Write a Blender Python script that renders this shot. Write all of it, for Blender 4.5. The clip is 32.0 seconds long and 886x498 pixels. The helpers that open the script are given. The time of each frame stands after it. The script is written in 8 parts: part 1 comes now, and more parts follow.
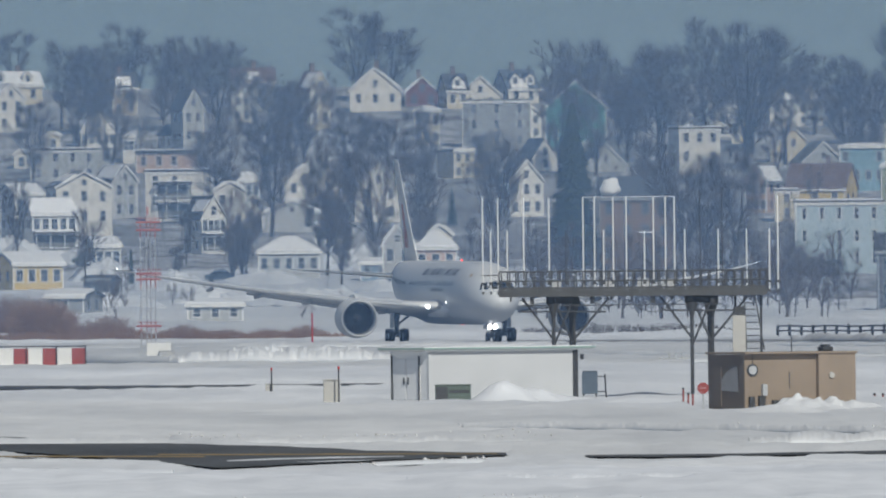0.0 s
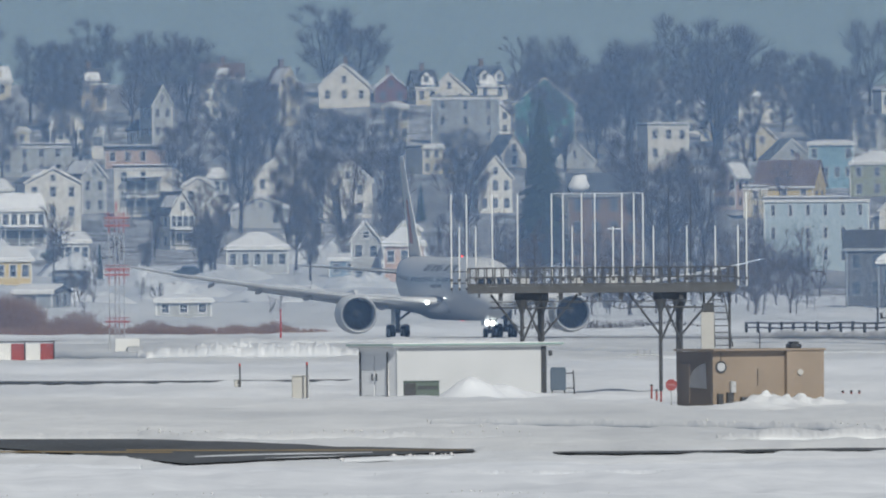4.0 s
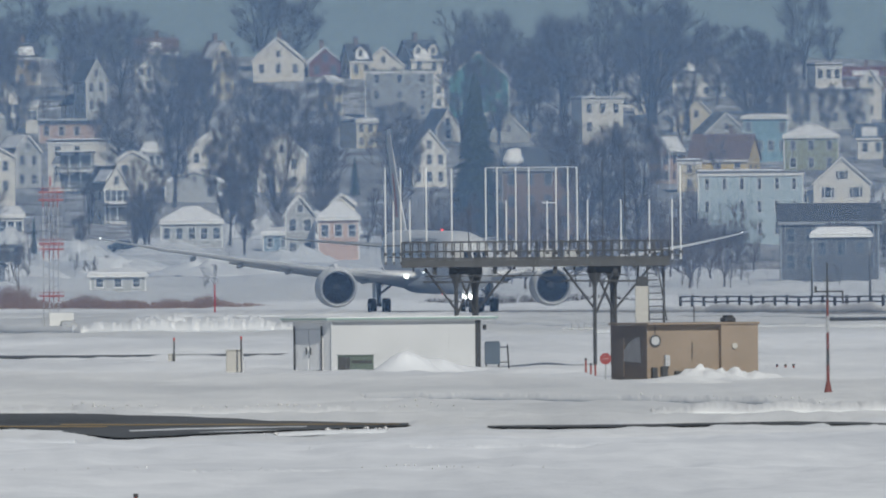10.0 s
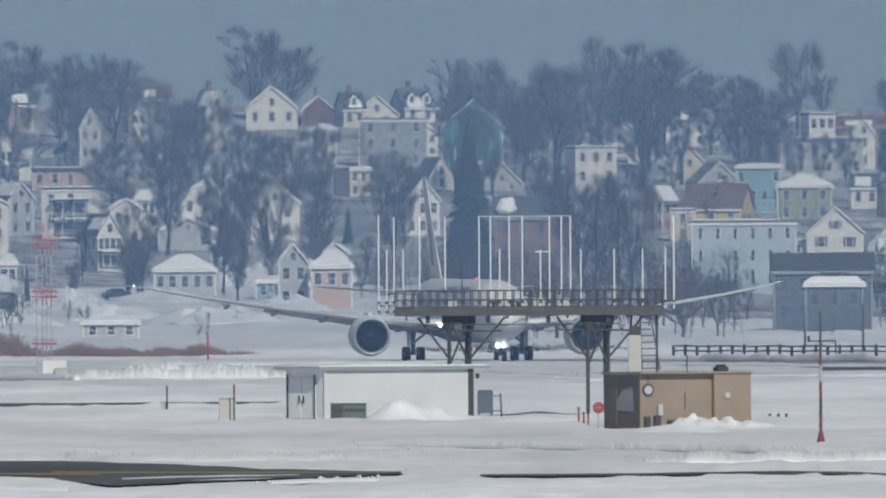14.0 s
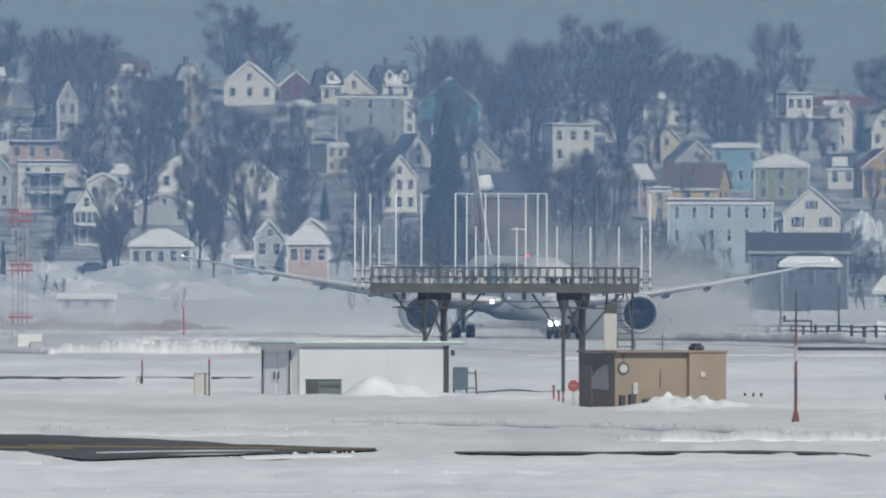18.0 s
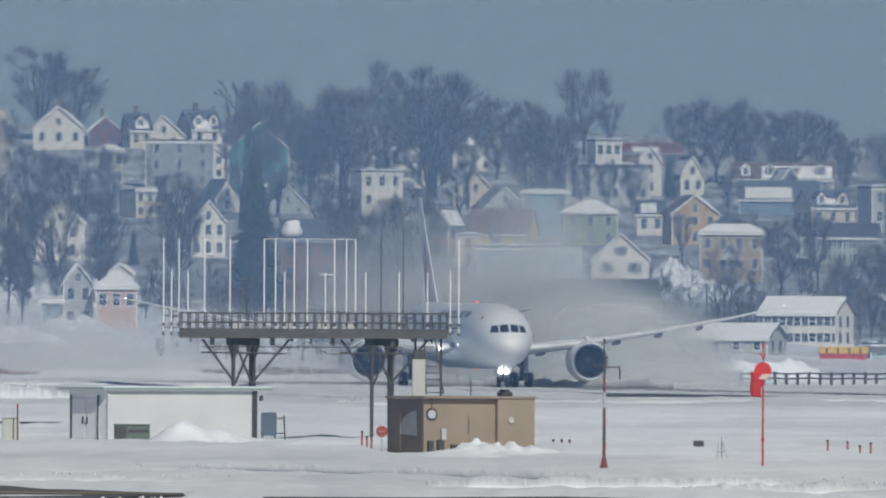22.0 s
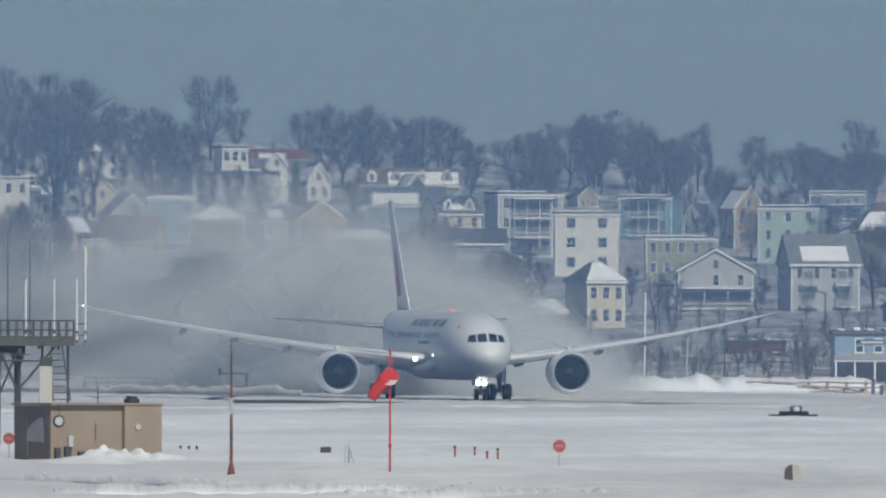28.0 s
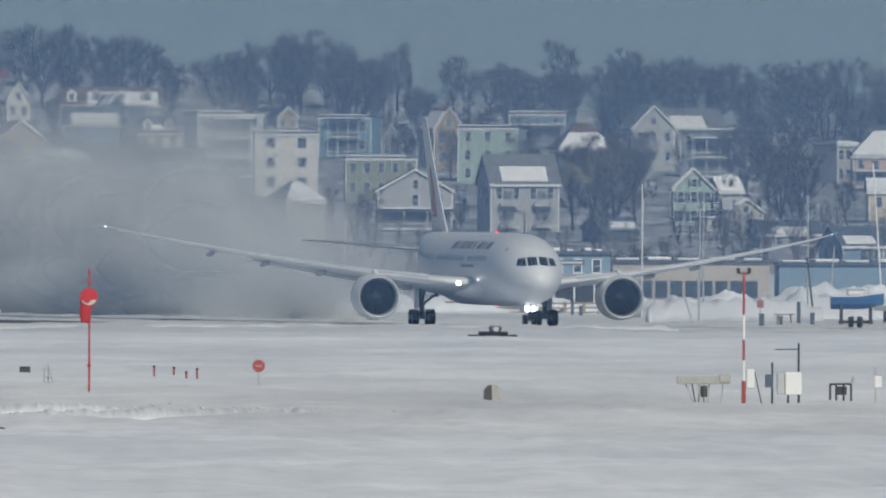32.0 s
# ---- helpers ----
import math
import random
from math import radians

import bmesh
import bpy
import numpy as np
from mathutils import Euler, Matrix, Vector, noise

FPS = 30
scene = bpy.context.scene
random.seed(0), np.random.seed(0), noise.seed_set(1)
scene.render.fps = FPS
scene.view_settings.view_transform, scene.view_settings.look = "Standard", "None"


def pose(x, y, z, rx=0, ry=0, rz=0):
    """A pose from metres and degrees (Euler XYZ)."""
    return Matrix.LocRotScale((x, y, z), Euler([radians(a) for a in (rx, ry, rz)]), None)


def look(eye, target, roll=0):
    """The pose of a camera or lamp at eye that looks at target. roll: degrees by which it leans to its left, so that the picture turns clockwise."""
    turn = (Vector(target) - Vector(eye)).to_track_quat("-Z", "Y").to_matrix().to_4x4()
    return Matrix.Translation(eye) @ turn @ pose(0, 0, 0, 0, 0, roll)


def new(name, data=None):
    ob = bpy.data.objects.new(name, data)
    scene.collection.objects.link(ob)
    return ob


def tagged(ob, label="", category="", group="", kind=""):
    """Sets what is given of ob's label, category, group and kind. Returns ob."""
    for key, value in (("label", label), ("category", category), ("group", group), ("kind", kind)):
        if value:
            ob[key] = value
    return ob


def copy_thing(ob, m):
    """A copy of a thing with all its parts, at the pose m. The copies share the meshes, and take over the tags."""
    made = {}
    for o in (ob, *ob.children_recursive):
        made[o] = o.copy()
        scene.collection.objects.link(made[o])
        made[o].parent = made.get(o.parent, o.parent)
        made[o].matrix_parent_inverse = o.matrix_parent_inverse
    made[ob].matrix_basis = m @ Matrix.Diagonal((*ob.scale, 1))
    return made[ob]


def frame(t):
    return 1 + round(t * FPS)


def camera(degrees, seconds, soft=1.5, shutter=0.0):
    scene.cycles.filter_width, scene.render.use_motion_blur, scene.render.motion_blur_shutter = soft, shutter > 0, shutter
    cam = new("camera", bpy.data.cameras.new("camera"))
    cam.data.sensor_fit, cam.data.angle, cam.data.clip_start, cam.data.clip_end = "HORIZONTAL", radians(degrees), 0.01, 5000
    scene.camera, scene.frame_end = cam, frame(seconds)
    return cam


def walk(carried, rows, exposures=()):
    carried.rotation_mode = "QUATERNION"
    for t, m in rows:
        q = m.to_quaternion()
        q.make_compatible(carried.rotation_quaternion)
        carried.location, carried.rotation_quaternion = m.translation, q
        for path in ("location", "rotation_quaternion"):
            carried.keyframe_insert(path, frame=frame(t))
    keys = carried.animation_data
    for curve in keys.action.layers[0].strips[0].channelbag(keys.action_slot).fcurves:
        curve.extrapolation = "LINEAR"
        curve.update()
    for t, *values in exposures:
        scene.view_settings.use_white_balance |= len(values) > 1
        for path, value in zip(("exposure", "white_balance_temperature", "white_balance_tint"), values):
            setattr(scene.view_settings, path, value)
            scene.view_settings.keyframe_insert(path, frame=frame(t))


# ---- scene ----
SOFT = 2.0
EXPOSURES = tuple((t, e, 5920, 5) for t, e in ((0, -0.14), (2, -0.04), (6, -0.05), (8, -0.12), (13, -0.18), (14, -0.08), (17, -0.03), (19, -0.12), (23.5, -0.06), (25, -0.2), (27, -0.32), (28, -0.1), (29, -0.12), (31, -0.15), (32, -0.24)))
# tinted slabs imitate distance haze: distance and strength, veil colour, tint let through
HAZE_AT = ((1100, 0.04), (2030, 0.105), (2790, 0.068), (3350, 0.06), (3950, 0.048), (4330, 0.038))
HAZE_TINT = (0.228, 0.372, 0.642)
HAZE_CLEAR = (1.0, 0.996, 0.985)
MIST_TINT, MIST_ALPHA = (0.74, 0.755, 0.745), 0.62
cam = camera(1.7966, 32.0, soft=SOFT)
EYE = (0, 0, 8.5)
walk(cam, (
    (0, look(EYE, (0.0000, 1000.0000, 8.4800), -0.58)),
    (0.5, look(EYE, (-0.0008, 1000.0000, 8.6733), -0.41)),
    (1, look(EYE, (-0.1492, 1000.0000, 8.6780), -0.50)),
    (1.5, look(EYE, (-0.2788, 1000.0000, 8.6674), -0.61)),
    (2, look(EYE, (-0.4204, 999.9999, 9.0705), -0.75)),
    (2.5, look(EYE, (0.1098, 1000.0000, 8.6648), -0.83)),
    (3, look(EYE, (0.3706, 999.9999, 8.2084), -0.72)),
    (3.5, look(EYE, (0.7127, 999.9997, 8.3483), -0.58)),
    (5.5, look(EYE, (1.9652, 999.9981, 7.7246), -0.26)),
    (6, look(EYE, (1.4478, 999.9990, 6.9430), -0.42)),
    (6.5, look(EYE, (1.5183, 999.9988, 6.8662), -0.31)),
    (7, look(EYE, (1.0635, 999.9994, 7.1552), -0.36)),
    (7.5, look(EYE, (2.8458, 999.9960, 7.3077), -0.30)),
    (8, look(EYE, (3.8293, 999.9927, 6.8902), -0.10)),
    (8.5, look(EYE, (3.7531, 999.9930, 6.7344), -0.36)),
    (9, look(EYE, (2.8743, 999.9959, 6.5746), -0.44)),
    (9.5, look(EYE, (3.7224, 999.9931, 7.0262), -0.57)),
    (10, look(EYE, (3.4337, 999.9941, 7.4001), -0.51)),
    (10.5, look(EYE, (3.0964, 999.9952, 7.5338), -0.37)),
    (11, look(EYE, (1.9201, 999.9982, 7.5393), -0.47)),
    (11.5, look(EYE, (1.9337, 999.9981, 7.0974), -0.53)),
    (12, look(EYE, (2.3414, 999.9973, 7.5999), -0.31)),
    (12.5, look(EYE, (2.8928, 999.9958, 8.1910), -0.26)),
    (13, look(EYE, (3.8328, 999.9927, 9.0058), -0.28)),
    (13.5, look(EYE, (4.0853, 999.9917, 9.6346), -0.32)),
    (14, look(EYE, (3.6857, 999.9932, 9.1183), -0.36)),
    (14.5, look(EYE, (3.3622, 999.9943, 8.2382), -0.36)),
    (16.5, look(EYE, (4.5850, 999.9895, 9.1071), 0.01)),
    (17, look(EYE, (3.5885, 999.9936, 8.5062), -0.13)),
    (17.5, look(EYE, (3.4307, 999.9941, 8.2181), -0.11)),
    (18, look(EYE, (4.5232, 999.9898, 8.2974), 0.12)),
    (18.5, look(EYE, (5.7639, 999.9834, 7.6253), 0.16)),
    (19, look(EYE, (7.4639, 999.9721, 7.4092), 0.16)),
    (19.5, look(EYE, (8.9882, 999.9596, 8.3118), 0.31)),
    (20, look(EYE, (10.2484, 999.9475, 8.8868), 0.48)),
    (20.5, look(EYE, (10.7746, 999.9420, 9.1998), 0.59)),
    (21, look(EYE, (10.6744, 999.9430, 8.9767), 0.50)),
    (21.5, look(EYE, (10.1897, 999.9481, 9.0097), 0.42)),
    (22, look(EYE, (11.2850, 999.9363, 9.9336), 0.28)),
    (22.5, look(EYE, (12.5436, 999.9213, 9.8688), 0.40)),
    (23, look(EYE, (13.3440, 999.9110, 8.8459), 0.30)),
    (23.5, look(EYE, (13.8996, 999.9034, 7.9802), 0.27)),
    (24, look(EYE, (14.2454, 999.8985, 7.6179), 0.14)),
    (24.5, look(EYE, (14.5498, 999.8941, 7.4522), 0.23)),
    (26.5, look(EYE, (18.5706, 999.8276, 6.1752), 0.21)),
    (27, look(EYE, (19.4457, 999.8109, 7.5603), 0.05)),
    (27.5, look(EYE, (21.2995, 999.7731, 9.6623), 0.03)),
    (28, look(EYE, (24.4959, 999.6999, 10.2067), 0.14)),
    (28.5, look(EYE, (25.8703, 999.6653, 8.7735), 0.09)),
    (29, look(EYE, (27.3619, 999.6256, 8.3114), 0.25)),
    (29.5, look(EYE, (28.0979, 999.6052, 8.9193), 0.12)),
    (30, look(EYE, (28.7061, 999.5879, 9.0720), 0.21)),
    (30.5, look(EYE, (30.1781, 999.5445, 8.8836), 0.21)),
    (31, look(EYE, (32.8497, 999.4603, 8.8503), 0.36)),
    (31.5, look(EYE, (33.8565, 999.4267, 7.5835), 0.37)),
    (32, look(EYE, (35.1373, 999.3825, 7.4048), 0.21)),
), exposures=EXPOSURES)


def world_light():
    world = bpy.data.worlds.new("sky")
    scene.world = world
    world.use_nodes = True
    n, l = world.node_tree.nodes, world.node_tree.links
    sky = n.new("ShaderNodeTexSky")
    sky.sky_type = "NISHITA"
    sky.sun_disc = False
    sky.sun_elevation = radians(SUN_EL)
    sky.sun_rotation = radians(SUN_AZ)
    sky.air_density, sky.dust_density, sky.ozone_density = 0.55, 0.45, 1.6
    n["Background"].inputs["Strength"].default_value = SKY_STRENGTH
    l.new(sky.outputs[0], n["Background"].inputs["Color"])
    lamp = bpy.data.lights.new("sun", "SUN")
    lamp.energy, lamp.angle, lamp.color = SUN_STRENGTH, radians(0.6), (1.0, 0.90, 0.78)
    ob = new("sun", lamp)
    a, e = radians(SUN_AZ), radians(SUN_EL)
    ob.matrix_world = look((0, 0, 0), (-math.sin(a) * math.cos(e), -math.cos(a) * math.cos(e), -math.sin(e)))


SUN_AZ, SUN_EL = 162.0, 36.0
SKY_STRENGTH, SUN_STRENGTH = 0.046, 4.0
world_light()
scene.cycles.transparent_max_bounces = 48


# ---- materials ----
def material(name, color, rough=0.7, metal=0.0, grain=0.0, grain_scale=4.0, stain=0.0, stain_scale=0.5,
             bump=0.0, bump_scale=6.0, tint=None, spec=0.4, stretch=(1, 1, 1), vary=0.0):
    """Principled material with grain and stains at two scales in the object's own metres, and a fine relief."""
    m = bpy.data.materials.new(name)
    m.use_nodes = True
    n, l = m.node_tree.nodes, m.node_tree.links
    b = n["Principled BSDF"]
    b.inputs["Roughness"].default_value = rough
    b.inputs["Metallic"].default_value = metal
    b.inputs["Specular IOR Level"].default_value = spec
    tc = n.new("ShaderNodeTexCoord")
    mp = n.new("ShaderNodeMapping")
    mp.inputs["Scale"].default_value = stretch
    l.new(tc.outputs["Object"], mp.inputs["Vector"])
    base = n.new("ShaderNodeRGB")
    base.outputs[0].default_value = (*color, 1)
    out = base.outputs[0]
    dark = tint or tuple(c * 0.55 for c in color)
    for amount, size, det in ((stain, stain_scale, 4), (grain, grain_scale, 6)):
        if amount > 0:
            t = n.new("ShaderNodeTexNoise")
            t.inputs["Scale"].default_value, t.inputs["Detail"].default_value = size, det
            l.new(mp.outputs[0], t.inputs["Vector"])
            r = n.new("ShaderNodeMapRange")
            r.inputs[1].default_value, r.inputs[2].default_value = 0.35, 0.75
            r.inputs[3].default_value, r.inputs[4].default_value = 0, amount
            l.new(t.outputs["Fac"], r.inputs[0])
            mix = n.new("ShaderNodeMix")
            mix.data_type = "RGBA"
            mix.inputs[7].default_value = (*dark, 1)
            l.new(r.outputs[0], mix.inputs[0])
            l.new(out, mix.inputs[6])
            out = mix.outputs[2]
    if vary > 0:
        info = n.new("ShaderNodeObjectInfo")
        r = n.new("ShaderNodeMapRange")
        r.inputs[3].default_value, r.inputs[4].default_value = 1 - vary, 1 + vary
        l.new(info.outputs["Random"], r.inputs[0])
        hsv = n.new("ShaderNodeHueSaturation")
        l.new(r.outputs[0], hsv.inputs["Value"])
        l.new(out, hsv.inputs["Color"])
        out = hsv.outputs[0]
    l.new(out, b.inputs["Base Color"])
    if bump > 0:
        t = n.new("ShaderNodeTexNoise")
        t.inputs["Scale"].default_value, t.inputs["Detail"].default_value = bump_scale, 6
        l.new(mp.outputs[0], t.inputs["Vector"])
        bp = n.new("ShaderNodeBump")
        bp.inputs["Strength"].default_value, bp.inputs["Distance"].default_value = bump, 0.1
        l.new(t.outputs["Fac"], bp.inputs["Height"])
        l.new(bp.outputs[0], b.inputs["Normal"])
    return m


def glow(name, color, strength):
    m = bpy.data.materials.new(name)
    m.use_nodes = True
    b = m.node_tree.nodes["Principled BSDF"]
    b.inputs["Base Color"].default_value = (*color, 1)
    b.inputs["Emission Color"].default_value = (*color, 1)
    b.inputs["Emission Strength"].default_value = strength
    return m


def misty(name, color, alpha, soft=True, noise_scale=1.6):
    """Airborne snow or haze: thin, lets most light through; fades from the body's core towards its rim."""
    m = bpy.data.materials.new(name)
    m.use_nodes = True
    n, l = m.node_tree.nodes, m.node_tree.links
    n.remove(n["Principled BSDF"])
    dif = n.new("ShaderNodeBsdfDiffuse")
    dif.inputs["Color"].default_value = (*color, 1)
    tl = n.new("ShaderNodeBsdfTranslucent")
    tl.inputs["Color"].default_value = (*color, 1)
    half = n.new("ShaderNodeMixShader")
    half.inputs[0].default_value = 0.55
    l.new(dif.outputs[0], half.inputs[1])
    l.new(tl.outputs[0], half.inputs[2])
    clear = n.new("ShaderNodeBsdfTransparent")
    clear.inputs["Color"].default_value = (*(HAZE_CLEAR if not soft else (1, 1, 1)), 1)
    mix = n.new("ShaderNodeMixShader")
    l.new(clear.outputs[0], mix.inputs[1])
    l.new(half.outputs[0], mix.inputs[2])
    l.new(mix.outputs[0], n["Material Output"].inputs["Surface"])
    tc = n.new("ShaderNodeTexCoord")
    # haze slab: the airy veil is its own colour, thinning towards the ground
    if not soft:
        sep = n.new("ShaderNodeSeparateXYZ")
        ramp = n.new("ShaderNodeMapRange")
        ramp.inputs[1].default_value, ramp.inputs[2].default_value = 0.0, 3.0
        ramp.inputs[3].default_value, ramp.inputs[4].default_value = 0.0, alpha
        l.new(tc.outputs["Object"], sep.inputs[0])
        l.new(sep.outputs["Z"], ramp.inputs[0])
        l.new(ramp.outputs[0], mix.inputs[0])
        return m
    flat = n.new("ShaderNodeVectorMath")
    flat.operation = "MULTIPLY"
    flat.inputs[1].default_value = (1, 0, 1)
    l.new(tc.outputs["Object"], flat.inputs[0])
    ln = n.new("ShaderNodeVectorMath")
    ln.operation = "LENGTH"
    l.new(flat.outputs[0], ln.inputs[0])
    fall = n.new("ShaderNodeMapRange")
    fall.interpolation_type = "SMOOTHSTEP"
    fall.inputs[1].default_value, fall.inputs[2].default_value = 0.84, 0.1
    fall.inputs[3].default_value, fall.inputs[4].default_value = 0, alpha
    l.new(ln.outputs["Value"], fall.inputs[0])
    info = n.new("ShaderNodeObjectInfo")
    off = n.new("ShaderNodeVectorMath")
    l.new(tc.outputs["Object"], off.inputs[0])
    sc = n.new("ShaderNodeMath")
    sc.operation = "MULTIPLY"
    sc.inputs[1].default_value = 37.0
    l.new(info.outputs["Random"], sc.inputs[0])
    l.new(sc.outputs[0], off.inputs[1])
    t = n.new("ShaderNodeTexNoise")
    t.inputs["Scale"].default_value, t.inputs["Detail"].default_value = noise_scale, 5
    l.new(off.outputs[0], t.inputs["Vector"])
    rr = n.new("ShaderNodeMapRange")
    rr.inputs[1].default_value, rr.inputs[2].default_value = 0.3, 0.65
    rr.inputs[3].default_value, rr.inputs[4].default_value = 0.58, 1
    l.new(t.outputs["Fac"], rr.inputs[0])
    mul = n.new("ShaderNodeMath")
    mul.operation = "MULTIPLY"
    l.new(fall.outputs[0], mul.inputs[0])
    l.new(rr.outputs[0], mul.inputs[1])
    l.new(mul.outputs[0], mix.inputs[0])
    return m


HILLSIDE = material("patchy_hillside_snow", (0.76, 0.77, 0.79), 0.9, grain=0.95, grain_scale=0.45, stain=0.95, stain_scale=0.13,
                    bump=0.9, bump_scale=0.9, tint=(0.085, 0.08, 0.075), spec=0.15, stretch=(1, 0.3, 1))
SNOW = material("snow", (0.87, 0.89, 0.92), 0.85, grain=0.5, grain_scale=0.35, stain=0.9, stain_scale=0.05,
                bump=0.9, bump_scale=0.9, tint=(0.575, 0.60, 0.64), spec=0.2, stretch=(1, 0.22, 1))
ROOF_SNOW = material("roof_snow", (0.84, 0.85, 0.87), 0.85, grain=0.2, grain_scale=1.5, bump=0.4, tint=(0.7, 0.71, 0.74), spec=0.2)
DIRTY_SNOW = material("dirty_snow", (0.70, 0.70, 0.71), 0.9, grain=0.6, grain_scale=1.2, bump=0.6, tint=(0.45, 0.43, 0.40), spec=0.15)
ASPHALT = material("asphalt", (0.046, 0.051, 0.058), 0.85, grain=0.5, grain_scale=1.5, stain=0.7, stain_scale=0.09,
                   tint=(0.16, 0.17, 0.185), stretch=(1, 0.2, 1))
RUNWAY = material("snow_dusted_runway", (0.13, 0.13, 0.135), 0.85, grain=0.6, grain_scale=0.8, stain=0.9, stain_scale=0.08, tint=(0.5, 0.51, 0.53), stretch=(1, 0.2, 1))
YELLOW_LINE = material("yellow_line_paint", (0.36, 0.27, 0.14), 0.8, grain=0.7, grain_scale=0.7)
WHITE = material("white_paint", (0.78, 0.78, 0.76), 0.6, grain=0.15, grain_scale=2, stain=0.2)
GLASS = material("window_glass", (0.05, 0.07, 0.10), 0.12, spec=0.6)
# colour for the shade inside porches and balconies
SHADE = material("painted_porch_shade", (0.16, 0.17, 0.18), 0.8, grain=0.3)
BARK = material("bark", (0.04, 0.036, 0.034), 0.9, grain=0.5, grain_scale=3)
TWIG = material("twigs", (0.078, 0.066, 0.063), 0.9, grain=0.3)
NEEDLE = material("needles", (0.035, 0.055, 0.04), 0.85, grain=0.4, grain_scale=1)
SCRUB = material("scrub_twigs", (0.27, 0.185, 0.155), 0.9, grain=0.4)
STEEL = material("weathered_steel", (0.088, 0.09, 0.092), 0.6, 0.3, grain=0.5, grain_scale=2, stain=0.5)
DARK_STEEL = material("dark_steel", (0.07, 0.072, 0.075), 0.55, 0.4, grain=0.4)
GALV = material("galvanised_steel", (0.5, 0.51, 0.52), 0.5, 0.4, grain=0.3)
POLE_WHITE = material("white_fibreglass", (0.66, 0.66, 0.65), 0.5, grain=0.1)
TAN = material("tan_metal", (0.27, 0.215, 0.16), 0.6, grain=0.25, stain=0.4, stain_scale=0.6)
# the hut's tan with the shade of its end wall put into the colour
TAN_SHADED = material("tan_shadow_panel", (0.17, 0.14, 0.115), 0.7, grain=0.4)
RED = material("red_paint", (0.44, 0.04, 0.035), 0.55, grain=0.3, stain=0.3)
DULL_RED = material("dull_red_paint", (0.34, 0.075, 0.07), 0.65, grain=0.4, stain=0.3)
FADED_RED = material("faded_red_paint", (0.42, 0.13, 0.12), 0.65, grain=0.4, stain=0.3)
SOCK = material("red_cloth", (0.50, 0.032, 0.035), 0.8, grain=0.2)
ORANGE = material("orange_paint", (0.30, 0.085, 0.06), 0.6, grain=0.3)
SHELTER = material("white_panel", (0.52, 0.53, 0.54), 0.55, grain=0.12, stain=0.25, stain_scale=0.5)
SHELTER_END = material("grey_door_panel", (0.78, 0.79, 0.80), 0.55, grain=0.3)
GREEN_TRIM = material("green_trim", (0.26, 0.36, 0.33), 0.6, grain=0.3)
CABINET = material("green_cabinet", (0.10, 0.13, 0.11), 0.6, grain=0.3)
BOX_GREY = material("grey_cabinet", (0.42, 0.41, 0.38), 0.6, grain=0.3)
BLUE_BOX = material("slate_box", (0.09, 0.12, 0.16), 0.5, grain=0.3)
AIR_WHITE = material("aircraft_paint", (0.79, 0.80, 0.805), 0.42, 0.0, grain=0.06, grain_scale=0.8, stain=0.12, stain_scale=0.25, spec=0.5)
AIR_GREY = material("aircraft_grey", (0.36, 0.38, 0.40), 0.35, 0.2, grain=0.15, stain=0.2)
AIR_RED = material("aircraft_red", (0.42, 0.05, 0.04), 0.35)
# leading edges paler than the aircraft paint: the sun on them is coloured in
SUNLIT_EDGE = material("sunlit_wing_edge", (0.84, 0.85, 0.86), 0.45, grain=0.1)
DUCT = material("inlet_lining", (0.035, 0.042, 0.055), 0.6, grain=0.2)
LIP = material("polished_lip", (0.50, 0.52, 0.55), 0.45, 0.5)
FAN = material("fan_blades", (0.014, 0.016, 0.02), 0.6, 0.1, grain=0.3)
RUBBER = material("tyre_rubber", (0.018, 0.018, 0.02), 0.9)
COCKPIT = material("cockpit_glass", (0.015, 0.018, 0.02), 0.08, spec=0.8)
LETTER = material("grey_lettering", (0.24, 0.25, 0.27), 0.4)
LAMP = glow("landing_light", (1.0, 0.97, 0.92), 9)
BEACON = glow("red_beacon", (1.0, 0.06, 0.04), 1.6)
BLUE_TARP = material("blue_tarp", (0.05, 0.14, 0.32), 0.6, grain=0.3)
HULL_YELLOW = material("yellow_hull", (0.62, 0.42, 0.06), 0.35, grain=0.1)
WOOD = material("grey_timber", (0.20, 0.185, 0.165), 0.85, grain=0.5, grain_scale=2)
CONCRETE = material("concrete", (0.42, 0.41, 0.39), 0.85, grain=0.4, stain=0.3)

PAINTS = {}


def paint(name, color):
    if name not in PAINTS:
        PAINTS[name] = material(name, color, 0.7, grain=0.22, grain_scale=1.2, stain=0.3, stain_scale=0.25, stretch=(0.3, 0.3, 1.6))
    return PAINTS[name]


WALLS = {
    "white": (0.72, 0.70, 0.65), "cream": (0.62, 0.56, 0.42), "yellow": (0.62, 0.48, 0.20), "grey": (0.30, 0.32, 0.34),
    "light_grey": (0.42, 0.43, 0.43), "blue": (0.43, 0.52, 0.57), "teal": (0.11, 0.31, 0.31), "dark_red": (0.17, 0.06, 0.055),
    "pink": (0.52, 0.38, 0.32), "tan": (0.36, 0.29, 0.19), "olive": (0.27, 0.29, 0.19), "mint": (0.40, 0.52, 0.45),
    "orange": (0.48, 0.34, 0.16), "charcoal": (0.10, 0.11, 0.13), "brown": (0.19, 0.14, 0.12), "beige": (0.45, 0.415, 0.37),
    "green_grey": (0.36, 0.42, 0.38), "sea_blue": (0.22, 0.36, 0.44), "slate_blue": (0.20, 0.28, 0.36)}
ROOFS = {"dark": (0.075, 0.078, 0.085), "brown": (0.16, 0.105, 0.08), "grey": (0.19, 0.20, 0.21), "slate": (0.10, 0.12, 0.155),
         "red": (0.2, 0.075, 0.06)}


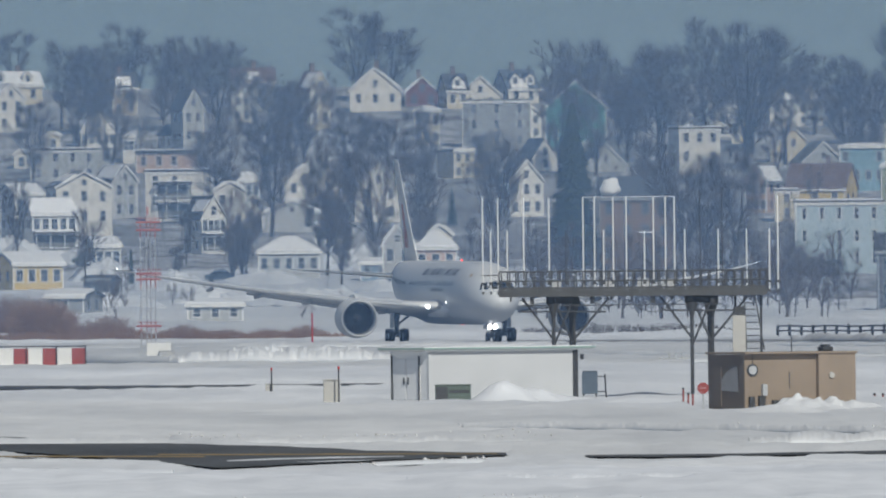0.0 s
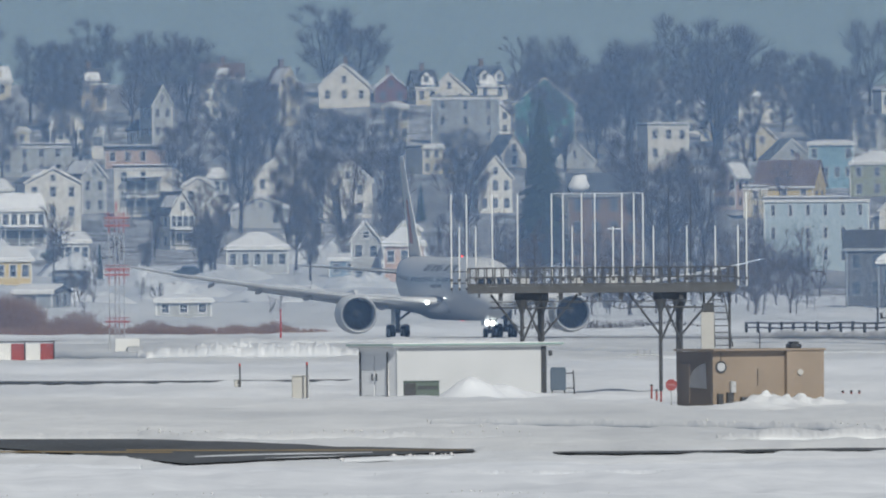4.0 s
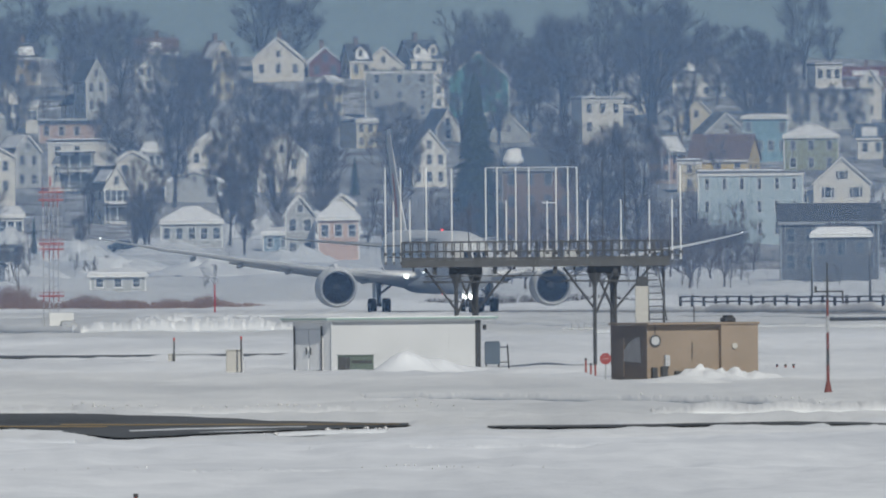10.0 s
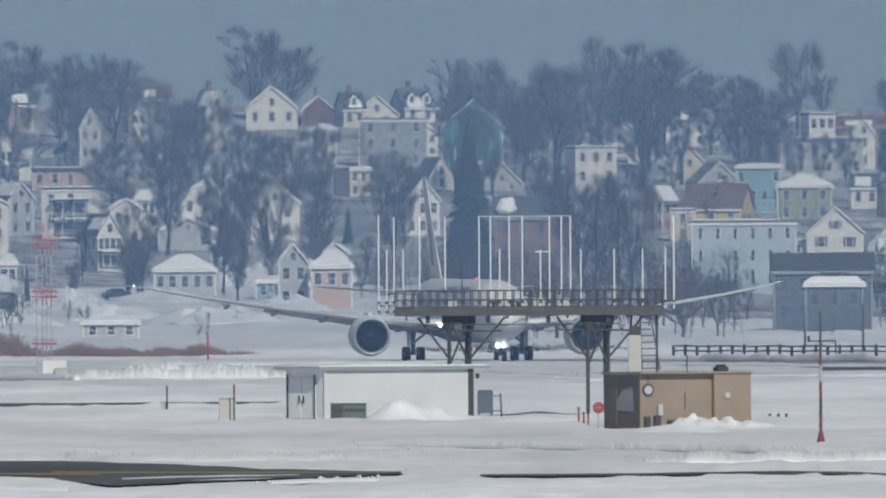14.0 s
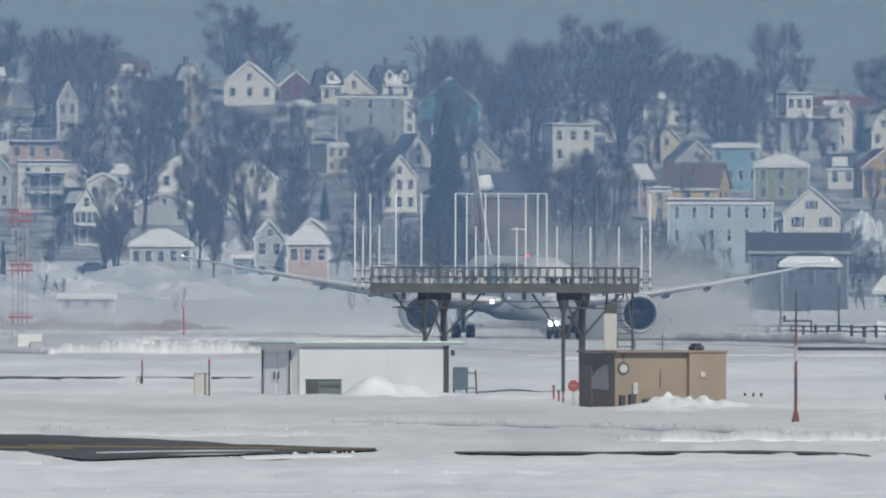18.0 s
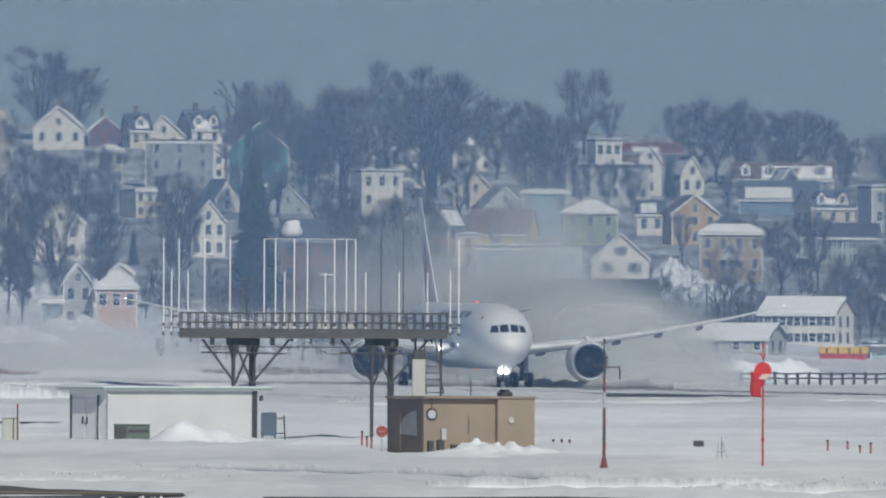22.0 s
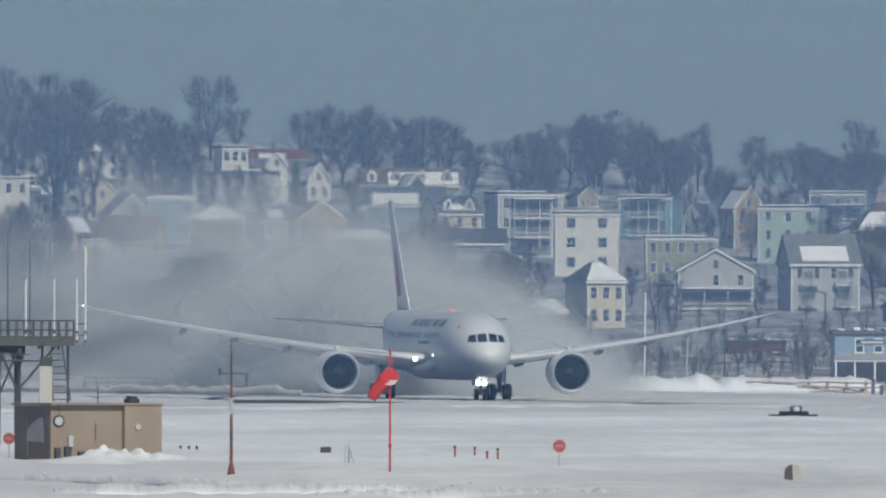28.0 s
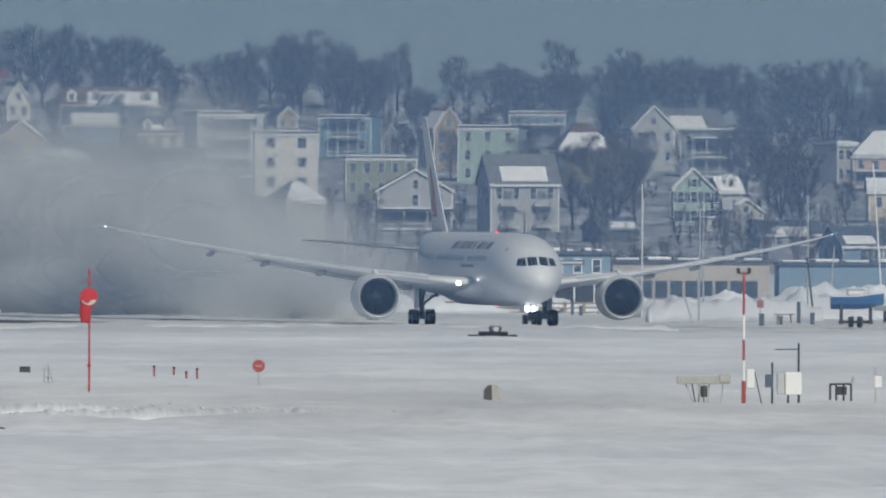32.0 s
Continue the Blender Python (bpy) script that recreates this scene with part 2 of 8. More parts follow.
def wall_paint(key):
    return paint("wall_" + key, WALLS[key])


def roof_mat(key):
    if "roof_" + key not in PAINTS:
        PAINTS["roof_" + key] = material("roof_" + key, ROOFS[key], 0.85, grain=0.4, grain_scale=3, stain=0.3, stretch=(1, 1, 4))
    return PAINTS["roof_" + key]


# ---- mesh helpers ----
def part(name, bm, mat, parent=None, label="", smooth=False):
    """Links a bmesh as one mesh object under a thing or a part."""
    me = bpy.data.meshes.new(name)
    if smooth:
        for f in bm.faces:
            f.smooth = True
    bm.to_mesh(me)
    bm.free()
    me.materials.append(mat)
    ob = new(name, me)
    if parent:
        ob.parent = parent
    if label:
        ob["label"] = label
    return ob


def shared(name, source, parent, m=None):
    """One more object on the mesh of another."""
    ob = new(name, source.data)
    ob.parent = parent
    if m is not None:
        ob.matrix_basis = m
    return ob


def thing(name, m, label, category, group="", kind=""):
    ob = new(name)
    ob.empty_display_size = 0.5
    ob.matrix_basis = m
    return tagged(ob, label, category, group, kind)


def box(bm, x0, x1, y0, y1, z0, z1, bevel=0.0):
    r = bmesh.ops.create_cube(bm, size=1, matrix=Matrix.LocRotScale(((x0 + x1) / 2, (y0 + y1) / 2, (z0 + z1) / 2), None, (x1 - x0, y1 - y0, z1 - z0)))
    if bevel:
        es = list({e for v in r["verts"] for e in v.link_edges})
        bmesh.ops.bevel(bm, geom=es, offset=bevel, segments=1, affect="EDGES")


def cube(*a, bevel=0.0):
    bm = bmesh.new()
    box(bm, *a, bevel=bevel)
    return bm


def rod(bm, p, q, r0, r1=None, seg=8):
    """A closed tapered tube between two points."""
    p, q = Vector(p), Vector(q)
    d = q - p
    rot = d.to_track_quat("Z", "Y").to_matrix().to_4x4()
    bmesh.ops.create_cone(bm, cap_ends=True, segments=seg, radius1=r0, radius2=r0 if r1 is None else r1, depth=d.length,
                          matrix=Matrix.Translation((p + q) / 2) @ rot)


def tube(p, q, r0, r1=None, seg=8):
    bm = bmesh.new()
    rod(bm, p, q, r0, r1, seg)
    return bm


def loft(rings, closed=True, cap=True):
    """Skin over rings of points, all of one length."""
    bm = bmesh.new()
    vs = [[bm.verts.new(p) for p in ring] for ring in rings]
    n = len(vs[0])
    for a, b in zip(vs, vs[1:]):
        for i in range(n if closed else n - 1):
            bm.faces.new((a[i], a[(i + 1) % n], b[(i + 1) % n], b[i]))
    if cap:
        bm.faces.new(vs[0][::-1])
        bm.faces.new(vs[-1])
    bmesh.ops.recalc_face_normals(bm, faces=bm.faces)
    return bm


def prism(outline, y0, y1):
    """An outline in x, z, pushed through from y0 to y1."""
    return loft([[(x, y0, z) for x, z in outline], [(x, y1, z) for x, z in outline]])

# ---- the hill and the airfield ----
HILL = ((2742, 0.0), (2800, 0.2), (3200, 1.9), (3600, 4.2), (3900, 7.6), (4200, 11.9), (4500, 21.1), (4650, 28.5), (4800, 36.3))
CREST = ((-0.03, 36.3), (0.012, 36.0), (0.03, 32.0), (0.036, 27.5), (0.044, 24.5), (0.056, 22.0), (0.07, 20.0))


def between(table, x):
    if x <= table[0][0]:
        return table[0][1]
    for (a, fa), (b, fb) in zip(table, table[1:]):
        if x <= b:
            k = (x - a) / (b - a)
            return fa + (fb - fa) * k
    return table[-1][1]


def hill_height(x, y):
    d = math.hypot(x, y)
    return min(between(HILL, d), between(CREST, math.atan2(x, y) if y > 0 else -1))


BARE = (  # cleared pavement: bearing, near and far distance
    ("taxiway", ((-0.03098, 1227, 1334), (-0.01576, 1217, 1305), (-0.01336, 1182, 1290), (-0.01056, 1146, 1261), (-0.00807, 1106, 1238), (-0.00536, 1120, 1223), (-0.00276, 1137, 1194), (-0.00056, 1145, 1184), (0.00225, 1160, 1173)), 0.003),
    ("taxiway_edge", ((0.00495, 1146, 1155), (0.00725, 1141, 1155), (0.01025, 1142, 1155), (0.01562, 1148, 1164), (0.01826, 1141, 1156), (0.01906, 1135, 1149), (0.01968, 1128, 1138)), 0.0008),
    ("taxiway_far_edge", ((-0.02975, 1801, 1840), (-0.01574, 1762, 1807), (-0.00974, 1754, 1791), (-0.00193, 1769, 1792)), 0.0015),
    ("runway", ((-0.02968, 2512, 2600), (-0.00768, 2512, 2600), (0.00432, 2505, 2590), (0.01232, 2471, 2545), (0.01832, 2401, 2464), (0.02432, 2322, 2381), (0.03132, 2273, 2304), (0.03832, 2214, 2237), (0.05232, 2191, 2208)), 0.002),
    ("runway_shoulder", ((0.01712, 2274, 2330), (0.02001, 2277, 2339), (0.02301, 2293, 2343), (0.02636, 2323, 2349)), 0.001),
)


def bare(a, d, pad=0.0):
    """Whether a place lies on cleared pavement."""
    for name, rows, wobble in BARE:
        if rows[0][0] <= a <= rows[-1][0]:
            lo = between([(r[0], r[1]) for r in rows], a) * (1 + wobble * noise.noise((a * 900, 1.7, 0)))
            hi = between([(r[0], r[2]) for r in rows], a) * (1 + wobble * noise.noise((a * 900, 6.2, 0)))
            if lo - pad <= d <= hi + pad:
                return True
    return False


BANKS = (  # ploughed ridges: bearings from and to, distance at each end, height, depth in metres
    (-0.03, 0.012, 1262, 1262, 0.30, 30), (0.0, 0.024, 1170, 1186, 0.28, 26), (0.022, 0.046, 1215, 1190, 0.45, 34),
    (-0.03, 0.052, 1010, 1040, 0.22, 40), (-0.03, 0.05, 925, 930, 0.25, 40), (-0.03, 0.06, 2330, 2050, 0.25, 40),
    (0.004, 0.05, 1620, 1500, 0.22, 50), (-0.02, 0.06, 1850, 1800, 0.2, 60))


def snow_height(x, y):
    d = math.hypot(x, y)
    a = math.atan2(x, y) if y > 0 else -1
    z = 0.2 * (noise.noise((x / 9, y / 60, 0.3)) + 0.7 * noise.noise((x / 3.1, y / 22, 2.1)) + 0.5 * noise.noise((x / 1.1, y / 9, 5.0)))
    for a0, a1, d0, d1, h, w in BANKS:
        if a0 <= a <= a1:
            k = (a - a0) / (a1 - a0)
            dd = d - (d0 + (d1 - d0) * k)
            end = min(1, (a - a0) / 0.003, (a1 - a) / 0.003)
            z += end * h * math.exp(-(dd / w) ** 2 * 4) * (0.75 + 0.6 * noise.noise((x / 2.2, y / 30, 7)))
    if d < 2700 and bare(a, d, 2.0):
        return -0.07
    if d > 2742:
        z = z * 1.5 + hill_height(x, y)
        z += 0.4 * noise.noise((x / 14, y / 40, 9))
    return z


def build_ground():
    az = [-math.pi + i * 0.12 for i in range(25)] + [-0.16, -0.09, -0.05]
    az += list(np.arange(-0.032, 0.0761, 0.00026))
    az += [0.09, 0.12, 0.18] + [0.3 + i * 0.12 for i in range(24)]
    ds = [0.5, 40, 150, 400, 600, 700]
    d = 760.0
    while d < 2700:
        ds.append(d)
        d *= 1.0035 if 1080 < d < 1270 or 1650 < d < 1790 else 1.0075
    ds += list(np.arange(2700, 4990, 26)) + [5400, 7000, 14000]
    verts, faces = [], []
    for d in ds:
        for a in az:
            x, y = d * math.sin(a), d * math.cos(a)
            z = snow_height(x, y) if 700 <= d < 5000 and -0.1 < a < 0.1 else (hill_height(x, y) if 2700 < d < 5000 else (20 if d >= 5000 else 0))
            verts.append((x, y, z))
    n = len(az)
    for i in range(len(ds) - 1):
        for j in range(n):
            k = (j + 1) % n
            faces.append((i * n + j, i * n + k, (i + 1) * n + k, (i + 1) * n + j))
    verts.append((0, 0, 0))
    faces += [(len(verts) - 1, (j + 1) % n, j) for j in range(n)]
    me = bpy.data.meshes.new("ground")
    me.from_pydata(verts, [], faces)
    me.polygons.foreach_set("use_smooth", [True] * len(me.polygons))
    me.materials.append(SNOW)
    me.materials.append(HILLSIDE)
    for i, d in enumerate(ds[:-1]):
        if d > 2790:
            for j in range(n):
                if d < (3750 if az[j] < 0.008 else 2790 if 0.0295 < az[j] < 0.043 else 3250):
                    continue
                me.polygons[i * n + j].material_index = 1
    tagged(new("ground", me), "snow-covered airfield rising to a snowy hillside", "ground", kind="structure")


build_ground()


def strip(name, rows, mat, label, lift=0.0, steps=60, wobble=0.0, category="road"):
    """A bare patch of pavement: rows of bearing, near and far distance, each a little uneven at its edges."""
    rows = [tuple(r) for r in rows]
    verts, faces = [], []
    a0, a1 = rows[0][0], rows[-1][0]
    n0 = [(r[0], r[1]) for r in rows]
    n1 = [(r[0], r[2]) for r in rows]
    m = 6
    for i in range(steps + 1):
        a = a0 + (a1 - a0) * i / steps
        lo = between(n0, a) * (1 + wobble * noise.noise((a * 900, 1.7, 0)))
        hi = between(n1, a) * (1 + wobble * noise.noise((a * 900, 6.2, 0)))
        for j in range(m + 1):
            d = lo + (hi - lo) * j / m
            x, y = d * math.sin(a), d * math.cos(a)
            verts.append((x, y, lift))
    for i in range(steps):
        for j in range(m):
            k = i * (m + 1) + j
            faces.append((k, k + m + 1, k + m + 2, k + 1))
    me = bpy.data.meshes.new(name)
    me.from_pydata(verts, [], faces)
    me.materials.append(mat)
    return tagged(new(name, me), label, category, kind="structure")
strip("taxiway", dict((r[0], r[1]) for r in BARE)["taxiway"], ASPHALT, "dark bare asphalt taxiway between snow banks", wobble=0.003, steps=120)
strip("taxiway_edge", dict((r[0], r[1]) for r in BARE)["taxiway_edge"], ASPHALT, "thin dark strip of cleared asphalt in snow", wobble=0.0008, steps=120)
strip("taxiway_far_edge", dict((r[0], r[1]) for r in BARE)["taxiway_far_edge"], ASPHALT, "thin dark strip of cleared asphalt in snow", wobble=0.0015, steps=120)
strip("taxiway_marking", ((-0.01016, 1177, 1185), (-0.00736, 1172, 1179), (-0.00296, 1168, 1175), (0.00185, 1164, 1168)), YELLOW_LINE, "worn yellow painted line on the asphalt", lift=0.012, wobble=0.001, category="marking")
for k, rows in enumerate((((-0.00772, 1138, 1144), (-0.00583, 1145, 1153), (-0.00384, 1149, 1157), (-0.00144, 1155, 1158)), ((-0.00523, 1128, 1131), (-0.00344, 1132, 1137), (-0.00244, 1136, 1138)))):
    strip("snow_streak", rows, SNOW, "thin streak of drifted snow across the asphalt", lift=0.014 + 0.004 * k, wobble=0.0008, category="snow streak")
strip("taxiway_marking", ((-0.01779, 1178, 1185), (-0.01380, 1172, 1180), (-0.01061, 1166, 1174), (-0.00852, 1163, 1169)), YELLOW_LINE, "worn yellow painted line on the asphalt", lift=0.012, wobble=0.001, category="marking")
strip("runway", dict((r[0], r[1]) for r in BARE)["runway"], RUNWAY, "snow-dusted dark runway surface", wobble=0.002, steps=160)
strip("runway_shoulder", dict((r[0], r[1]) for r in BARE)["runway_shoulder"], ASPHALT, "thin dark edge of the cleared runway", wobble=0.001, steps=60)

# ---- equipment shed ----
def shed():
    t = thing("equipment_shed", pose(-0.85, 1580.18, 0, 0, 0, 35), "white panelled equipment shed with a flat overhanging roof in snow", "shed")
    w, d, h = 10.0, 3.75, 2.75
    for i in range(5):
        part("wall_panel", cube(i * w / 5 + (0.002 if i else 0), (i + 1) * w / 5 - 0.002, 0, 0.1, -0.3, h), SHELTER, t)
    part("back_wall", cube(0, w, d - 0.1, d, -0.3, h), SHELTER, t)
    part("end_wall", cube(w - 0.1, w, 0.102, d - 0.102, -0.3, h), SHELTER, t)
    part("end_wall", cube(0, 0.1, 0.102, d - 0.102, -0.3, h), SHELTER_END, t, "grey end wall with double doors")
    for i in range(2):
        y = 0.85 + i * 1.35
        door = part("door", cube(-0.06, -0.002, y, y + 1.22, 0.05, 2.3, bevel=0.01), SHELTER_END, t)
        part("handle", cube(-0.14, -0.062, y + (1.05 if i == 0 else 0.1), y + (1.1 if i == 0 else 0.15), 0.9, 1.3), DARK_STEEL, door)
        part("hinge_post", tube((-0.1, y + (0.0 if i == 0 else 1.3), -0.2), (-0.1, y + (0.0 if i == 0 else 1.3), 2.5), 0.05), DARK_STEEL, t)
    part("corner_post", cube(-0.06, 0.12, -0.05, -0.003, -0.3, h), SHELTER, t)
    part("corner_post", cube(w - 0.16, w + 0.04, -0.07, -0.003, -0.3, h), DARK_STEEL, t)
    part("drainpipe", tube((w + 0.1, -0.05, 0), (w + 0.1, -0.05, h), 0.07), DARK_STEEL, t)
    roof = part("roof", cube(-0.5, w + 1.1, -0.3, d + 0.4, h, h + 0.16, bevel=0.02), SHELTER, t)
    part("gutter", cube(-0.56, w + 1.16, -0.38, -0.302, h + 0.1, h + 0.2), GREEN_TRIM, roof)
    part("gutter", cube(-0.62, -0.563, -0.38, d + 0.4, h + 0.1, h + 0.2), GREEN_TRIM, roof)
    part("snow_cover", cube(-0.45, w + 1.0, -0.25, d + 0.3, h + 0.162, h + 0.24, bevel=0.03), ROOF_SNOW, roof, "thin crust of snow")
    part("lamp", cube(w + 0.25, w + 0.4, -0.3, -0.15, h - 0.55, h - 0.25), DARK_STEEL, t)


shed()


def ac_cabinet():
    t = thing("utility_cabinet", pose(0.48, 1571.83, 0), "dark green metal utility cabinet half sunk in snow", "cabinet")
    part("body", cube(-1.0, 1.0, 0, 0.9, -0.3, 0.86, bevel=0.03), CABINET, t)
    part("lid", cube(-1.04, 1.04, -0.04, 0.94, 0.862, 0.93, bevel=0.02), CABINET, t)
    part("door", cube(-0.95, -0.3, -0.025, -0.002, 0.05, 0.8), DARK_STEEL, t)
    part("louvre", cube(-0.2, 0.9, -0.02, -0.002, 0.45, 0.62), DARK_STEEL, t)


ac_cabinet()


def drift(name, m, rx, ry, h, seed, mat=SNOW, label="wind-packed snow drift", rough=0.35, dome=False):
    """A low heap of snow with an uneven outline."""
    bm = bmesh.new()
    n, r = 56, 13
    rings = []
    for j in range(r + 1):
        k = j / r
        ring = []
        for i in range(n):
            a = 2 * math.pi * i / n
            wob = 1 + rough * noise.noise((math.cos(a) * 1.5, math.sin(a) * 1.5, seed))
            x, y = math.cos(a) * rx * k * wob, math.sin(a) * ry * k * wob
            z = h * ((1 - k ** 2.4) if dome else (0.5 + 0.5 * math.cos(math.pi * k))) * (1 + 0.4 * rough * noise.noise((x * 1.3, y * 0.6, seed + 8)) + 0.8 * rough * noise.noise((x / rx * 3, y / ry * 3, seed + 3)) + rough * 0.5 * noise.noise((x / rx * 9, y / ry * 9, seed + 3)))
            ring.append((x, y, max(z, 0) - 0.12 * k))
        rings.append(ring)
    vs = [[bm.verts.new(p) for p in ring] for ring in rings[1:]]
    top = bm.verts.new((0, 0, rings[0][0][2]))
    for i in range(n):
        bm.faces.new((top, vs[0][i], vs[0][(i + 1) % n]))
    for a, b in zip(vs, vs[1:]):
        for i in range(n):
            bm.faces.new((a[i], b[i], b[(i + 1) % n], a[(i + 1) % n]))
    bm.faces.new(vs[-1])
    bmesh.ops.recalc_face_normals(bm, faces=bm.faces)
    ob = part(name, bm, mat, smooth=True)
    ob.matrix_basis = m
    return tagged(ob, label, "snow drift", kind="stuff")


drift("snow_drift", pose(3.31, 1554.97, 0), 2.6, 4, 1.2, 1.0, rough=0.12)
drift("snow_drift", pose(4.78, 1557.94, 0), 3.2, 4, 0.75, 2.0, rough=0.2)
drift("snow_drift", pose(6.66, 1560.15, 0), 3.4, 4, 0.34, 6.0, rough=0.3)
drift("snow_drift", pose(18.47, 1461.95, 0), 3.4, 3, 0.6, 3.0, rough=0.8)
drift("snow_drift", pose(20.51, 1473.84, 0), 2.3, 3, 0.45, 4.0, rough=0.8)
drift("snow_drift", pose(17.20, 1448.93, 0), 3.4, 3, 0.3, 7.0, rough=0.4)
drift("snow_drift", pose(10.59, 1541.30, 0), 5.0, 4, 0.25, 5.0)


def equipment_box():
    t = thing("equipment_box", pose(8.20, 1592.62, 0), "slate-coloured equipment box on legs beside the shed", "box")
    part("body", cube(-0.44, 0.44, 0, 0.6, 0.22, 1.45, bevel=0.03), BLUE_BOX, t)
    part("hood", cube(-0.4, 0.4, -0.03, 0.63, 1.452, 1.52), BLUE_BOX, t)
    for x in (-0.35, 0.35):
        part("leg", cube(x - 0.05, x + 0.05, 0.1, 0.5, -0.3, 0.218), DARK_STEEL, t)
    r = thing("pipe_rail", pose(9.02, 1591.04, 0), "bent dark pipe rail beside the equipment box", "rail")
    part("post", tube((0.1, 0, -0.2), (0.02, 0, 1.35), 0.045), DARK_STEEL, r)
    for z in (1.2, 0.35):
        part("arm", tube((0.03, 0, z), (-0.4, 0, z), 0.03), DARK_STEEL, r)


equipment_box()


# ---- antenna platform ----
def platform():
    t = thing("antenna_platform", pose(3.13, 1590.38, 0), "weathered steel antenna platform with railing on braced legs", "platform")
    w, d, h = 15.1, 3.4, 6.05
    part("deck", cube(0, w, 0, d, h - 0.08, h + 0.02), STEEL, t)
    for y in (-0.06, d + 0.002):
        part("edge_beam", cube(0, w, y, y + 0.058, h - 0.34, h + 0.05, bevel=0.01), STEEL, t)
    for i in range(9):
        x = 0.2 + i * (w - 0.4) / 8
        part("joist", cube(x - 0.05, x + 0.05, 0.002, d, h - 0.3, h - 0.082), DARK_STEEL, t)
    for k in range(2):
        y = 0.02 if k == 0 else d - 0.02
        for z in (0.55, 1.08):
            part("handrail", tube((0, y, h + z), (w, y, h + z), 0.042, seg=6), STEEL, t)
        for i in range(33):
            x = 0.02 + i * (w - 0.04) / 32 + (0.13 if k else 0) * (i < 32)
            part("rail_post", tube((x, y, h + 0.02), (x, y, h + 1.08), 0.042, seg=6), STEEL, t)
        part("kickplate", cube(0, w, y - 0.01, y + 0.01, h + 0.06, h + 0.2), STEEL, t)
    for x in (0.02, w - 0.02):
        for z in (0.5, 0.95):
            part("end_rail", tube((x, 0, h + z), (x, d, h + z), 0.03, seg=6), STEEL, t)
        for i in range(1, 4):
            part("rail_post", tube((x, d * i / 4, h), (x, d * i / 4, h + 0.95), 0.03, seg=6), STEEL, t)
    for gx in (3.6, 11.4):
        part("cross_box", cube(gx - 0.95, gx + 0.95, 0.6, 2.8, h - 0.75, h - 0.345, bevel=0.03), DARK_STEEL, t)
        for x, y in ((gx - 0.55, 0.5), (gx + 0.6, 1.4), (gx + 0.45, 2.9)):
            leg = part("leg", tube((x, y, -0.4), (x, y, h - 0.7), 0.105, 0.12, seg=10), DARK_STEEL, t)
            part("leg_head", tube((x, y, h - 1.5), (x, y, h - 0.72), 0.11, 0.36, seg=10), DARK_STEEL, leg)
        for x0, x1, z0 in ((-0.55, -2.3, 3.3), (0.6, 2.6, 3.3), (-0.55, 0.6, 2.9), (0.6, -0.55, 2.9)):
            part("brace", tube((gx + x0, 0.5, z0), (gx + x1, 0.5, h - 0.4), 0.065, seg=6), DARK_STEEL, t)
        part("tie", tube((gx - 2.4, 0.45, h - 1.15), (gx + 2.4, 0.45, h - 1.2), 0.05, seg=6), STEEL, t)
    for i in range(13):
        x = 0.6 + i * 1.13
        part("hanger", cube(x, x + (0.1, 0.25, 0.16)[i % 3], 0.2, 0.35, h - (0.6, 0.75, 0.5)[i % 3], h - 0.342), DARK_STEEL, t)
    for x0, x1 in ((-1.0, 0.0), (w, w + 0.75)):
        for z in (0.25, 0.9):
            part("outrigger", tube((x0, 0.1, h + z), (x1, 0.1, h + z), 0.035, seg=6), STEEL, t)
    part("cable_tray", cube(1.3, 12.6, 0.3, 0.5, h - 0.86, h - 0.8), STEEL, t)
    for a, b, sag in ((1.2, 3.4, 0.5), (7.2, 10.3, 0.75), (5.0, 7.2, 0.4)):
        bm = bmesh.new()
        pts = [(a + (b - a) * i / 8, 0.1, h - 0.5 - sag * math.sin(math.pi * i / 8)) for i in range(9)]
        for p, q in zip(pts, pts[1:]):
            rod(bm, p, q, 0.025, seg=5)
        part("hanging_cable", bm, DARK_STEEL, t)
    lad = part("ladder", tube((13.9, -0.35, 2.6), (13.75, 0.3, h + 0.9), 0.045, seg=6), STEEL, t)
    part("ladder_rail", tube((14.9, -0.35, 2.6), (14.2, 0.3, h + 0.9), 0.045, seg=6), STEEL, lad)
    for i in range(9):
        k = i / 9
        part("rung", tube((13.9 - 0.15 * k, -0.35 + 0.6 * k, 2.7 + 3.3 * k), (14.9 - 0.7 * k, -0.35 + 0.6 * k, 2.7 + 3.3 * k), 0.03, seg=6), STEEL, lad)
    for x in (13.3, 14.75):
        part("stair_post", tube((x, 1.2, -0.3), (x, 1.2, h), 0.08, seg=6), DARK_STEEL, t)
    for x, z0, wd, ht in ((5.9, 0.02, 0.6, 0.55), (7.8, 0.02, 0.7, 0.62), (9.2, 0.02, 0.8, 0.6), (3.0, 0.02, 0.5, 0.5)):
        part("junction_box", cube(x, x + wd, 1.6, 2.1, h + z0, h + z0 + ht, bevel=0.02), GALV, t)


platform()


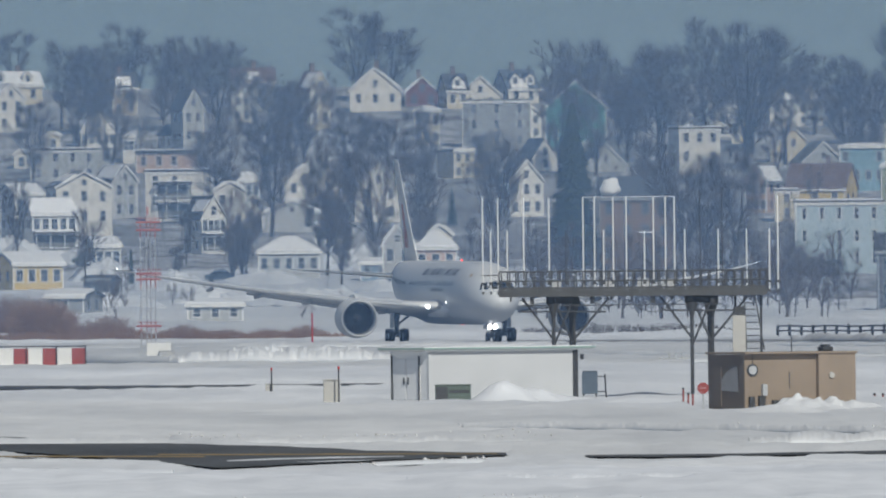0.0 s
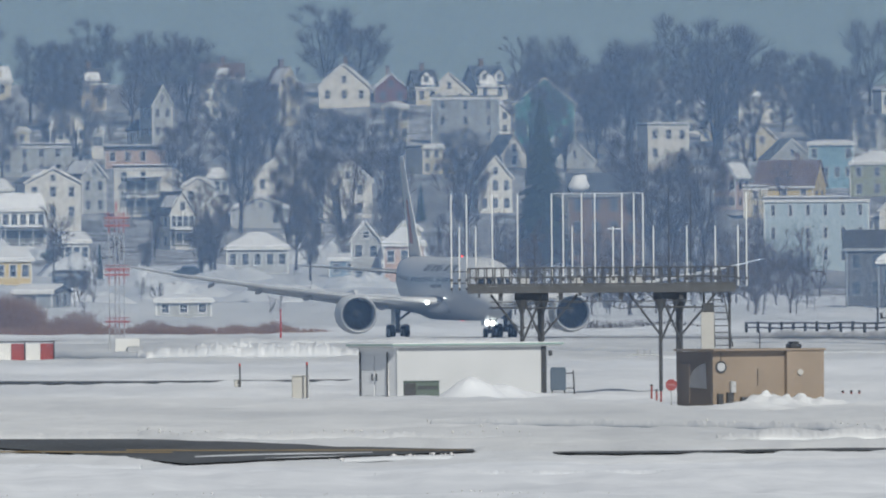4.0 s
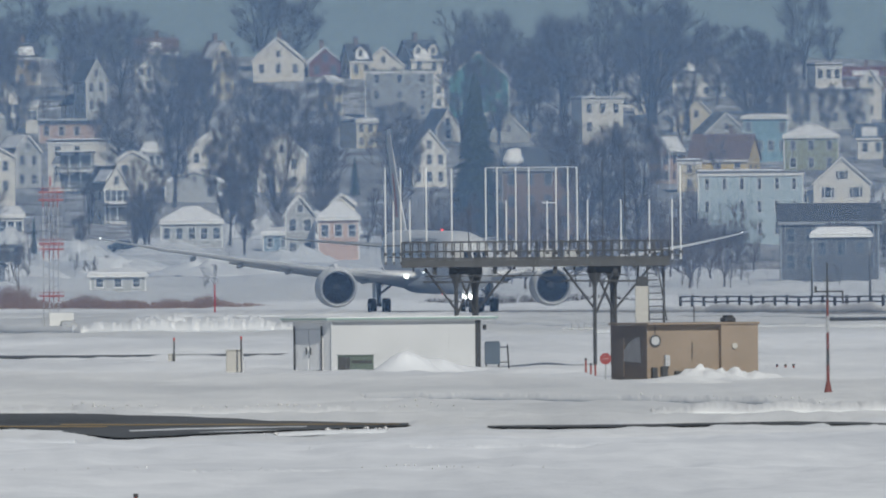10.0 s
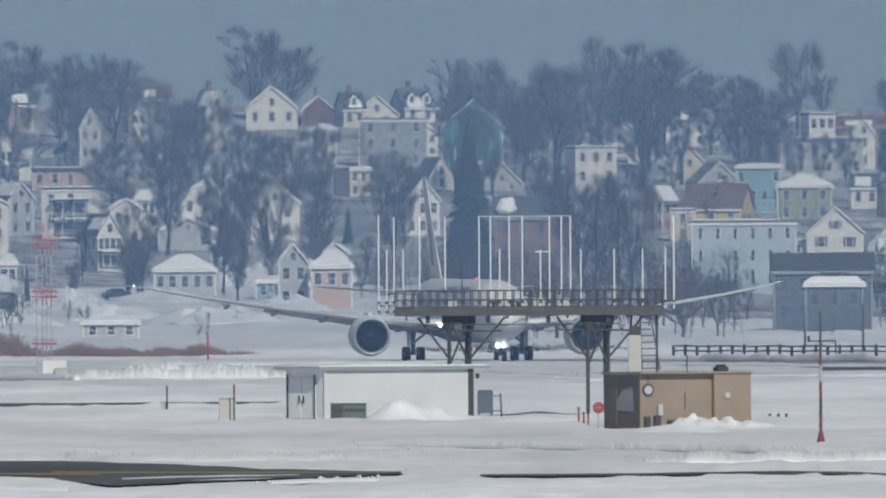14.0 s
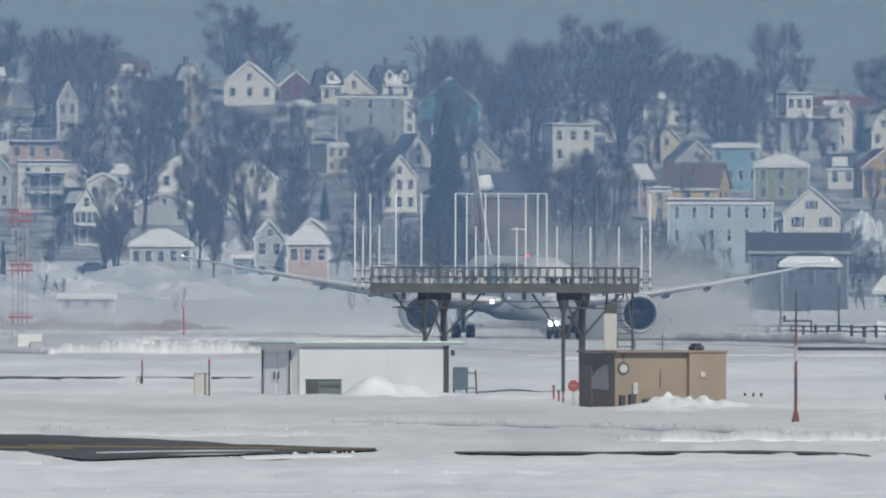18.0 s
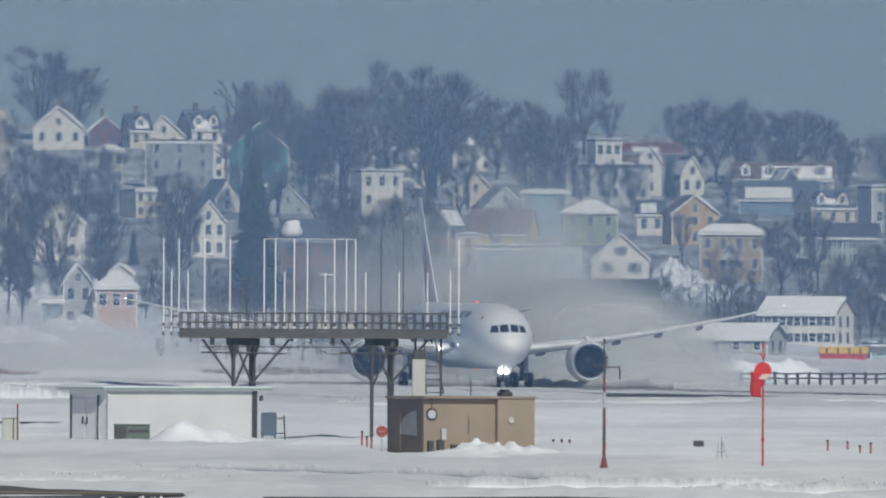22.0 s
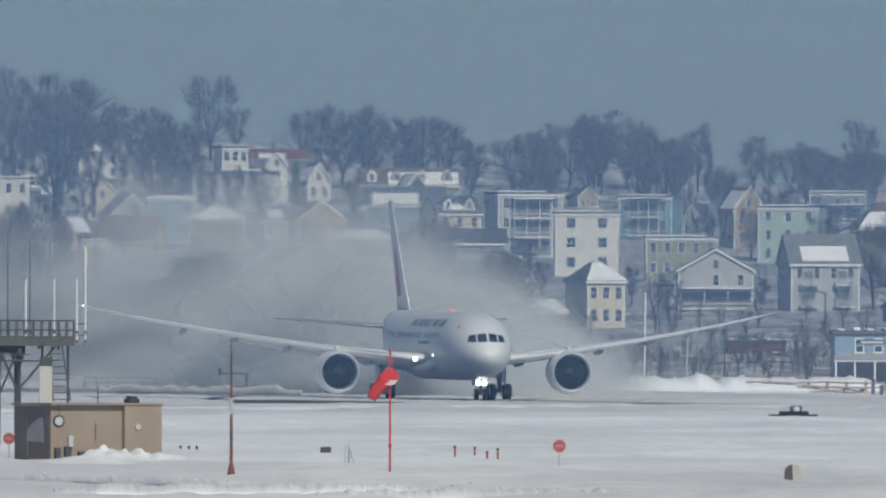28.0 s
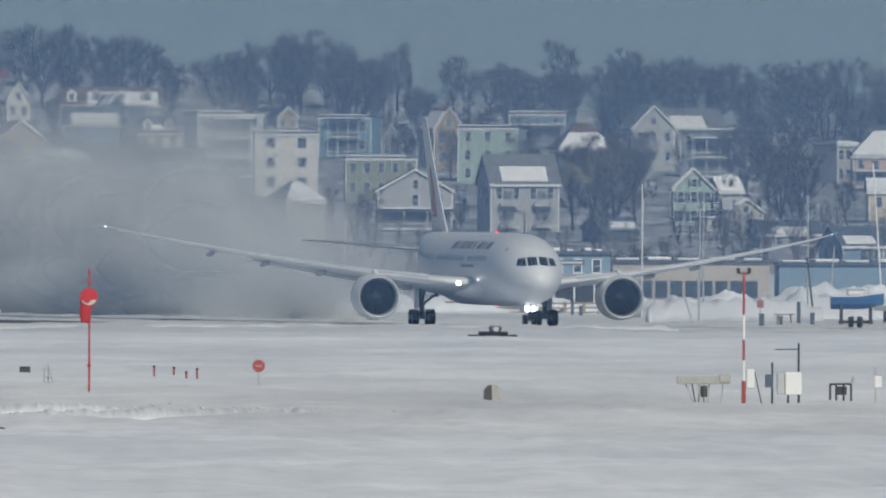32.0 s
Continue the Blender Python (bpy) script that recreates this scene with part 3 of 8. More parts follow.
def antennas():
    """Fibreglass antenna rods along the platform rail: offset along it, height, tone."""
    sources = {}
    for x, top, dark in ((-0.90, 5.25, 0), (-0.03, 5.25, 0), (1.41, 5.25, 0), (2.84, 5.25, 0), (4.76, 5.25, 0), (5.40, 5.25, 0), (6.45, 5.25, 0), (7.19, 5.25, 0), (8.72, 5.25, 0), (9.39, 5.25, 0), (9.90, 5.25, 0), (15.72, 5.25, 0), (-0.45, 3.4, 0), (0.48, 3.4, 0), (5.91, 3.4, 0), (8.21, 3.4, 0), (10.48, 3.4, 0), (12.36, 3.4, 0), (13.96, 3.4, 0), (15.24, 3.4, 0), (3.80, 3.3, 1), (11.37, 5.6, 1), (12.62, 5.7, 1)):
        key = (top, dark)
        m = pose(3.13, 1590.38, 0) @ pose(x, 0.1 if not dark else 3.2, 0)
        if key not in sources:
            t = thing("antenna_rod", m, "dark thin steel antenna rod on the platform" if dark else "white fibreglass antenna rod clamped to the platform rail", "antenna", "antenna rods on the platform")
            part("rod", tube((0, 0, 5.95), (0, 0, 6.05 + top), 0.045 if not dark else 0.035, 0.036 if not dark else 0.022, seg=8), DARK_STEEL if dark else POLE_WHITE, t)
            part("clamp", cube(-0.09, 0.09, -0.09, 0.09, 6.4, 6.55), DARK_STEEL, t)
            part("foot", cube(-0.06, 0.06, -0.06, 0.06, 5.88, 6.05), DARK_STEEL, t)
            sources[key] = t
        else:
            copy_thing(sources[key], m)
    b = thing("antenna_crossbar", pose(3.13, 1590.38, 0), "thin white bar joining the antenna rod tops", "antenna")
    part("bar", tube((4.75, 0.1, 11.3), (9.9, 0.1, 11.3), 0.016), POLE_WHITE, b)
    for x in (8.2, 7.9):
        part("stub", tube((x, 0.1, 9.3), (x + 0.55, 0.1, 9.3), 0.03), POLE_WHITE, b)


antennas()


# ---- brown equipment hut ----
def hut():
    t = thing("equipment_hut", pose(15.87, 1492.93, 0, 0, 0, 24), "tan metal equipment hut with a dark end wall in snow", "hut")
    w, d, h = 4.25, 4.6, 2.72
    part("front_wall", cube(0, w, 0, 0.12, -0.4, h), TAN, t)
    part("end_wall", cube(0, 0.12, 0.122, d, -0.4, h), TAN_SHADED, t, "end wall in tan darkened for its shaded side")
    part("back_wall", cube(0.122, w + 1.95, d - 0.12, d, -0.4, h), TAN, t)
    part("annexe_wall", cube(w + 0.002, w + 2.05, -0.35, -0.23, -0.4, h + 0.02), TAN, t)
    part("annexe_side", cube(w - 0.1, w, -0.35, -0.002, -0.4, h + 0.02), TAN, t)
    part("annexe_end", cube(w + 1.93, w + 2.05, -0.228, d, -0.4, h + 0.02), TAN, t)
    roof = part("roof", cube(-0.15, w + 2.14, -0.44, d + 0.1, h + 0.022, h + 0.14, bevel=0.02), TAN, t)
    part("roof_vent", cube(5.1, 5.75, 1.2, 1.9, h + 0.142, h + 0.38, bevel=0.06), DARK_STEEL, roof)
    part("roof_hood", cube(5.22, 5.62, 1.25, 1.85, h + 0.382, h + 0.5, bevel=0.04), DARK_STEEL, roof)
    part("roof_rod", tube((3.2, 1, h + 0.14), (3.2, 1, h + 1.0), 0.03), DARK_STEEL, roof)
    gauge = part("round_vent", tube((0.45, -0.06, 1.9), (0.45, -0.002, 1.9), 0.33, seg=20), DARK_STEEL, t)
    part("vent_face", tube((0.45, -0.085, 1.9), (0.45, -0.062, 1.9), 0.23, seg=20), GALV, gauge, "pale round face")
    bm = bmesh.new()
    fan = [bm.verts.new((-0.03, 0.75, 0.75))] + [bm.verts.new((-0.03, 0.75 + 2.4 * math.sin(a), 0.75 + 1.35 * math.cos(a))) for a in np.linspace(0.05, 1.5, 9)]
    bm.faces.new(fan)
    bmesh.ops.solidify(bm, geom=bm.faces[:], thickness=0.03)
    part("snow_patch", bm, DIRTY_SNOW, t, "snow plastered on the end wall")
    part("door", cube(-0.05, -0.002, 2.9, 3.9, 0.0, 2.1, bevel=0.01), TAN_SHADED, t)
    for x, z0, z1, wd in ((0.2, -0.1, 0.5, 0.3), (0.75, -0.1, 0.55, 0.35), (0.95, 0.55, 1.15, 0.28), (1.55, -0.1, 0.3, 0.4)):
        part("wall_box", cube(x, x + wd, -0.24, -0.002, z0, z1, bevel=0.02), GALV if z0 > 0 else DARK_STEEL, t)
    part("conduit", tube((0.45, -0.04, 2.25), (0.45, -0.04, h), 0.025), DARK_STEEL, t)
    part("conduit", tube((2.6, -0.03, 0.9), (2.6, -0.03, 1.8), 0.025), DARK_STEEL, t)
    part("wall_lamp", tube((4.9, -0.45, 1.6), (4.9, -0.36, 1.6), 0.16, seg=12), BOX_GREY, t)
    c = thing("tall_cabinet", pose(15.84, 1509.23, 0), "tall pale grey equipment cabinet behind the hut", "cabinet")
    part("body", cube(-0.35, 0.35, 6, 6.5, -0.3, 4.75, bevel=0.03), BOX_GREY, c)
    part("dark_top", cube(-0.3, 0.3, 6, 6.5, 4.755, 5.25, bevel=0.05), DARK_STEEL, c)


hut()


def stop_sign(m, r, label):
    t = thing("stop_sign", m, label, "sign", "round red signs")
    part("post", tube((0, 0.05, -0.4), (0, 0.05, 1.0), 0.035), GALV, t)
    bm = bmesh.new()
    bmesh.ops.create_circle(bm, cap_ends=True, segments=8, radius=r, matrix=Matrix.Translation((0, 0, 1.0 - r * 0.2)) @ pose(0, 0, 0, 90, 22.5, 0))
    bmesh.ops.solidify(bm, geom=bm.faces[:], thickness=0.02)
    plate = part("plate", bm, DULL_RED, t)
    part("lettering_bar", cube(-r * 0.5, r * 0.5, -0.03, -0.022, 1.0 - r * 0.3, 1.0 - r * 0.08), paint("faded_pink", (0.5, 0.28, 0.27)), plate)


stop_sign(pose(13.75, 1502.22, 0), 0.32, "red octagonal sign half buried in snow")
stop_sign(pose(41.22, 1439.01, 0), 0.34, "red octagonal sign standing low in snow")


def marker(m, h, color, label):
    t = thing("snow_marker", m, label, "marker post", "snow markers")
    part("post", tube((0, 0, -0.3), (0, 0, h), 0.055), color, t)
    part("cap", tube((0, 0, h), (0, 0, h + 0.1), 0.075), DARK_STEEL, t)


for m, h in ((pose(37.49, 1503.08, 0), 0.5), (pose(38.97, 1519.64, 0), 0.35), (pose(38.81, 1487.96, 0), 0.3), (pose(39.38, 1488.19, 0), 0.45),):
    marker(m, h, ORANGE, "short orange marker post in snow")
for m, h in ((pose(12.99, 1536.78, 0), 0.7), (pose(13.21, 1530.73, 0), 0.45), (pose(13.40, 1524.79, 0), 0.5), (pose(23.65, 1553.68, 0), 0.2), (pose(24.11, 1553.25, 0), 0.2), (pose(24.54, 1552.86, 0), 0.2), (pose(-6.34, 843.50, 0), 0.25),):
    marker(m, h, material("weathered_red", (0.25, 0.07, 0.06), 0.8, grain=0.4), "short weathered red marker post")


def field_box():
    t = thing("field_cabinet", pose(-6.26, 1572.88, 0), "grey field cabinet beside a thin post in snow", "cabinet")
    part("body", cube(-0.48, 0.42, 0, 0.7, -0.3, 1.2, bevel=0.04), BOX_GREY, t)
    part("side_panel", cube(0.422, 0.5, 0.02, 0.68, -0.3, 1.15), GALV, t)
    part("lid", cube(-0.52, 0.5, -0.04, 0.74, 1.202, 1.27, bevel=0.02), BOX_GREY, t)
    for (m, h) in ((pose(-5.88, 1572.16, 0), 1.85), (pose(-10.35, 1692.54, 0), 1.3),):
        p = thing("light_post", m, "thin post with a red tip in snow", "post", "light posts")
        part("post", tube((0, 0, -0.3), (0, 0, h), 0.045), DARK_STEEL, p)
        part("tip", tube((0, 0, h), (0, 0, h + 0.16), 0.06), RED, p)
    b = thing("small_cabinet", pose(-10.49, 1692.81, 0), "small grey cabinet in snow", "cabinet")
    part("body", cube(-0.22, 0.22, 0, 0.4, -0.3, 0.45, bevel=0.03), BOX_GREY, b)
    part("lid", cube(-0.25, 0.25, -0.03, 0.43, 0.452, 0.5), BOX_GREY, b)


field_box()


def lattice_tower():
    t = thing("lattice_mast", pose(-23.03, 2203.77, 0), "red and white lattice mast on a white plinth", "mast")
    h, w = 11.5, 1.15
    bands = (0, 2.2, 3.0, 5.6, 6.9, 9.6, 11.2)
    for x in (-w / 2, -0.12, 0.2, w / 2):
        for i, (a, b) in enumerate(zip(bands, bands[1:])):
            part("leg", tube((x, (0.5 if abs(x) < 0.3 else 0), a), (x, (0.5 if abs(x) < 0.3 else 0), b - 0.002), 0.05, seg=6), FADED_RED if i % 2 else GALV, t)
    for i in range(17):
        z = 0.3 + i * 0.65
        part("brace", tube((-w / 2, 0, z), (w / 2, 0, z + 0.62), 0.022, seg=5), GALV, t)
    for z in (2.6, 6.25, 6.7, 10.1, 10.7):
        part("platform_ring", cube(-w / 2 - 0.35, w / 2 + 0.45, -0.15, 0.65, z, z + 0.15, bevel=0.02), FADED_RED, t)
        part("ring_rail", cube(-w / 2 - 0.35, w / 2 + 0.45, -0.17, -0.152, z + 0.35, z + 0.4), FADED_RED, t)
    part("top_lamp", tube((0, 0.2, 11.3), (0, 0.2, 12.0), 0.08), FADED_RED, t)
    p = thing("concrete_plinth", pose(-21.94, 2178.97, 0), "white concrete plinth with a grey tank", "plinth")
    part("block", cube(-1.0, 0.9, 0, 1.2, -0.3, 1.45, bevel=0.05), WHITE, p)
    part("tank", cube(-0.1, 1.15, -0.5, -0.004, -0.2, 0.85, bevel=0.12), GALV, p)


lattice_tower()


def ring_pole():
    t = thing("ring_pole", pose(-11.59, 2488.67, 0), "red pole with an open ring at its head", "pole")
    part("pole", tube((0, 0, 0), (0, 0, 2.9), 0.085, 0.07), RED, t)
    part("foot", cube(-0.45, 0.5, -0.2, 0.2, -0.3, 0.18, bevel=0.04), DARK_STEEL, t)
    bm = bmesh.new()
    pts = [(0.28 * math.sin(a), 0, 3.2 - 0.3 * math.cos(a)) for a in np.linspace(-2.6, 2.6, 16)]
    for p, q in zip(pts, pts[1:]):
        rod(bm, p, q, 0.04, seg=6)
    part("ring", bm, GALV, t)


ring_pole()


def barrier():
    t = thing("red_white_barrier", pose(-30.87, 2169.08, 0), "red and white panelled barrier in a pipe frame", "barrier")
    for i in range(6):
        x = -3.3 + i * 1.12
        part("panel", cube(x, x + 1.1, 0, 0.25, -0.2, 1.14, bevel=0.03), DULL_RED if i % 2 else WHITE, t)
    part("top_rail", tube((-3.5, 0.1, 1.28), (3.4, 0.1, 1.28), 0.05), DARK_STEEL, t)
    for x in (-3.45, -1.2, 1.1, 3.35):
        part("post", tube((x, -0.06, -0.3), (x, -0.06, 1.28), 0.05), DARK_STEEL, t)


barrier()


# ---- weather mast and wind sock ----
def weather_mast():
    t = thing("weather_mast", pose(22.84, 1341.84, 0), "thin rusty weather mast with sensor arms", "mast")
    part("base_cone", tube((0, 0, -0.3), (0, 0, 0.55), 0.26, 0.1, seg=12), paint("rust_red", (0.17, 0.055, 0.05)), t)
    for i in range(6):
        a, b = 0.55 + i * 0.78, 0.55 + (i + 1) * 0.78
        part("section", tube((0, 0, a), (0, 0, b - 0.002), 0.075 - 0.004 * i, seg=8), paint("rust_red", (0.17, 0.055, 0.05)) if i % 2 == 0 else (GALV if i == 3 else STEEL), t)
    for i in range(14):
        part("step_peg", tube((0, -0.05, 0.8 + i * 0.3), (0.13 if i % 2 else -0.13, -0.05, 0.82 + i * 0.3), 0.016, seg=5), DARK_STEEL, t)
    part("upper_rod", tube((0, 0, 5.23), (0, 0, 6.05), 0.045, 0.03), DARK_STEEL, t)
    part("cross_arm", tube((-0.58, 0, 4.85), (0.72, 0, 4.85), 0.035), DARK_STEEL, t)
    part("sensor", tube((-0.55, 0, 4.8), (-0.55, 0, 5.1), 0.06), DARK_STEEL, t)
    part("hanging_rod", tube((0.72, 0, 4.87), (0.74, 0, 4.25), 0.04), DARK_STEEL, t)
    part("vane", tube((-0.14, 0, 5.35), (0.18, 0, 5.32), 0.035), DARK_STEEL, t)
    part("lamp_head", tube((0, 0, 6.05), (0, 0, 6.2), 0.06), DARK_STEEL, t)


weather_mast()


SOCKS = []


def wind_sock():
    t = thing("wind_sock", pose(30.74, 1357.71, 0), "limp red wind sock on a thin red pole", "wind sock")
    part("pole", tube((0, 0, -0.3), (0, 0, 5.0), 0.055, 0.045), RED, t)
    part("joint", tube((0, 0, 1.28), (0, 0, 1.42), 0.09), RED, t)
    hoop = part("hoop", tube((-0.02, -0.16, 4.66), (-0.02, -0.06, 4.66), 0.42, seg=28), SOCK, t, "round red mouth of the sock")
    part("hoop_band", prism([(-0.02 + 0.40 * math.sin(a), 4.66 + 0.41 * math.cos(a)) for a in np.linspace(1.95, 4.33, 11)], -0.185, -0.162), paint("pale_cloth", (0.62, 0.52, 0.48)), hoop, "pale lining inside the mouth")
    rings = []
    for k in range(13):
        f = k / 12
        w = 0.35 - 0.12 * f
        rings.append([(0.03 * math.sin(f * 7) + w * math.cos(a) * (1 + 0.12 * noise.noise((a * 1.3, f * 3, 1))), -0.055 + 0.25 * f + 0.2 * math.sin(a) * (1 - 0.3 * f), -1.2 * f) for a in np.linspace(0, 2 * math.pi, 18, endpoint=False)])
    sleeve = part("sleeve", loft(rings), SOCK, t, "limp hanging red cloth sleeve", smooth=True)
    sleeve.matrix_basis = pose(-0.26, 0, 4.6, 0, 8, 0)
    SOCKS.append(sleeve)
    part("top_rod", tube((0, 0, 5.0), (0, 0, 5.75), 0.03), RED, t)
    for a in (-0.5, 0.5):
        part("lamp_arm", tube((0, 0, 5.2), (a * 0.3, 0, 5.55), 0.03), RED, t)
    part("lamp", tube((0, 0, 5.75), (0, 0, 6.0), 0.07, 0.05), RED, t)


wind_sock()


def half_dome(m):
    t = thing("round_headed_marker", m, "round-headed grey concrete marker standing in snow", "marker")
    out = [(0.42 * math.cos(a), 0.35 + 0.4 * math.sin(a)) for a in np.linspace(0, math.pi, 14)] + [(-0.42, -0.3), (0.42, -0.3)]
    part("slab", prism(out, 0, 0.35), CONCRETE, t)
    part("dark_half", prism([(x * 0.96, z * 0.97) for x, z in out if x <= 0.03] + [(0.0, -0.29)], -0.012, -0.003), STEEL, t)


half_dome(pose(48.68, 1318.05, 0))


def small_field_things():
    t = thing("low_cabinet", pose(31.46, 1543.93, 0), "low dark cabinet in snow", "cabinet")
    part("body", cube(-0.3, 0.28, 0, 0.4, -0.2, 0.26, bevel=0.04), DARK_STEEL, t)
    part("lid", cube(-0.32, 0.3, -0.02, 0.42, 0.262, 0.3), STEEL, t)
    t = thing("pipe_stand", pose(30.49, 1439.77, 0), "leaning galvanised pipe stand in snow", "stand")
    for a, b, z in ((-0.2, -0.15, 0.85), (-0.02, 0.02, 1.05), (0.02, 0.3, 0.75)):
        part("leg", tube((a if z < 1 else 0.02, 0, -0.2), (b if z != 0.75 else 0.02, 0, z), 0.035, seg=6), GALV, t)
    part("foot", tube((0.05, 0, 0.8), (0.32, 0, -0.1), 0.03, seg=6), GALV, t)
    part("rail", tube((-0.22, 0, 0.3), (0.2, 0, 0.32), 0.025, seg=6), GALV, t)
    t = thing("low_dark_sled", pose(74.62, 2020.40, 0), "low dark steel sled with a box on top in snow", "sled")
    part("runner", cube(-1.75, 1.75, 0, 1.4, -0.1, 0.17, bevel=0.03), RUBBER, t)
    part("deck", cube(-1.0, 1.1, 0.1, 1.2, 0.172, 0.4, bevel=0.04), RUBBER, t)
    part("box", cube(-0.25, 0.65, 0.2, 1.0, 0.402, 0.8, bevel=0.1), BLUE_BOX, t)
    part("coil", tube((0.25, 0.15, 0.55), (0.25, 0.19, 0.55), 0.2, seg=14), GALV, t)
    t = thing("red_ground_light", pose(85.08, 2092.09, 0), "low red light bar on the snow", "light")
    part("bar", cube(-0.7, 0.9, 0, 0.4, -0.1, 0.12, bevel=0.03), RED, t)
    part("lens", cube(-0.72, -0.5, -0.05, -0.004, 0.0, 0.16), WHITE, t)
    t = thing("pale_ground_light", pose(61.08, 1985.47, 0), "small reddish light unit on the snow", "light")
    part("body", cube(-0.2, 0.22, 0, 0.3, -0.1, 0.16, bevel=0.04), paint("faded_red", (0.4, 0.18, 0.16)), t)
    part("lens", cube(0.0, 0.2, -0.03, -0.003, 0.02, 0.12), WHITE, t)
    t = thing("pipe_rack", pose(17.32, 2110.65, 0), "low grey pipe frame on the snow", "frame")
    part("rail", tube((-1.3, 0, 0.12), (1.3, 0, 0.12), 0.05), GALV, t)
    for x in (-0.5, 0.0, 0.45):
        part("post", tube((x, 0, -0.2), (x, 0, 0.5), 0.05), GALV, t)


small_field_things()


def instruments():
    t = thing("instrument_table", pose(58.42, 1316.01, 0), "grey steel instrument table on thin legs in snow", "table")
    part("beam", cube(-1.2, 1.25, 0, 0.4, 0.8, 1.15, bevel=0.03), BOX_GREY, t)
    part("head", cube(0.75, 1.3, -0.05, 0.5, 0.85, 1.25, bevel=0.06), BOX_GREY, t)
    for x0, x1 in ((-0.8, -0.4), (-0.15, -0.2), (0.05, 0.05), (0.95, 0.85), (0.3, 0.25)):
        part("leg", tube((x0, 0.2, 0.82), (x1, 0.2, -0.2), 0.035, seg=6), GALV, t)
    part("box", cube(-0.25, 0.25, -0.1, -0.004, 0.3, 0.75), BOX_GREY, t)
    for x0, x1 in ((-1.1, -0.7), (-0.6, -0.2), (0.4, 0.8)):
        part("lattice_bar", tube((x0, -0.02, 0.82), (x1, -0.02, 1.12), 0.025, seg=6), GALV, t)
    part("hanging_pipe", tube((-0.5, 0.1, 0.8), (-0.35, 0.1, -0.1), 0.03, seg=6), DARK_STEEL, t)
    part("motor", tube((0.05, -0.14, 0.2), (0.05, -0.14, 0.72), 0.16, seg=10), STEEL, t)
    t = thing("banded_pole", pose(59.58, 1299.91, 0), "red and white banded pole with two lamps", "pole")
    zs = (-0.3, 1.05, 2.0, 2.95, 4.1, 5.3, 6.1)
    for i, (a, b) in enumerate(zip(zs, zs[1:])):
        part("band", tube((0, 0, a), (0, 0, b - 0.002), 0.065 if i else 0.1, seg=10), DULL_RED if i % 2 == 0 and i < 5 else (WHITE if i < 5 else DULL_RED), t)
    part("lamp_bar", tube((-0.25, 0, 6.0), (0.25, 0, 6.0), 0.04), DARK_STEEL, t)
    for x in (-0.25, 0.25):
        part("lamp", tube((x, 0, 6.0), (x, 0, 6.25), 0.08), DARK_STEEL, t)
    part("box", cube(0.12, 0.5, -0.1, 0.2, 0.7, 1.6, bevel=0.05), WHITE, t)
    part("cable", tube((0.5, 0, 1.5), (0.85, 0, -0.1), 0.025), DARK_STEEL, t)
    t = thing("junction_cabinet", pose(62.30, 1309.56, 0), "white junction cabinet beside antenna posts in snow", "cabinet")
    part("body", cube(-0.35, 0.42, 0, 0.5, 0.35, 1.42, bevel=0.04), WHITE, t)
    part("side", cube(-0.72, -0.352, 0.1, 0.5, 0.38, 1.38, bevel=0.03), GALV, t)
    part("mast", tube((0.3, 0.6, -0.3), (0.3, 0.6, 2.75), 0.05), DARK_STEEL, t)
    part("aerial", tube((-0.8, 0.6, 2.45), (0.3, 0.6, 2.48), 0.025), DARK_STEEL, t)
    for i in range(6):
        part("element", tube((-0.75 + i * 0.18, 0.45, 2.45), (-0.75 + i * 0.18, 0.75, 2.45), 0.015), DARK_STEEL, t)
    part("post", tube((-0.95, 0, -0.3), (-0.95, 0, 1.85), 0.05), DARK_STEEL, t)
    part("meter", cube(-1.28, -0.9, -0.1, 0.12, 0.7, 1.3, bevel=0.03), BLUE_BOX, t)
    for x in (-0.2, 0.3):
        part("leg", tube((x, 0.2, -0.3), (x, 0.2, 0.36), 0.05), DARK_STEEL, t)
    t = thing("valve_rack", pose(65.00, 1319.32, 0), "low dark pipe rack in snow", "rack")
    for x in (-0.48, -0.2, 0.15, 0.5):
        part("post", tube((x, 0, -0.3), (x, 0, 0.8), 0.05), DARK_STEEL, t)
    part("rail", tube((-0.5, 0, 0.8), (0.55, 0, 0.82), 0.05), DARK_STEEL, t)
    part("box", cube(-0.15, 0.3, 0.05, 0.3, 0.3, 0.7), DARK_STEEL, t)
    part("hose", tube((0.55, 0, 0.8), (0.62, 0, 1.15), 0.07), GALV, t)
    t = thing("antenna_post", pose(66.70, 1320.17, 0), "thin grey post with a small white box", "post")
    part("post", tube((0, 0, -0.3), (-0.03, 0, 1.6), 0.03), GALV, t)
    part("box", cube(-0.08, 0.28, -0.1, 0.1, 0.65, 1.2, bevel=0.03), WHITE, t)
    t = thing("red_cabinet", pose(64.66, 1250.90, 0), "low red cabinet in snow", "cabinet")
    part("body", cube(-0.3, 0.5, 0, 0.5, -0.2, 0.36, bevel=0.05), RED, t)
    part("lid", cube(-0.32, 0.52, -0.02, 0.52, 0.362, 0.42), RED, t)


instruments()

# ---- the airliner ----
def ring_section(x, zc, ry, rz, n=36):
    return [(x, ry * math.cos(a), zc + rz * math.sin(a)) for a in np.linspace(0, 2 * math.pi, n, endpoint=False)]


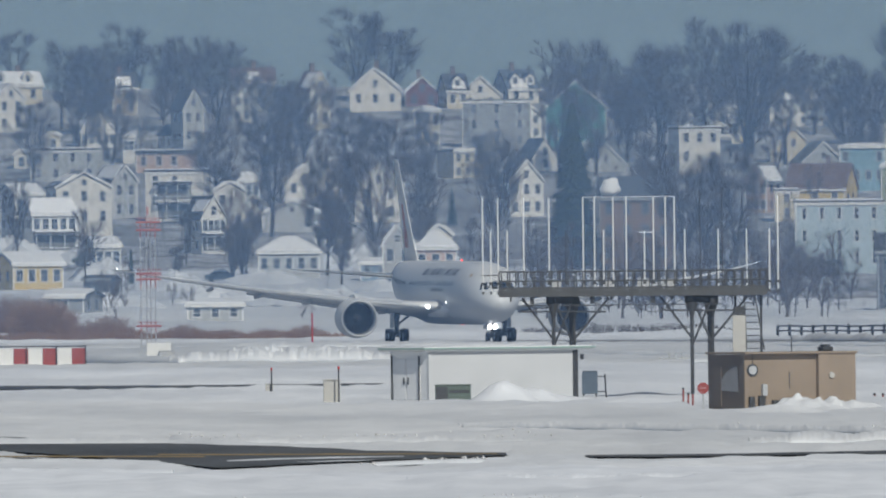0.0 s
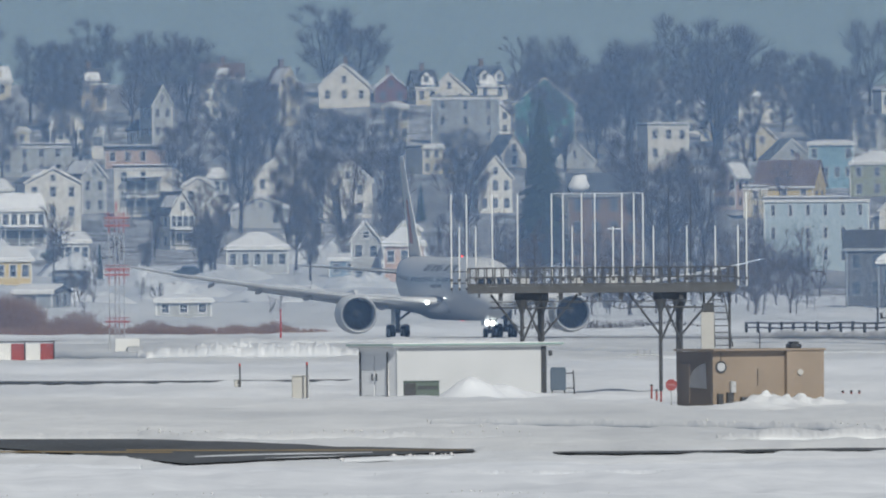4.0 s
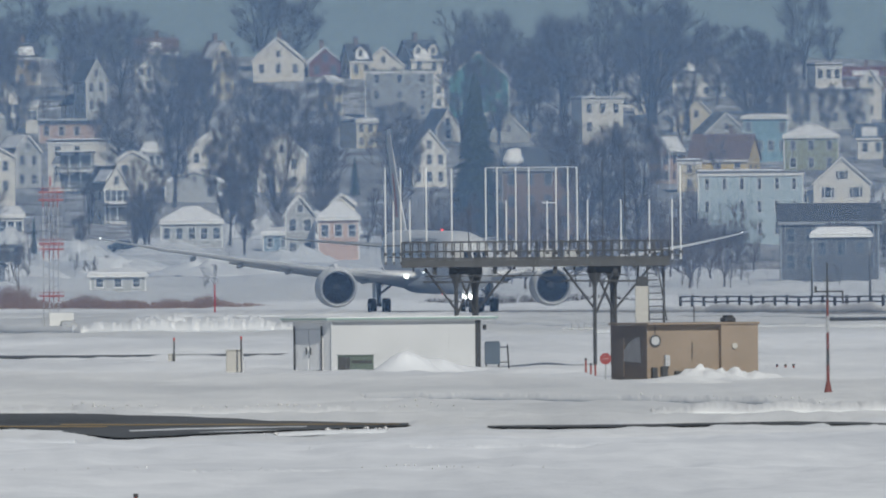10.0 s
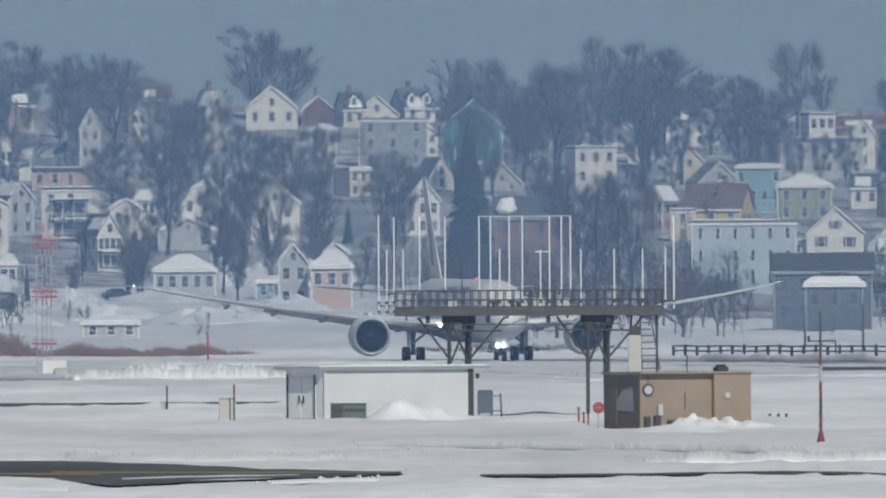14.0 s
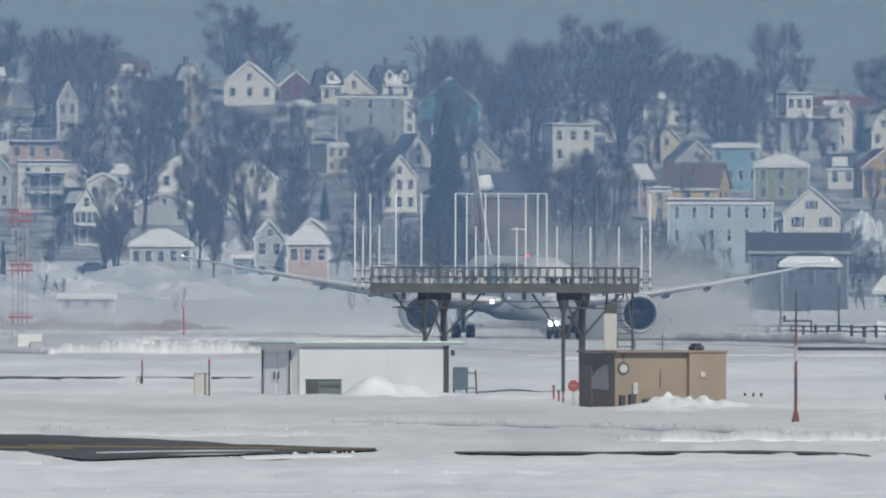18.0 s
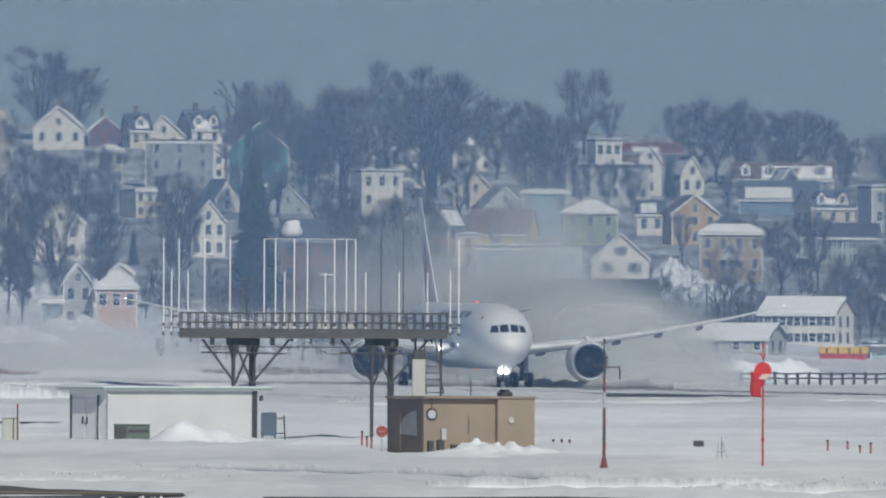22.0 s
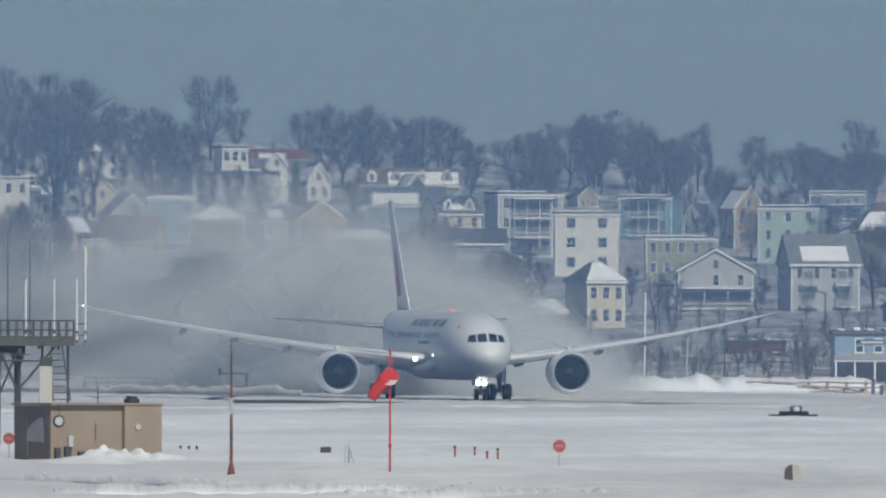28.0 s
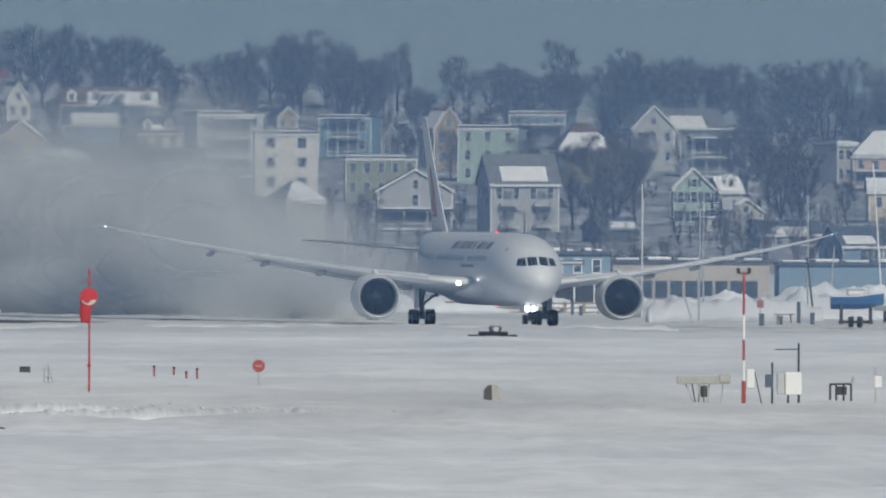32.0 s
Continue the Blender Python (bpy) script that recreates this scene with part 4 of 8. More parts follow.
def wing_section(x_lead, chord, y, z, thick, n=20, twist=0.0):
    """An aerofoil across the wing at one station."""
    pts = []
    for i in range(n):
        a = 2 * math.pi * i / n
        c = 0.5 + 0.5 * math.cos(a)
        t = thick * chord * 0.5 * (2.6 * math.sqrt(c + 1e-6) * (1 - c) + 0.15 * (1 - c)) * (1 if math.sin(a) >= 0 else -0.38)
        pts.append((x_lead - chord * c, y, z + t + twist * (0.1 - c) * chord))
    return pts


FUSELAGE = (  # station, centre height, half width, half height
    (27.6, 3.69, 0.05, 0.05), (27.35, 3.71, 0.62, 0.57), (26.8, 3.79, 1.12, 1.07), (25.9, 3.92, 1.65, 1.64), (24.6, 4.09, 2.13, 2.15),
    (23, 4.27, 2.5, 2.53), (21, 4.40, 2.76, 2.75), (18.5, 4.47, 2.87, 2.84), (10, 4.49, 2.88, 2.85), (0, 4.50, 2.88, 2.85),
    (-8, 4.53, 2.88, 2.84), (-13, 4.74, 2.72, 2.67), (-18, 5.11, 2.3, 2.31), (-22, 5.51, 1.75, 1.95), (-26, 5.96, 1.1, 1.35), (-28.5, 6.24, 0.5, 0.75), (-29.3, 6.35, 0.15, 0.25))


def skin(x, angle, out=0.0):
    """A point on the fuselage at a station, by its angle up from the horizontal, on the starboard (-y) side."""
    f = FUSELAGE[::-1]
    zc, ry, rz = (between([(r[0], r[k]) for r in f], x) for k in (1, 2, 3))
    a = radians(angle)
    return Vector((x, -(ry + out) * math.cos(a), zc + (rz + out) * math.sin(a)))


def patch(corners, thick=0.012):
    """A curved tile over the skin between stations and angles: rows of (station, low angle, high angle)."""
    bm = bmesh.new()
    vs = []
    for x, a0, a1 in corners:
        vs.append([bm.verts.new(skin(x, a0 + (a1 - a0) * k / 4, 0.02)) for k in range(5)])
    for p, q in zip(vs, vs[1:]):
        for i in range(4):
            bm.faces.new((p[i], q[i], q[i + 1], p[i + 1]))
    bmesh.ops.recalc_face_normals(bm, faces=bm.faces)
    return bm


WINGS = []


def build_airliner():
    t = thing("airliner", pose(0, 0, 0), "white twin-engine wide-body airliner rolling on the snowy runway", "aircraft")
    part("fuselage", loft([ring_section(*r) for r in FUSELAGE]), AIR_WHITE, t, smooth=True)
    belly = []
    for x, w, z in ((13, 1.2, 2.3), (11.5, 2.4, 2.12), (8, 2.95, 1.92), (0, 3.05, 1.85), (-6, 2.8, 1.95), (-9, 1.6, 2.2)):
        belly.append([(x, w * math.cos(a), z + 1.6 + (1.75 if math.sin(a) < 0 else 0.6) * math.sin(a)) for a in np.linspace(0, 2 * math.pi, 24, endpoint=False)])
    part("belly_fairing", loft(belly), AIR_WHITE, t, smooth=True)
    # cockpit windows: two before the pilots and one at each side
    for side in (-1, 1):
        for (y0, z0), (y1, z1), (y2, z2), (y3, z3), x0, x1 in (
                ((0.07, 4.86), (0.82, 4.80), (0.80, 5.45), (0.10, 5.54), 26.33, 25.75),
                ((0.93, 4.80), (1.60, 4.79), (1.40, 5.36), (0.92, 5.44), 26.1, 25.5)):
            bm = bmesh.new()
            grid = []
            for i in range(5):
                u = i / 4
                col = []
                for j in range(4):
                    v = j / 3
                    y = (y0 * (1 - u) + y1 * u) * (1 - v) + (y3 * (1 - u) + y2 * u) * v
                    z = (z0 * (1 - u) + z1 * u) * (1 - v) + (z3 * (1 - u) + z2 * u) * v
                    lo, hi = 20.0, 27.6
                    for _ in range(28):
                        x = (lo + hi) / 2
                        f = FUSELAGE[::-1]
                        zc, ry, rz = (between([(r[0], r[k]) for r in f], x) for k in (1, 2, 3))
                        if (y / ry) ** 2 + ((z - zc) / rz) ** 2 < 1:
                            lo = x
                        else:
                            hi = x
                    col.append(bm.verts.new((lo + 0.03, side * y, z)))
                grid.append(col)
            for a, b in zip(grid, grid[1:]):
                for j in range(3):
                    bm.faces.new((a[j], b[j], b[j + 1], a[j + 1]))
            bmesh.ops.recalc_face_normals(bm, faces=bm.faces)
            part("cockpit_window", bm, COCKPIT, t, "dark cockpit window pane", smooth=True)
    # cabin windows, doors and lettering on the starboard side, windows to port
    for side in (1, -1):
        for i in range(44):
            x = 17.8 - i * 0.9
            if abs(x - 8.2) < 0.8 or abs(x + 7) < 0.8:
                continue
            bm = patch([(x, 13.5, 22), (x - 0.28, 13.5, 22)])
            if side < 0:
                for v in bm.verts:
                    v.co.y *= -1
            part("cabin_window", bm, COCKPIT, t)
    for x in (20.2, 8.6, -7.2):
        part("cabin_door", patch([(x, -16, 34), (x - 1.05, -16, 34)]), AIR_WHITE, t)
    x = 17.2
    for w in (2.1, 0.8, 2.1, 0.0, 0.8, 2.1, 2.1, 0.8, 2.1):
        if w:
            part("lettering_bar", patch([(x, 34, 50), (x - w / 2, 34, 50), (x - w, 34, 50)]), LETTER, t, "dark grey lettering mark")
        x -= w + 0.7
    part("nose_emblem", patch([(22.9, 40, 47), (22.4, 40, 47)]), paint("ochre", (0.5, 0.3, 0.1)), t)
    part("small_lettering_bar", patch([(13.0, 3, 8), (6.5, 3, 8)]), LETTER, t)
    for x, w in ((17.5, 0.2), (14.2, 0.35), (-2, 0.4)):
        part("belly_antenna", cube(x - w, x + w, -0.03, 0.03, 1.65, 2.1), DARK_STEEL, t)
    part("belly_beacon", tube((6.5, 0, 1.6), (6.5, 0, 1.85), 0.1, seg=12), BEACON, t, "glowing red beacon")
    part("top_beacon", tube((6.5, 0, 7.28), (6.5, 0, 7.5), 0.1, seg=12), BEACON, t, "glowing red beacon")
    # wings
    for side in (-1, 1):
        stations = ((13.2, 14.0, 2.4, 3.05, 0.11, 0.07), (9.6, 10.6, 6.0, 3.4, 0.095, 0.055), (6.6, 7.9, 10.0, 3.82, 0.085, 0.04), (1.9, 5.4, 17.0, 4.75, 0.08, 0.03),
                    (-2.7, 3.5, 24.0, 5.85, 0.075, 0.02), (-5.1, 2.4, 27.2, 6.45, 0.07, 0.01), (-7.4, 1.2, 29.2, 6.85, 0.08, 0.02), (-8.9, 0.35, 30.05, 7.02, 0.08, 0.02))
        wing = part("wing", loft([wing_section(x, c, side * y, z, th, twist=tw) for x, c, y, z, th, tw in stations]), AIR_WHITE, t, smooth=True)
        WINGS.append(wing)
        for y, x, z, ln in ((6.4, 1.2, 2.85, 3.2), (13.2, 0.6, 3.75, 3.0), (17.3, -1.9, 4.35, 2.6), (21.3, -4.2, 5.0, 2.2)):
            rings = [ring_section(x + dx * ln, 0.12 - 0.12 * (1 - dx), r * 0.62, r * 0.85, 12) for dx, r in ((1.0, 0.05), (0.7, 0.22), (0.2, 0.27), (-0.5, 0.22), (-1.0, 0.03))]
            rings = [[(px, py + side * y, pz + z) for px, py, pz in ring] for ring in rings]
            part("flap_fairing", loft(rings), AIR_GREY, wing, smooth=True)
        part("leading_edge", loft([[(x + 0.012, side * y, z + 0.02 * c + th * c * 0.12), (x - 0.09 * c, side * y, z + th * c * 0.55), (x - 0.06 * c, side * y, z - th * c * 0.26)] for x, c, y, z, th, tw in stations[1:7]]), SUNLIT_EDGE, wing, "pale leading edge, brightened for the sun it catches")
        flap = [((-1.0, side * 3.0, 2.85), (-3.4, side * 3.0, 2.5), (-3.4, side * 3.0, 2.42), (-1.0, side * 3.0, 2.65)),
                ((-1.2, side * 10.0, 3.55), (-2.9, side * 10.0, 3.28), (-2.9, side * 10.0, 3.22), (-1.2, side * 10.0, 3.38)),
                ((-3.3, side * 18.0, 4.75), (-4.6, side * 18.0, 4.56), (-4.6, side * 18.0, 4.52), (-3.3, side * 18.0, 4.62))]
        part("flap", loft(flap), AIR_WHITE, wing, "lowered trailing flap")
        if side < 0:
            part("landing_light", tube((11.75, side * 4.0, 3.28), (11.85, side * 4.0, 3.27), 0.17, seg=14), LAMP, wing, "bright landing light")
            part("runway_light", tube((14.2, -2.72, 3.7), (14.28, -2.72, 3.69), 0.08, seg=12), LAMP, t, "small bright fuselage light")
        part("wingtip_light", tube((-7.1, side * 29.3, 6.93), (-7.0, side * 29.3, 6.93), 0.04 if side < 0 else 0.02, seg=10), LAMP, wing, "small white wing tip light")
        part("wing_root_fairing", loft([[(x, side * 2.2 + w * math.cos(a), 3.1 + hgt * math.sin(a)) for a in np.linspace(0, 2 * math.pi, 16, endpoint=False)] for x, w, hgt in ((14.5, 0.1, 0.1), (12, 0.9, 0.8), (8, 1.3, 0.9), (-1, 1.2, 0.8), (-4, 0.2, 0.2))]), AIR_WHITE, t, smooth=True)
    # engines
    for side in (-1, 1):
        y0, z0, x0 = side * 9.73, 2.28, 8.6
        def turned(profile, n=40):
            return [[(x0 + dx, y0 + r * math.cos(a), z0 + r * math.sin(a) - 0.02 * dx) for a in np.linspace(0, 2 * math.pi, n, endpoint=False)] for dx, r in profile]
        cowl = part("engine_cowling", loft(turned(((-0.12, 1.66), (-0.6, 1.76), (-1.6, 1.82), (-3.0, 1.78), (-4.4, 1.55), (-5.2, 1.32), (-5.1, 1.24), (-2.2, 1.36))), cap=False), AIR_WHITE, t, "pale rounded engine cowling", smooth=True)
        part("inlet_lip", loft(turned(((-0.55, 1.40), (-0.25, 1.43), (-0.06, 1.5), (0.0, 1.57), (-0.04, 1.63), (-0.118, 1.661))), cap=False), LIP, cowl, "polished metal inlet lip", smooth=True)
        part("inlet_duct", loft(turned(((-0.552, 1.40), (-1.3, 1.42), (-2.2, 1.42))), cap=False), DUCT, cowl, smooth=True)
        for i in range(18):
            bm = bmesh.new()
            a = 2 * math.pi * i / 18
            q = []
            for r, da, dx in ((0.4, 0, 0.25), (0.4, 0.3, -0.2), (0.9, 0.42, -0.22), (1.38, 0.5, -0.3), (1.38, 0.18, 0.1), (0.9, 0.1, 0.2)):
                q.append(bm.verts.new((x0 - 1.55 + dx, y0 + r * math.cos(a + da), z0 + r * math.sin(a + da))))
            bm.faces.new(q)
            part("fan_blade", bm, FAN, cowl)
        part("fan_backing", tube((x0 - 2.15, y0, z0), (x0 - 2.0, y0, z0), 1.41, seg=32), FAN, cowl)
        part("spinner", loft([[(x0 - 1.9 + dx, y0 + r * math.cos(a), z0 + r * math.sin(a)) for a in np.linspace(0, 2 * math.pi, 20, endpoint=False)] for dx, r in ((0, 0.46), (0.35, 0.34), (0.65, 0.16), (0.78, 0.03))]), DARK_STEEL, cowl, smooth=True)
        part("exhaust_cone", loft(turned(((-4.8, 0.9), (-6.3, 0.62), (-6.8, 0.3)))), DARK_STEEL, cowl, smooth=True)
        pyl = [((x0 - 0.9, y0 - 0.16, z0 + 1.75), (x0 - 0.9, y0 + 0.16, z0 + 1.75), (x0 - 5.2, y0 + 0.2, z0 + 1.5), (x0 - 5.2, y0 - 0.2, z0 + 1.5)),
               ((x0 - 1.9, y0 - 0.16, z0 + 2.2), (x0 - 1.9, y0 + 0.16, z0 + 2.2), (x0 - 7, y0 + 0.2, z0 + 1.9), (x0 - 7, y0 - 0.2, z0 + 1.9))]
        part("pylon", loft(pyl), AIR_WHITE, t)
    # tail
    fin = []
    for x, c, z, th in ((-17.5, 7.6, 7.0, 0.065), (-21.0, 5.3, 9.8, 0.06), (-25.2, 3.7, 13.4, 0.06), (-28.0, 2.6, 16.1, 0.06), (-28.6, 2.0, 16.6, 0.05)):
        fin.append([(px, pz - z, z) for px, py, pz in wing_section(x, c, 0, z, th)])
    tail = part("tail_fin", loft(fin), AIR_WHITE, t, "white tail fin with a red stripe", smooth=True)
    stripe = []
    for x, c, z, th in ((-21.6, 3.9, 8.6, 0.09), (-23.2, 3.3, 10.6, 0.085), (-25.0, 2.8, 12.6, 0.08)):
        stripe.append([(px, (pz - z) * 1.08, z) for px, py, pz in wing_section(x, c, 0, z, th)])
    part("stripe", loft(stripe), AIR_RED, tail, "dull red stripe")
    for side in (-1, 1):
        part("tailplane", loft([wing_section(x, c, side * y, z, th) for x, c, y, z, th in ((-20.4, 5.8, 0.8, 5.9, 0.1), (-24.2, 3.9, 5.4, 6.3, 0.09), (-27.2, 2.2, 9.2, 6.62, 0.09), (-28.4, 1.2, 9.9, 6.7, 0.08))]), AIR_GREY, t, "grey tailplane", smooth=True)
    # undercarriage
    def wheel(x, y, r, w, parent):
        prof = ((-w / 2, r * 0.55), (-w / 2, r * 0.85), (-w * 0.36, r * 0.97), (0, r), (w * 0.36, r * 0.97), (w / 2, r * 0.85), (w / 2, r * 0.55))
        rings = [[(r2 * math.cos(a), dy, r2 * math.sin(a)) for a in np.linspace(0, 2 * math.pi, 20, endpoint=False)] for dy, r2 in prof]
        wh = part("wheel", loft(rings), RUBBER, parent, smooth=True)
        wh.matrix_basis = pose(x, y, r)
        hub = part("hub", tube((0, -w / 2 - 0.01, 0), (0, w / 2 + 0.01, 0), r * 0.42, seg=12), GALV, wh)
        return wh
    for side in (-1, 1):
        leg = part("main_gear_leg", tube((0, side * 4.9, 0.7), (0.2, side * 5.0, 3.4), 0.2, 0.24, seg=12), DARK_STEEL, t)
        part("side_brace", tube((0.1, side * 4.85, 1.7), (0.2, side * 3.3, 2.9), 0.11), DARK_STEEL, leg)
        part("drag_brace", tube((0, side * 4.9, 1.3), (1.6, side * 4.9, 3.1), 0.09), DARK_STEEL, leg)
        part("bogie_beam", tube((-0.9, side * 4.9, 0.68), (0.9, side * 4.9, 0.68), 0.13), DARK_STEEL, leg)
        part("gear_door", cube(-0.9, 0.9, side * 5.35 - 0.04, side * 5.35 + 0.04, 1.35, 3.2, bevel=0.02), AIR_WHITE, leg)
        for dx in (-0.75, 0.75):
            for dy in (-0.65, 0.65):
                wheel(dx, side * 4.9 + dy, 0.66, 0.5, t)
    leg = part("nose_gear_leg", tube((22.5, 0, 0.5), (22.3, 0, 2.6), 0.13, 0.16, seg=12), DARK_STEEL, t)
    for dy in (-0.36, 0.36):
        wheel(22.5, dy, 0.5, 0.34, t)
    part("nose_gear_brace", tube((22.45, 0, 1.0), (24.0, 0, 2.5), 0.08), DARK_STEEL, leg)
    part("taxi_light_bar", cube(22.62, 22.7, -0.55, 0.55, 1.28, 1.62, bevel=0.03), GALV, leg)
    for dy in (-0.21, 0.21):
        part("taxi_light", tube((22.7, dy, 1.45), (22.76, dy, 1.44), 0.23, seg=14), LAMP, leg, "bright nose gear light")
    for dy in (-0.55, 0.55):
        part("nose_gear_door", cube(21.3, 23.4, dy - 0.03, dy + 0.03, 1.25, 2.3, bevel=0.02), AIR_WHITE, t)
    return t


AIRLINER = build_airliner()

# ---- houses of the hillside ----
PANES = {}
FRONTS = []


def window(parent, x, y, z, w, h, shutters=False, trim=WHITE):
    """A framed window on a wall that faces -y; alike ones share their meshes."""
    key = (round(w, 1), round(h, 1), trim.name)
    if key not in PANES:
        bm = bmesh.new()
        f = 0.09
        for a in ((-w / 2 - f, w / 2 + f, h / 2, h / 2 + f), (-w / 2 - f, w / 2 + f, -h / 2 - f * 1.4, -h / 2),
                  (-w / 2 - f, -w / 2, -h / 2, h / 2), (w / 2, w / 2 + f, -h / 2, h / 2), (-w / 2, w / 2, -0.03, 0.03)):
            box(bm, a[0], a[1], -0.07, 0, a[2], a[3])
        fr = part("window", bm, trim)
        pn = part("pane", cube(-w / 2, w / 2, -0.02, 0.0, -h / 2, h / 2), GLASS)
        PANES[key] = (fr.data, pn.data)
        bpy.data.objects.remove(fr)
        bpy.data.objects.remove(pn)
    fd, pd = PANES[key]
    win = new("window", fd)
    win.parent, win.location = parent, (x, y - 0.004, z)
    pane = new("pane", pd)
    pane.parent = win
    if shutters:
        for s in (-1, 1):
            part("shutter", cube(s * (w / 2 + 0.3) - 0.18, s * (w / 2 + 0.3) + 0.18, -0.06, 0, -h / 2, h / 2), roof_mat("slate"), win)


def slope(parent, name, p, q, width_from, width_to, mat, thick=0.16):
    """A roof slab from the eave p to the ridge q (x, z), running from one y to another."""
    d = Vector((q[0] - p[0], q[1] - p[1])).normalized()
    nrm = Vector((-d.y, d.x)) if d.x >= 0 else Vector((d.y, -d.x))
    out = [(p[0], p[1]), (q[0], q[1]), (q[0] + nrm.x * thick, q[1] + nrm.y * thick), (p[0] + nrm.x * thick, p[1] + nrm.y * thick)]
    return part(name, prism(out, width_from, width_to), mat, parent)


def house(x, y, w, eave, ridge, style, wall, roof, rows, cols, snow, seed, depth=9.0, turn=0.0, shutters=False, chimney=0, porch=0, gap=0.5, win_w=0.85, balconies=0, dormers=0):
    """A timber house whose front faces the airfield. style: gable (gable end in front), side (ridge along the front), hip or flat."""
    rnd = random.Random(seed)
    z = hill_height(x, y)
    FRONTS.append((x, y, w))
    lay = random.Random(seed + 500)
    if not turn and w < 13 and lay.random() < 0.75:
        # the streets run askew to the airfield: one side wall shows beside the front
        turn = lay.uniform(9, 26 if style != "flat" else 15) * (1 if lay.random() < 0.8 else -1)
        c, k = math.cos(radians(turn)), math.sin(radians(abs(turn)))
        depth = min(depth, 7.5, (w - 3.2) / max(k, 0.1))
        if depth > 3.5:
            x += math.copysign(depth * k / 2, turn)
            w = (w - depth * k) / c
        else:
            depth, turn = 9.0, 0.0
    roof_word = {"gable": "front gable", "side": "pitched roof", "hip": "hipped roof", "flat": "flat roof"}[style]
    t = thing("house", pose(x, y, z, 0, 0, turn), f"{wall.replace('_', ' ')} timber house with a {'snowy ' if snow else roof + ' '}{roof_word} on the hillside", "house", "hillside houses")
    wm, rm = wall_paint(wall), roof_mat(roof)
    trim = wall_paint("grey") if wall in ("brown", "charcoal", "dark_red") else WHITE
    a = w / 2
    o = 0.35
    if style == "gable":
        body = part("wall", prism([(-a, -4), (a, -4), (a, eave), (0, ridge), (-a, eave)], 0, depth), wm, t)
        k = o / a
        e = eave - (ridge - eave) * k
        for s in (-1, 1):
            r = slope(t, "roof", (s * (a + o), e + 0.02), (0, ridge + 0.02), -o, depth + o, rm)
            part("barge_board", prism([(s * (a + o), e - 0.12), (0, ridge - 0.12), (0, ridge + 0.2), (s * (a + o), e + 0.2)], -o - 0.06, -o - 0.003), WHITE, r)
            if snow * 1.6 > rnd.random() + (0.25 if s > 0 else 0):
                f0, f1 = rnd.uniform(0.0, 0.3), rnd.uniform(0.75, 0.98)
                px, pz = s * (a + o), e + 0.02
                pa = (px * (1 - f0), pz + (ridge + 0.02 - pz) * f0 + 0.17)
                pb = (px * (1 - f1), pz + (ridge + 0.02 - pz) * f1 + 0.17)
                slope(r, "roof_snow", pa, pb, -o + rnd.uniform(0, 0.4), depth * rnd.uniform(0.6, 1), ROOF_SNOW, 0.22)
    elif style == "side":
        body = part("wall", cube(-a, a, 0, depth, -4, eave), wm, t)
        part("gable_wall", loft([[(-a, 0, eave), (-a, depth, eave), (-a, depth / 2, ridge)], [(a, 0, eave), (a, depth, eave), (a, depth / 2, ridge)]]), wm, t)
        run = depth / 2
        e = eave - (ridge - eave) * o / run
        for s in (0, 1):
            ys, ye = (-o, run) if s == 0 else (depth + o, run)
            lo = [(-a - o, ys, e + 0.02), (a + o, ys, e + 0.02), (a + o, ys, e + 0.18), (-a - o, ys, e + 0.18)]
            hi = [(-a - o, ye, ridge + 0.02), (a + o, ye, ridge + 0.02), (a + o, ye, ridge + 0.18), (-a - o, ye, ridge + 0.18)]
            r = part("roof", loft([lo, hi]), rm, t)
            if s == 0 and snow > 0:
                f0, f1 = (0.02, 0.96) if snow > 0.7 else (rnd.uniform(0, 0.2), rnd.uniform(0.4, 0.7))
                q0, q1 = (-a - o + 0.1, a + o - 0.1) if snow > 0.7 else (-a + w * rnd.uniform(0, 0.3), a - w * rnd.uniform(0, 0.4))
                dz = ridge - e
                L = lambda f, dzz: [(q0, -o + (run + o) * f, e + dz * f + 0.19 + dzz), (q1, -o + (run + o) * f, e + dz * f + 0.19 + dzz)]
                lo, hi = L(f0, 0), L(f1, 0)
                part("roof_snow", loft([[lo[0], lo[1], (lo[1][0], lo[1][1], lo[1][2] + 0.22), (lo[0][0], lo[0][1], lo[0][2] + 0.22)],
                                        [hi[0], hi[1], (hi[1][0], hi[1][1], hi[1][2] + 0.22), (hi[0][0], hi[0][1], hi[0][2] + 0.22)]]), ROOF_SNOW, r)
        part("fascia", cube(-a - o, a + o, -o - 0.06, -o - 0.003, e - 0.12, e + 0.2), trim, t)
    elif style == "hip":
        body = part("wall", cube(-a, a, 0, depth, -4, eave), wm, t)
        c, yl = min(a, depth / 2) * 0.85, depth / 2
        lo = [(-a - o, -o, eave), (a + o, -o, eave), (a + o, depth + o, eave), (-a - o, depth + o, eave)]
        mid = [(p[0], p[1], eave + 0.15) for p in lo]
        hi = [(-a + c, yl - 0.2, ridge), (a - c, yl - 0.2, ridge), (a - c, yl + 0.2, ridge), (-a + c, yl + 0.2, ridge)]
        r = part("roof", loft([lo, mid, hi]), rm, t)
        if snow > 0:
            f = 0.35 + 0.6 * snow
            q = lambda f, up: [(( -a - o) * (1 - f) + (-a + c) * f + 0.1, -o * (1 - f) + (yl - 0.2) * f, eave + 0.16 + (ridge - eave) * f * 0.93 + up), ((a + o) * (1 - f) + (a - c) * f - 0.1, -o * (1 - f) + (yl - 0.2) * f, eave + 0.16 + (ridge - eave) * f * 0.93 + up)]
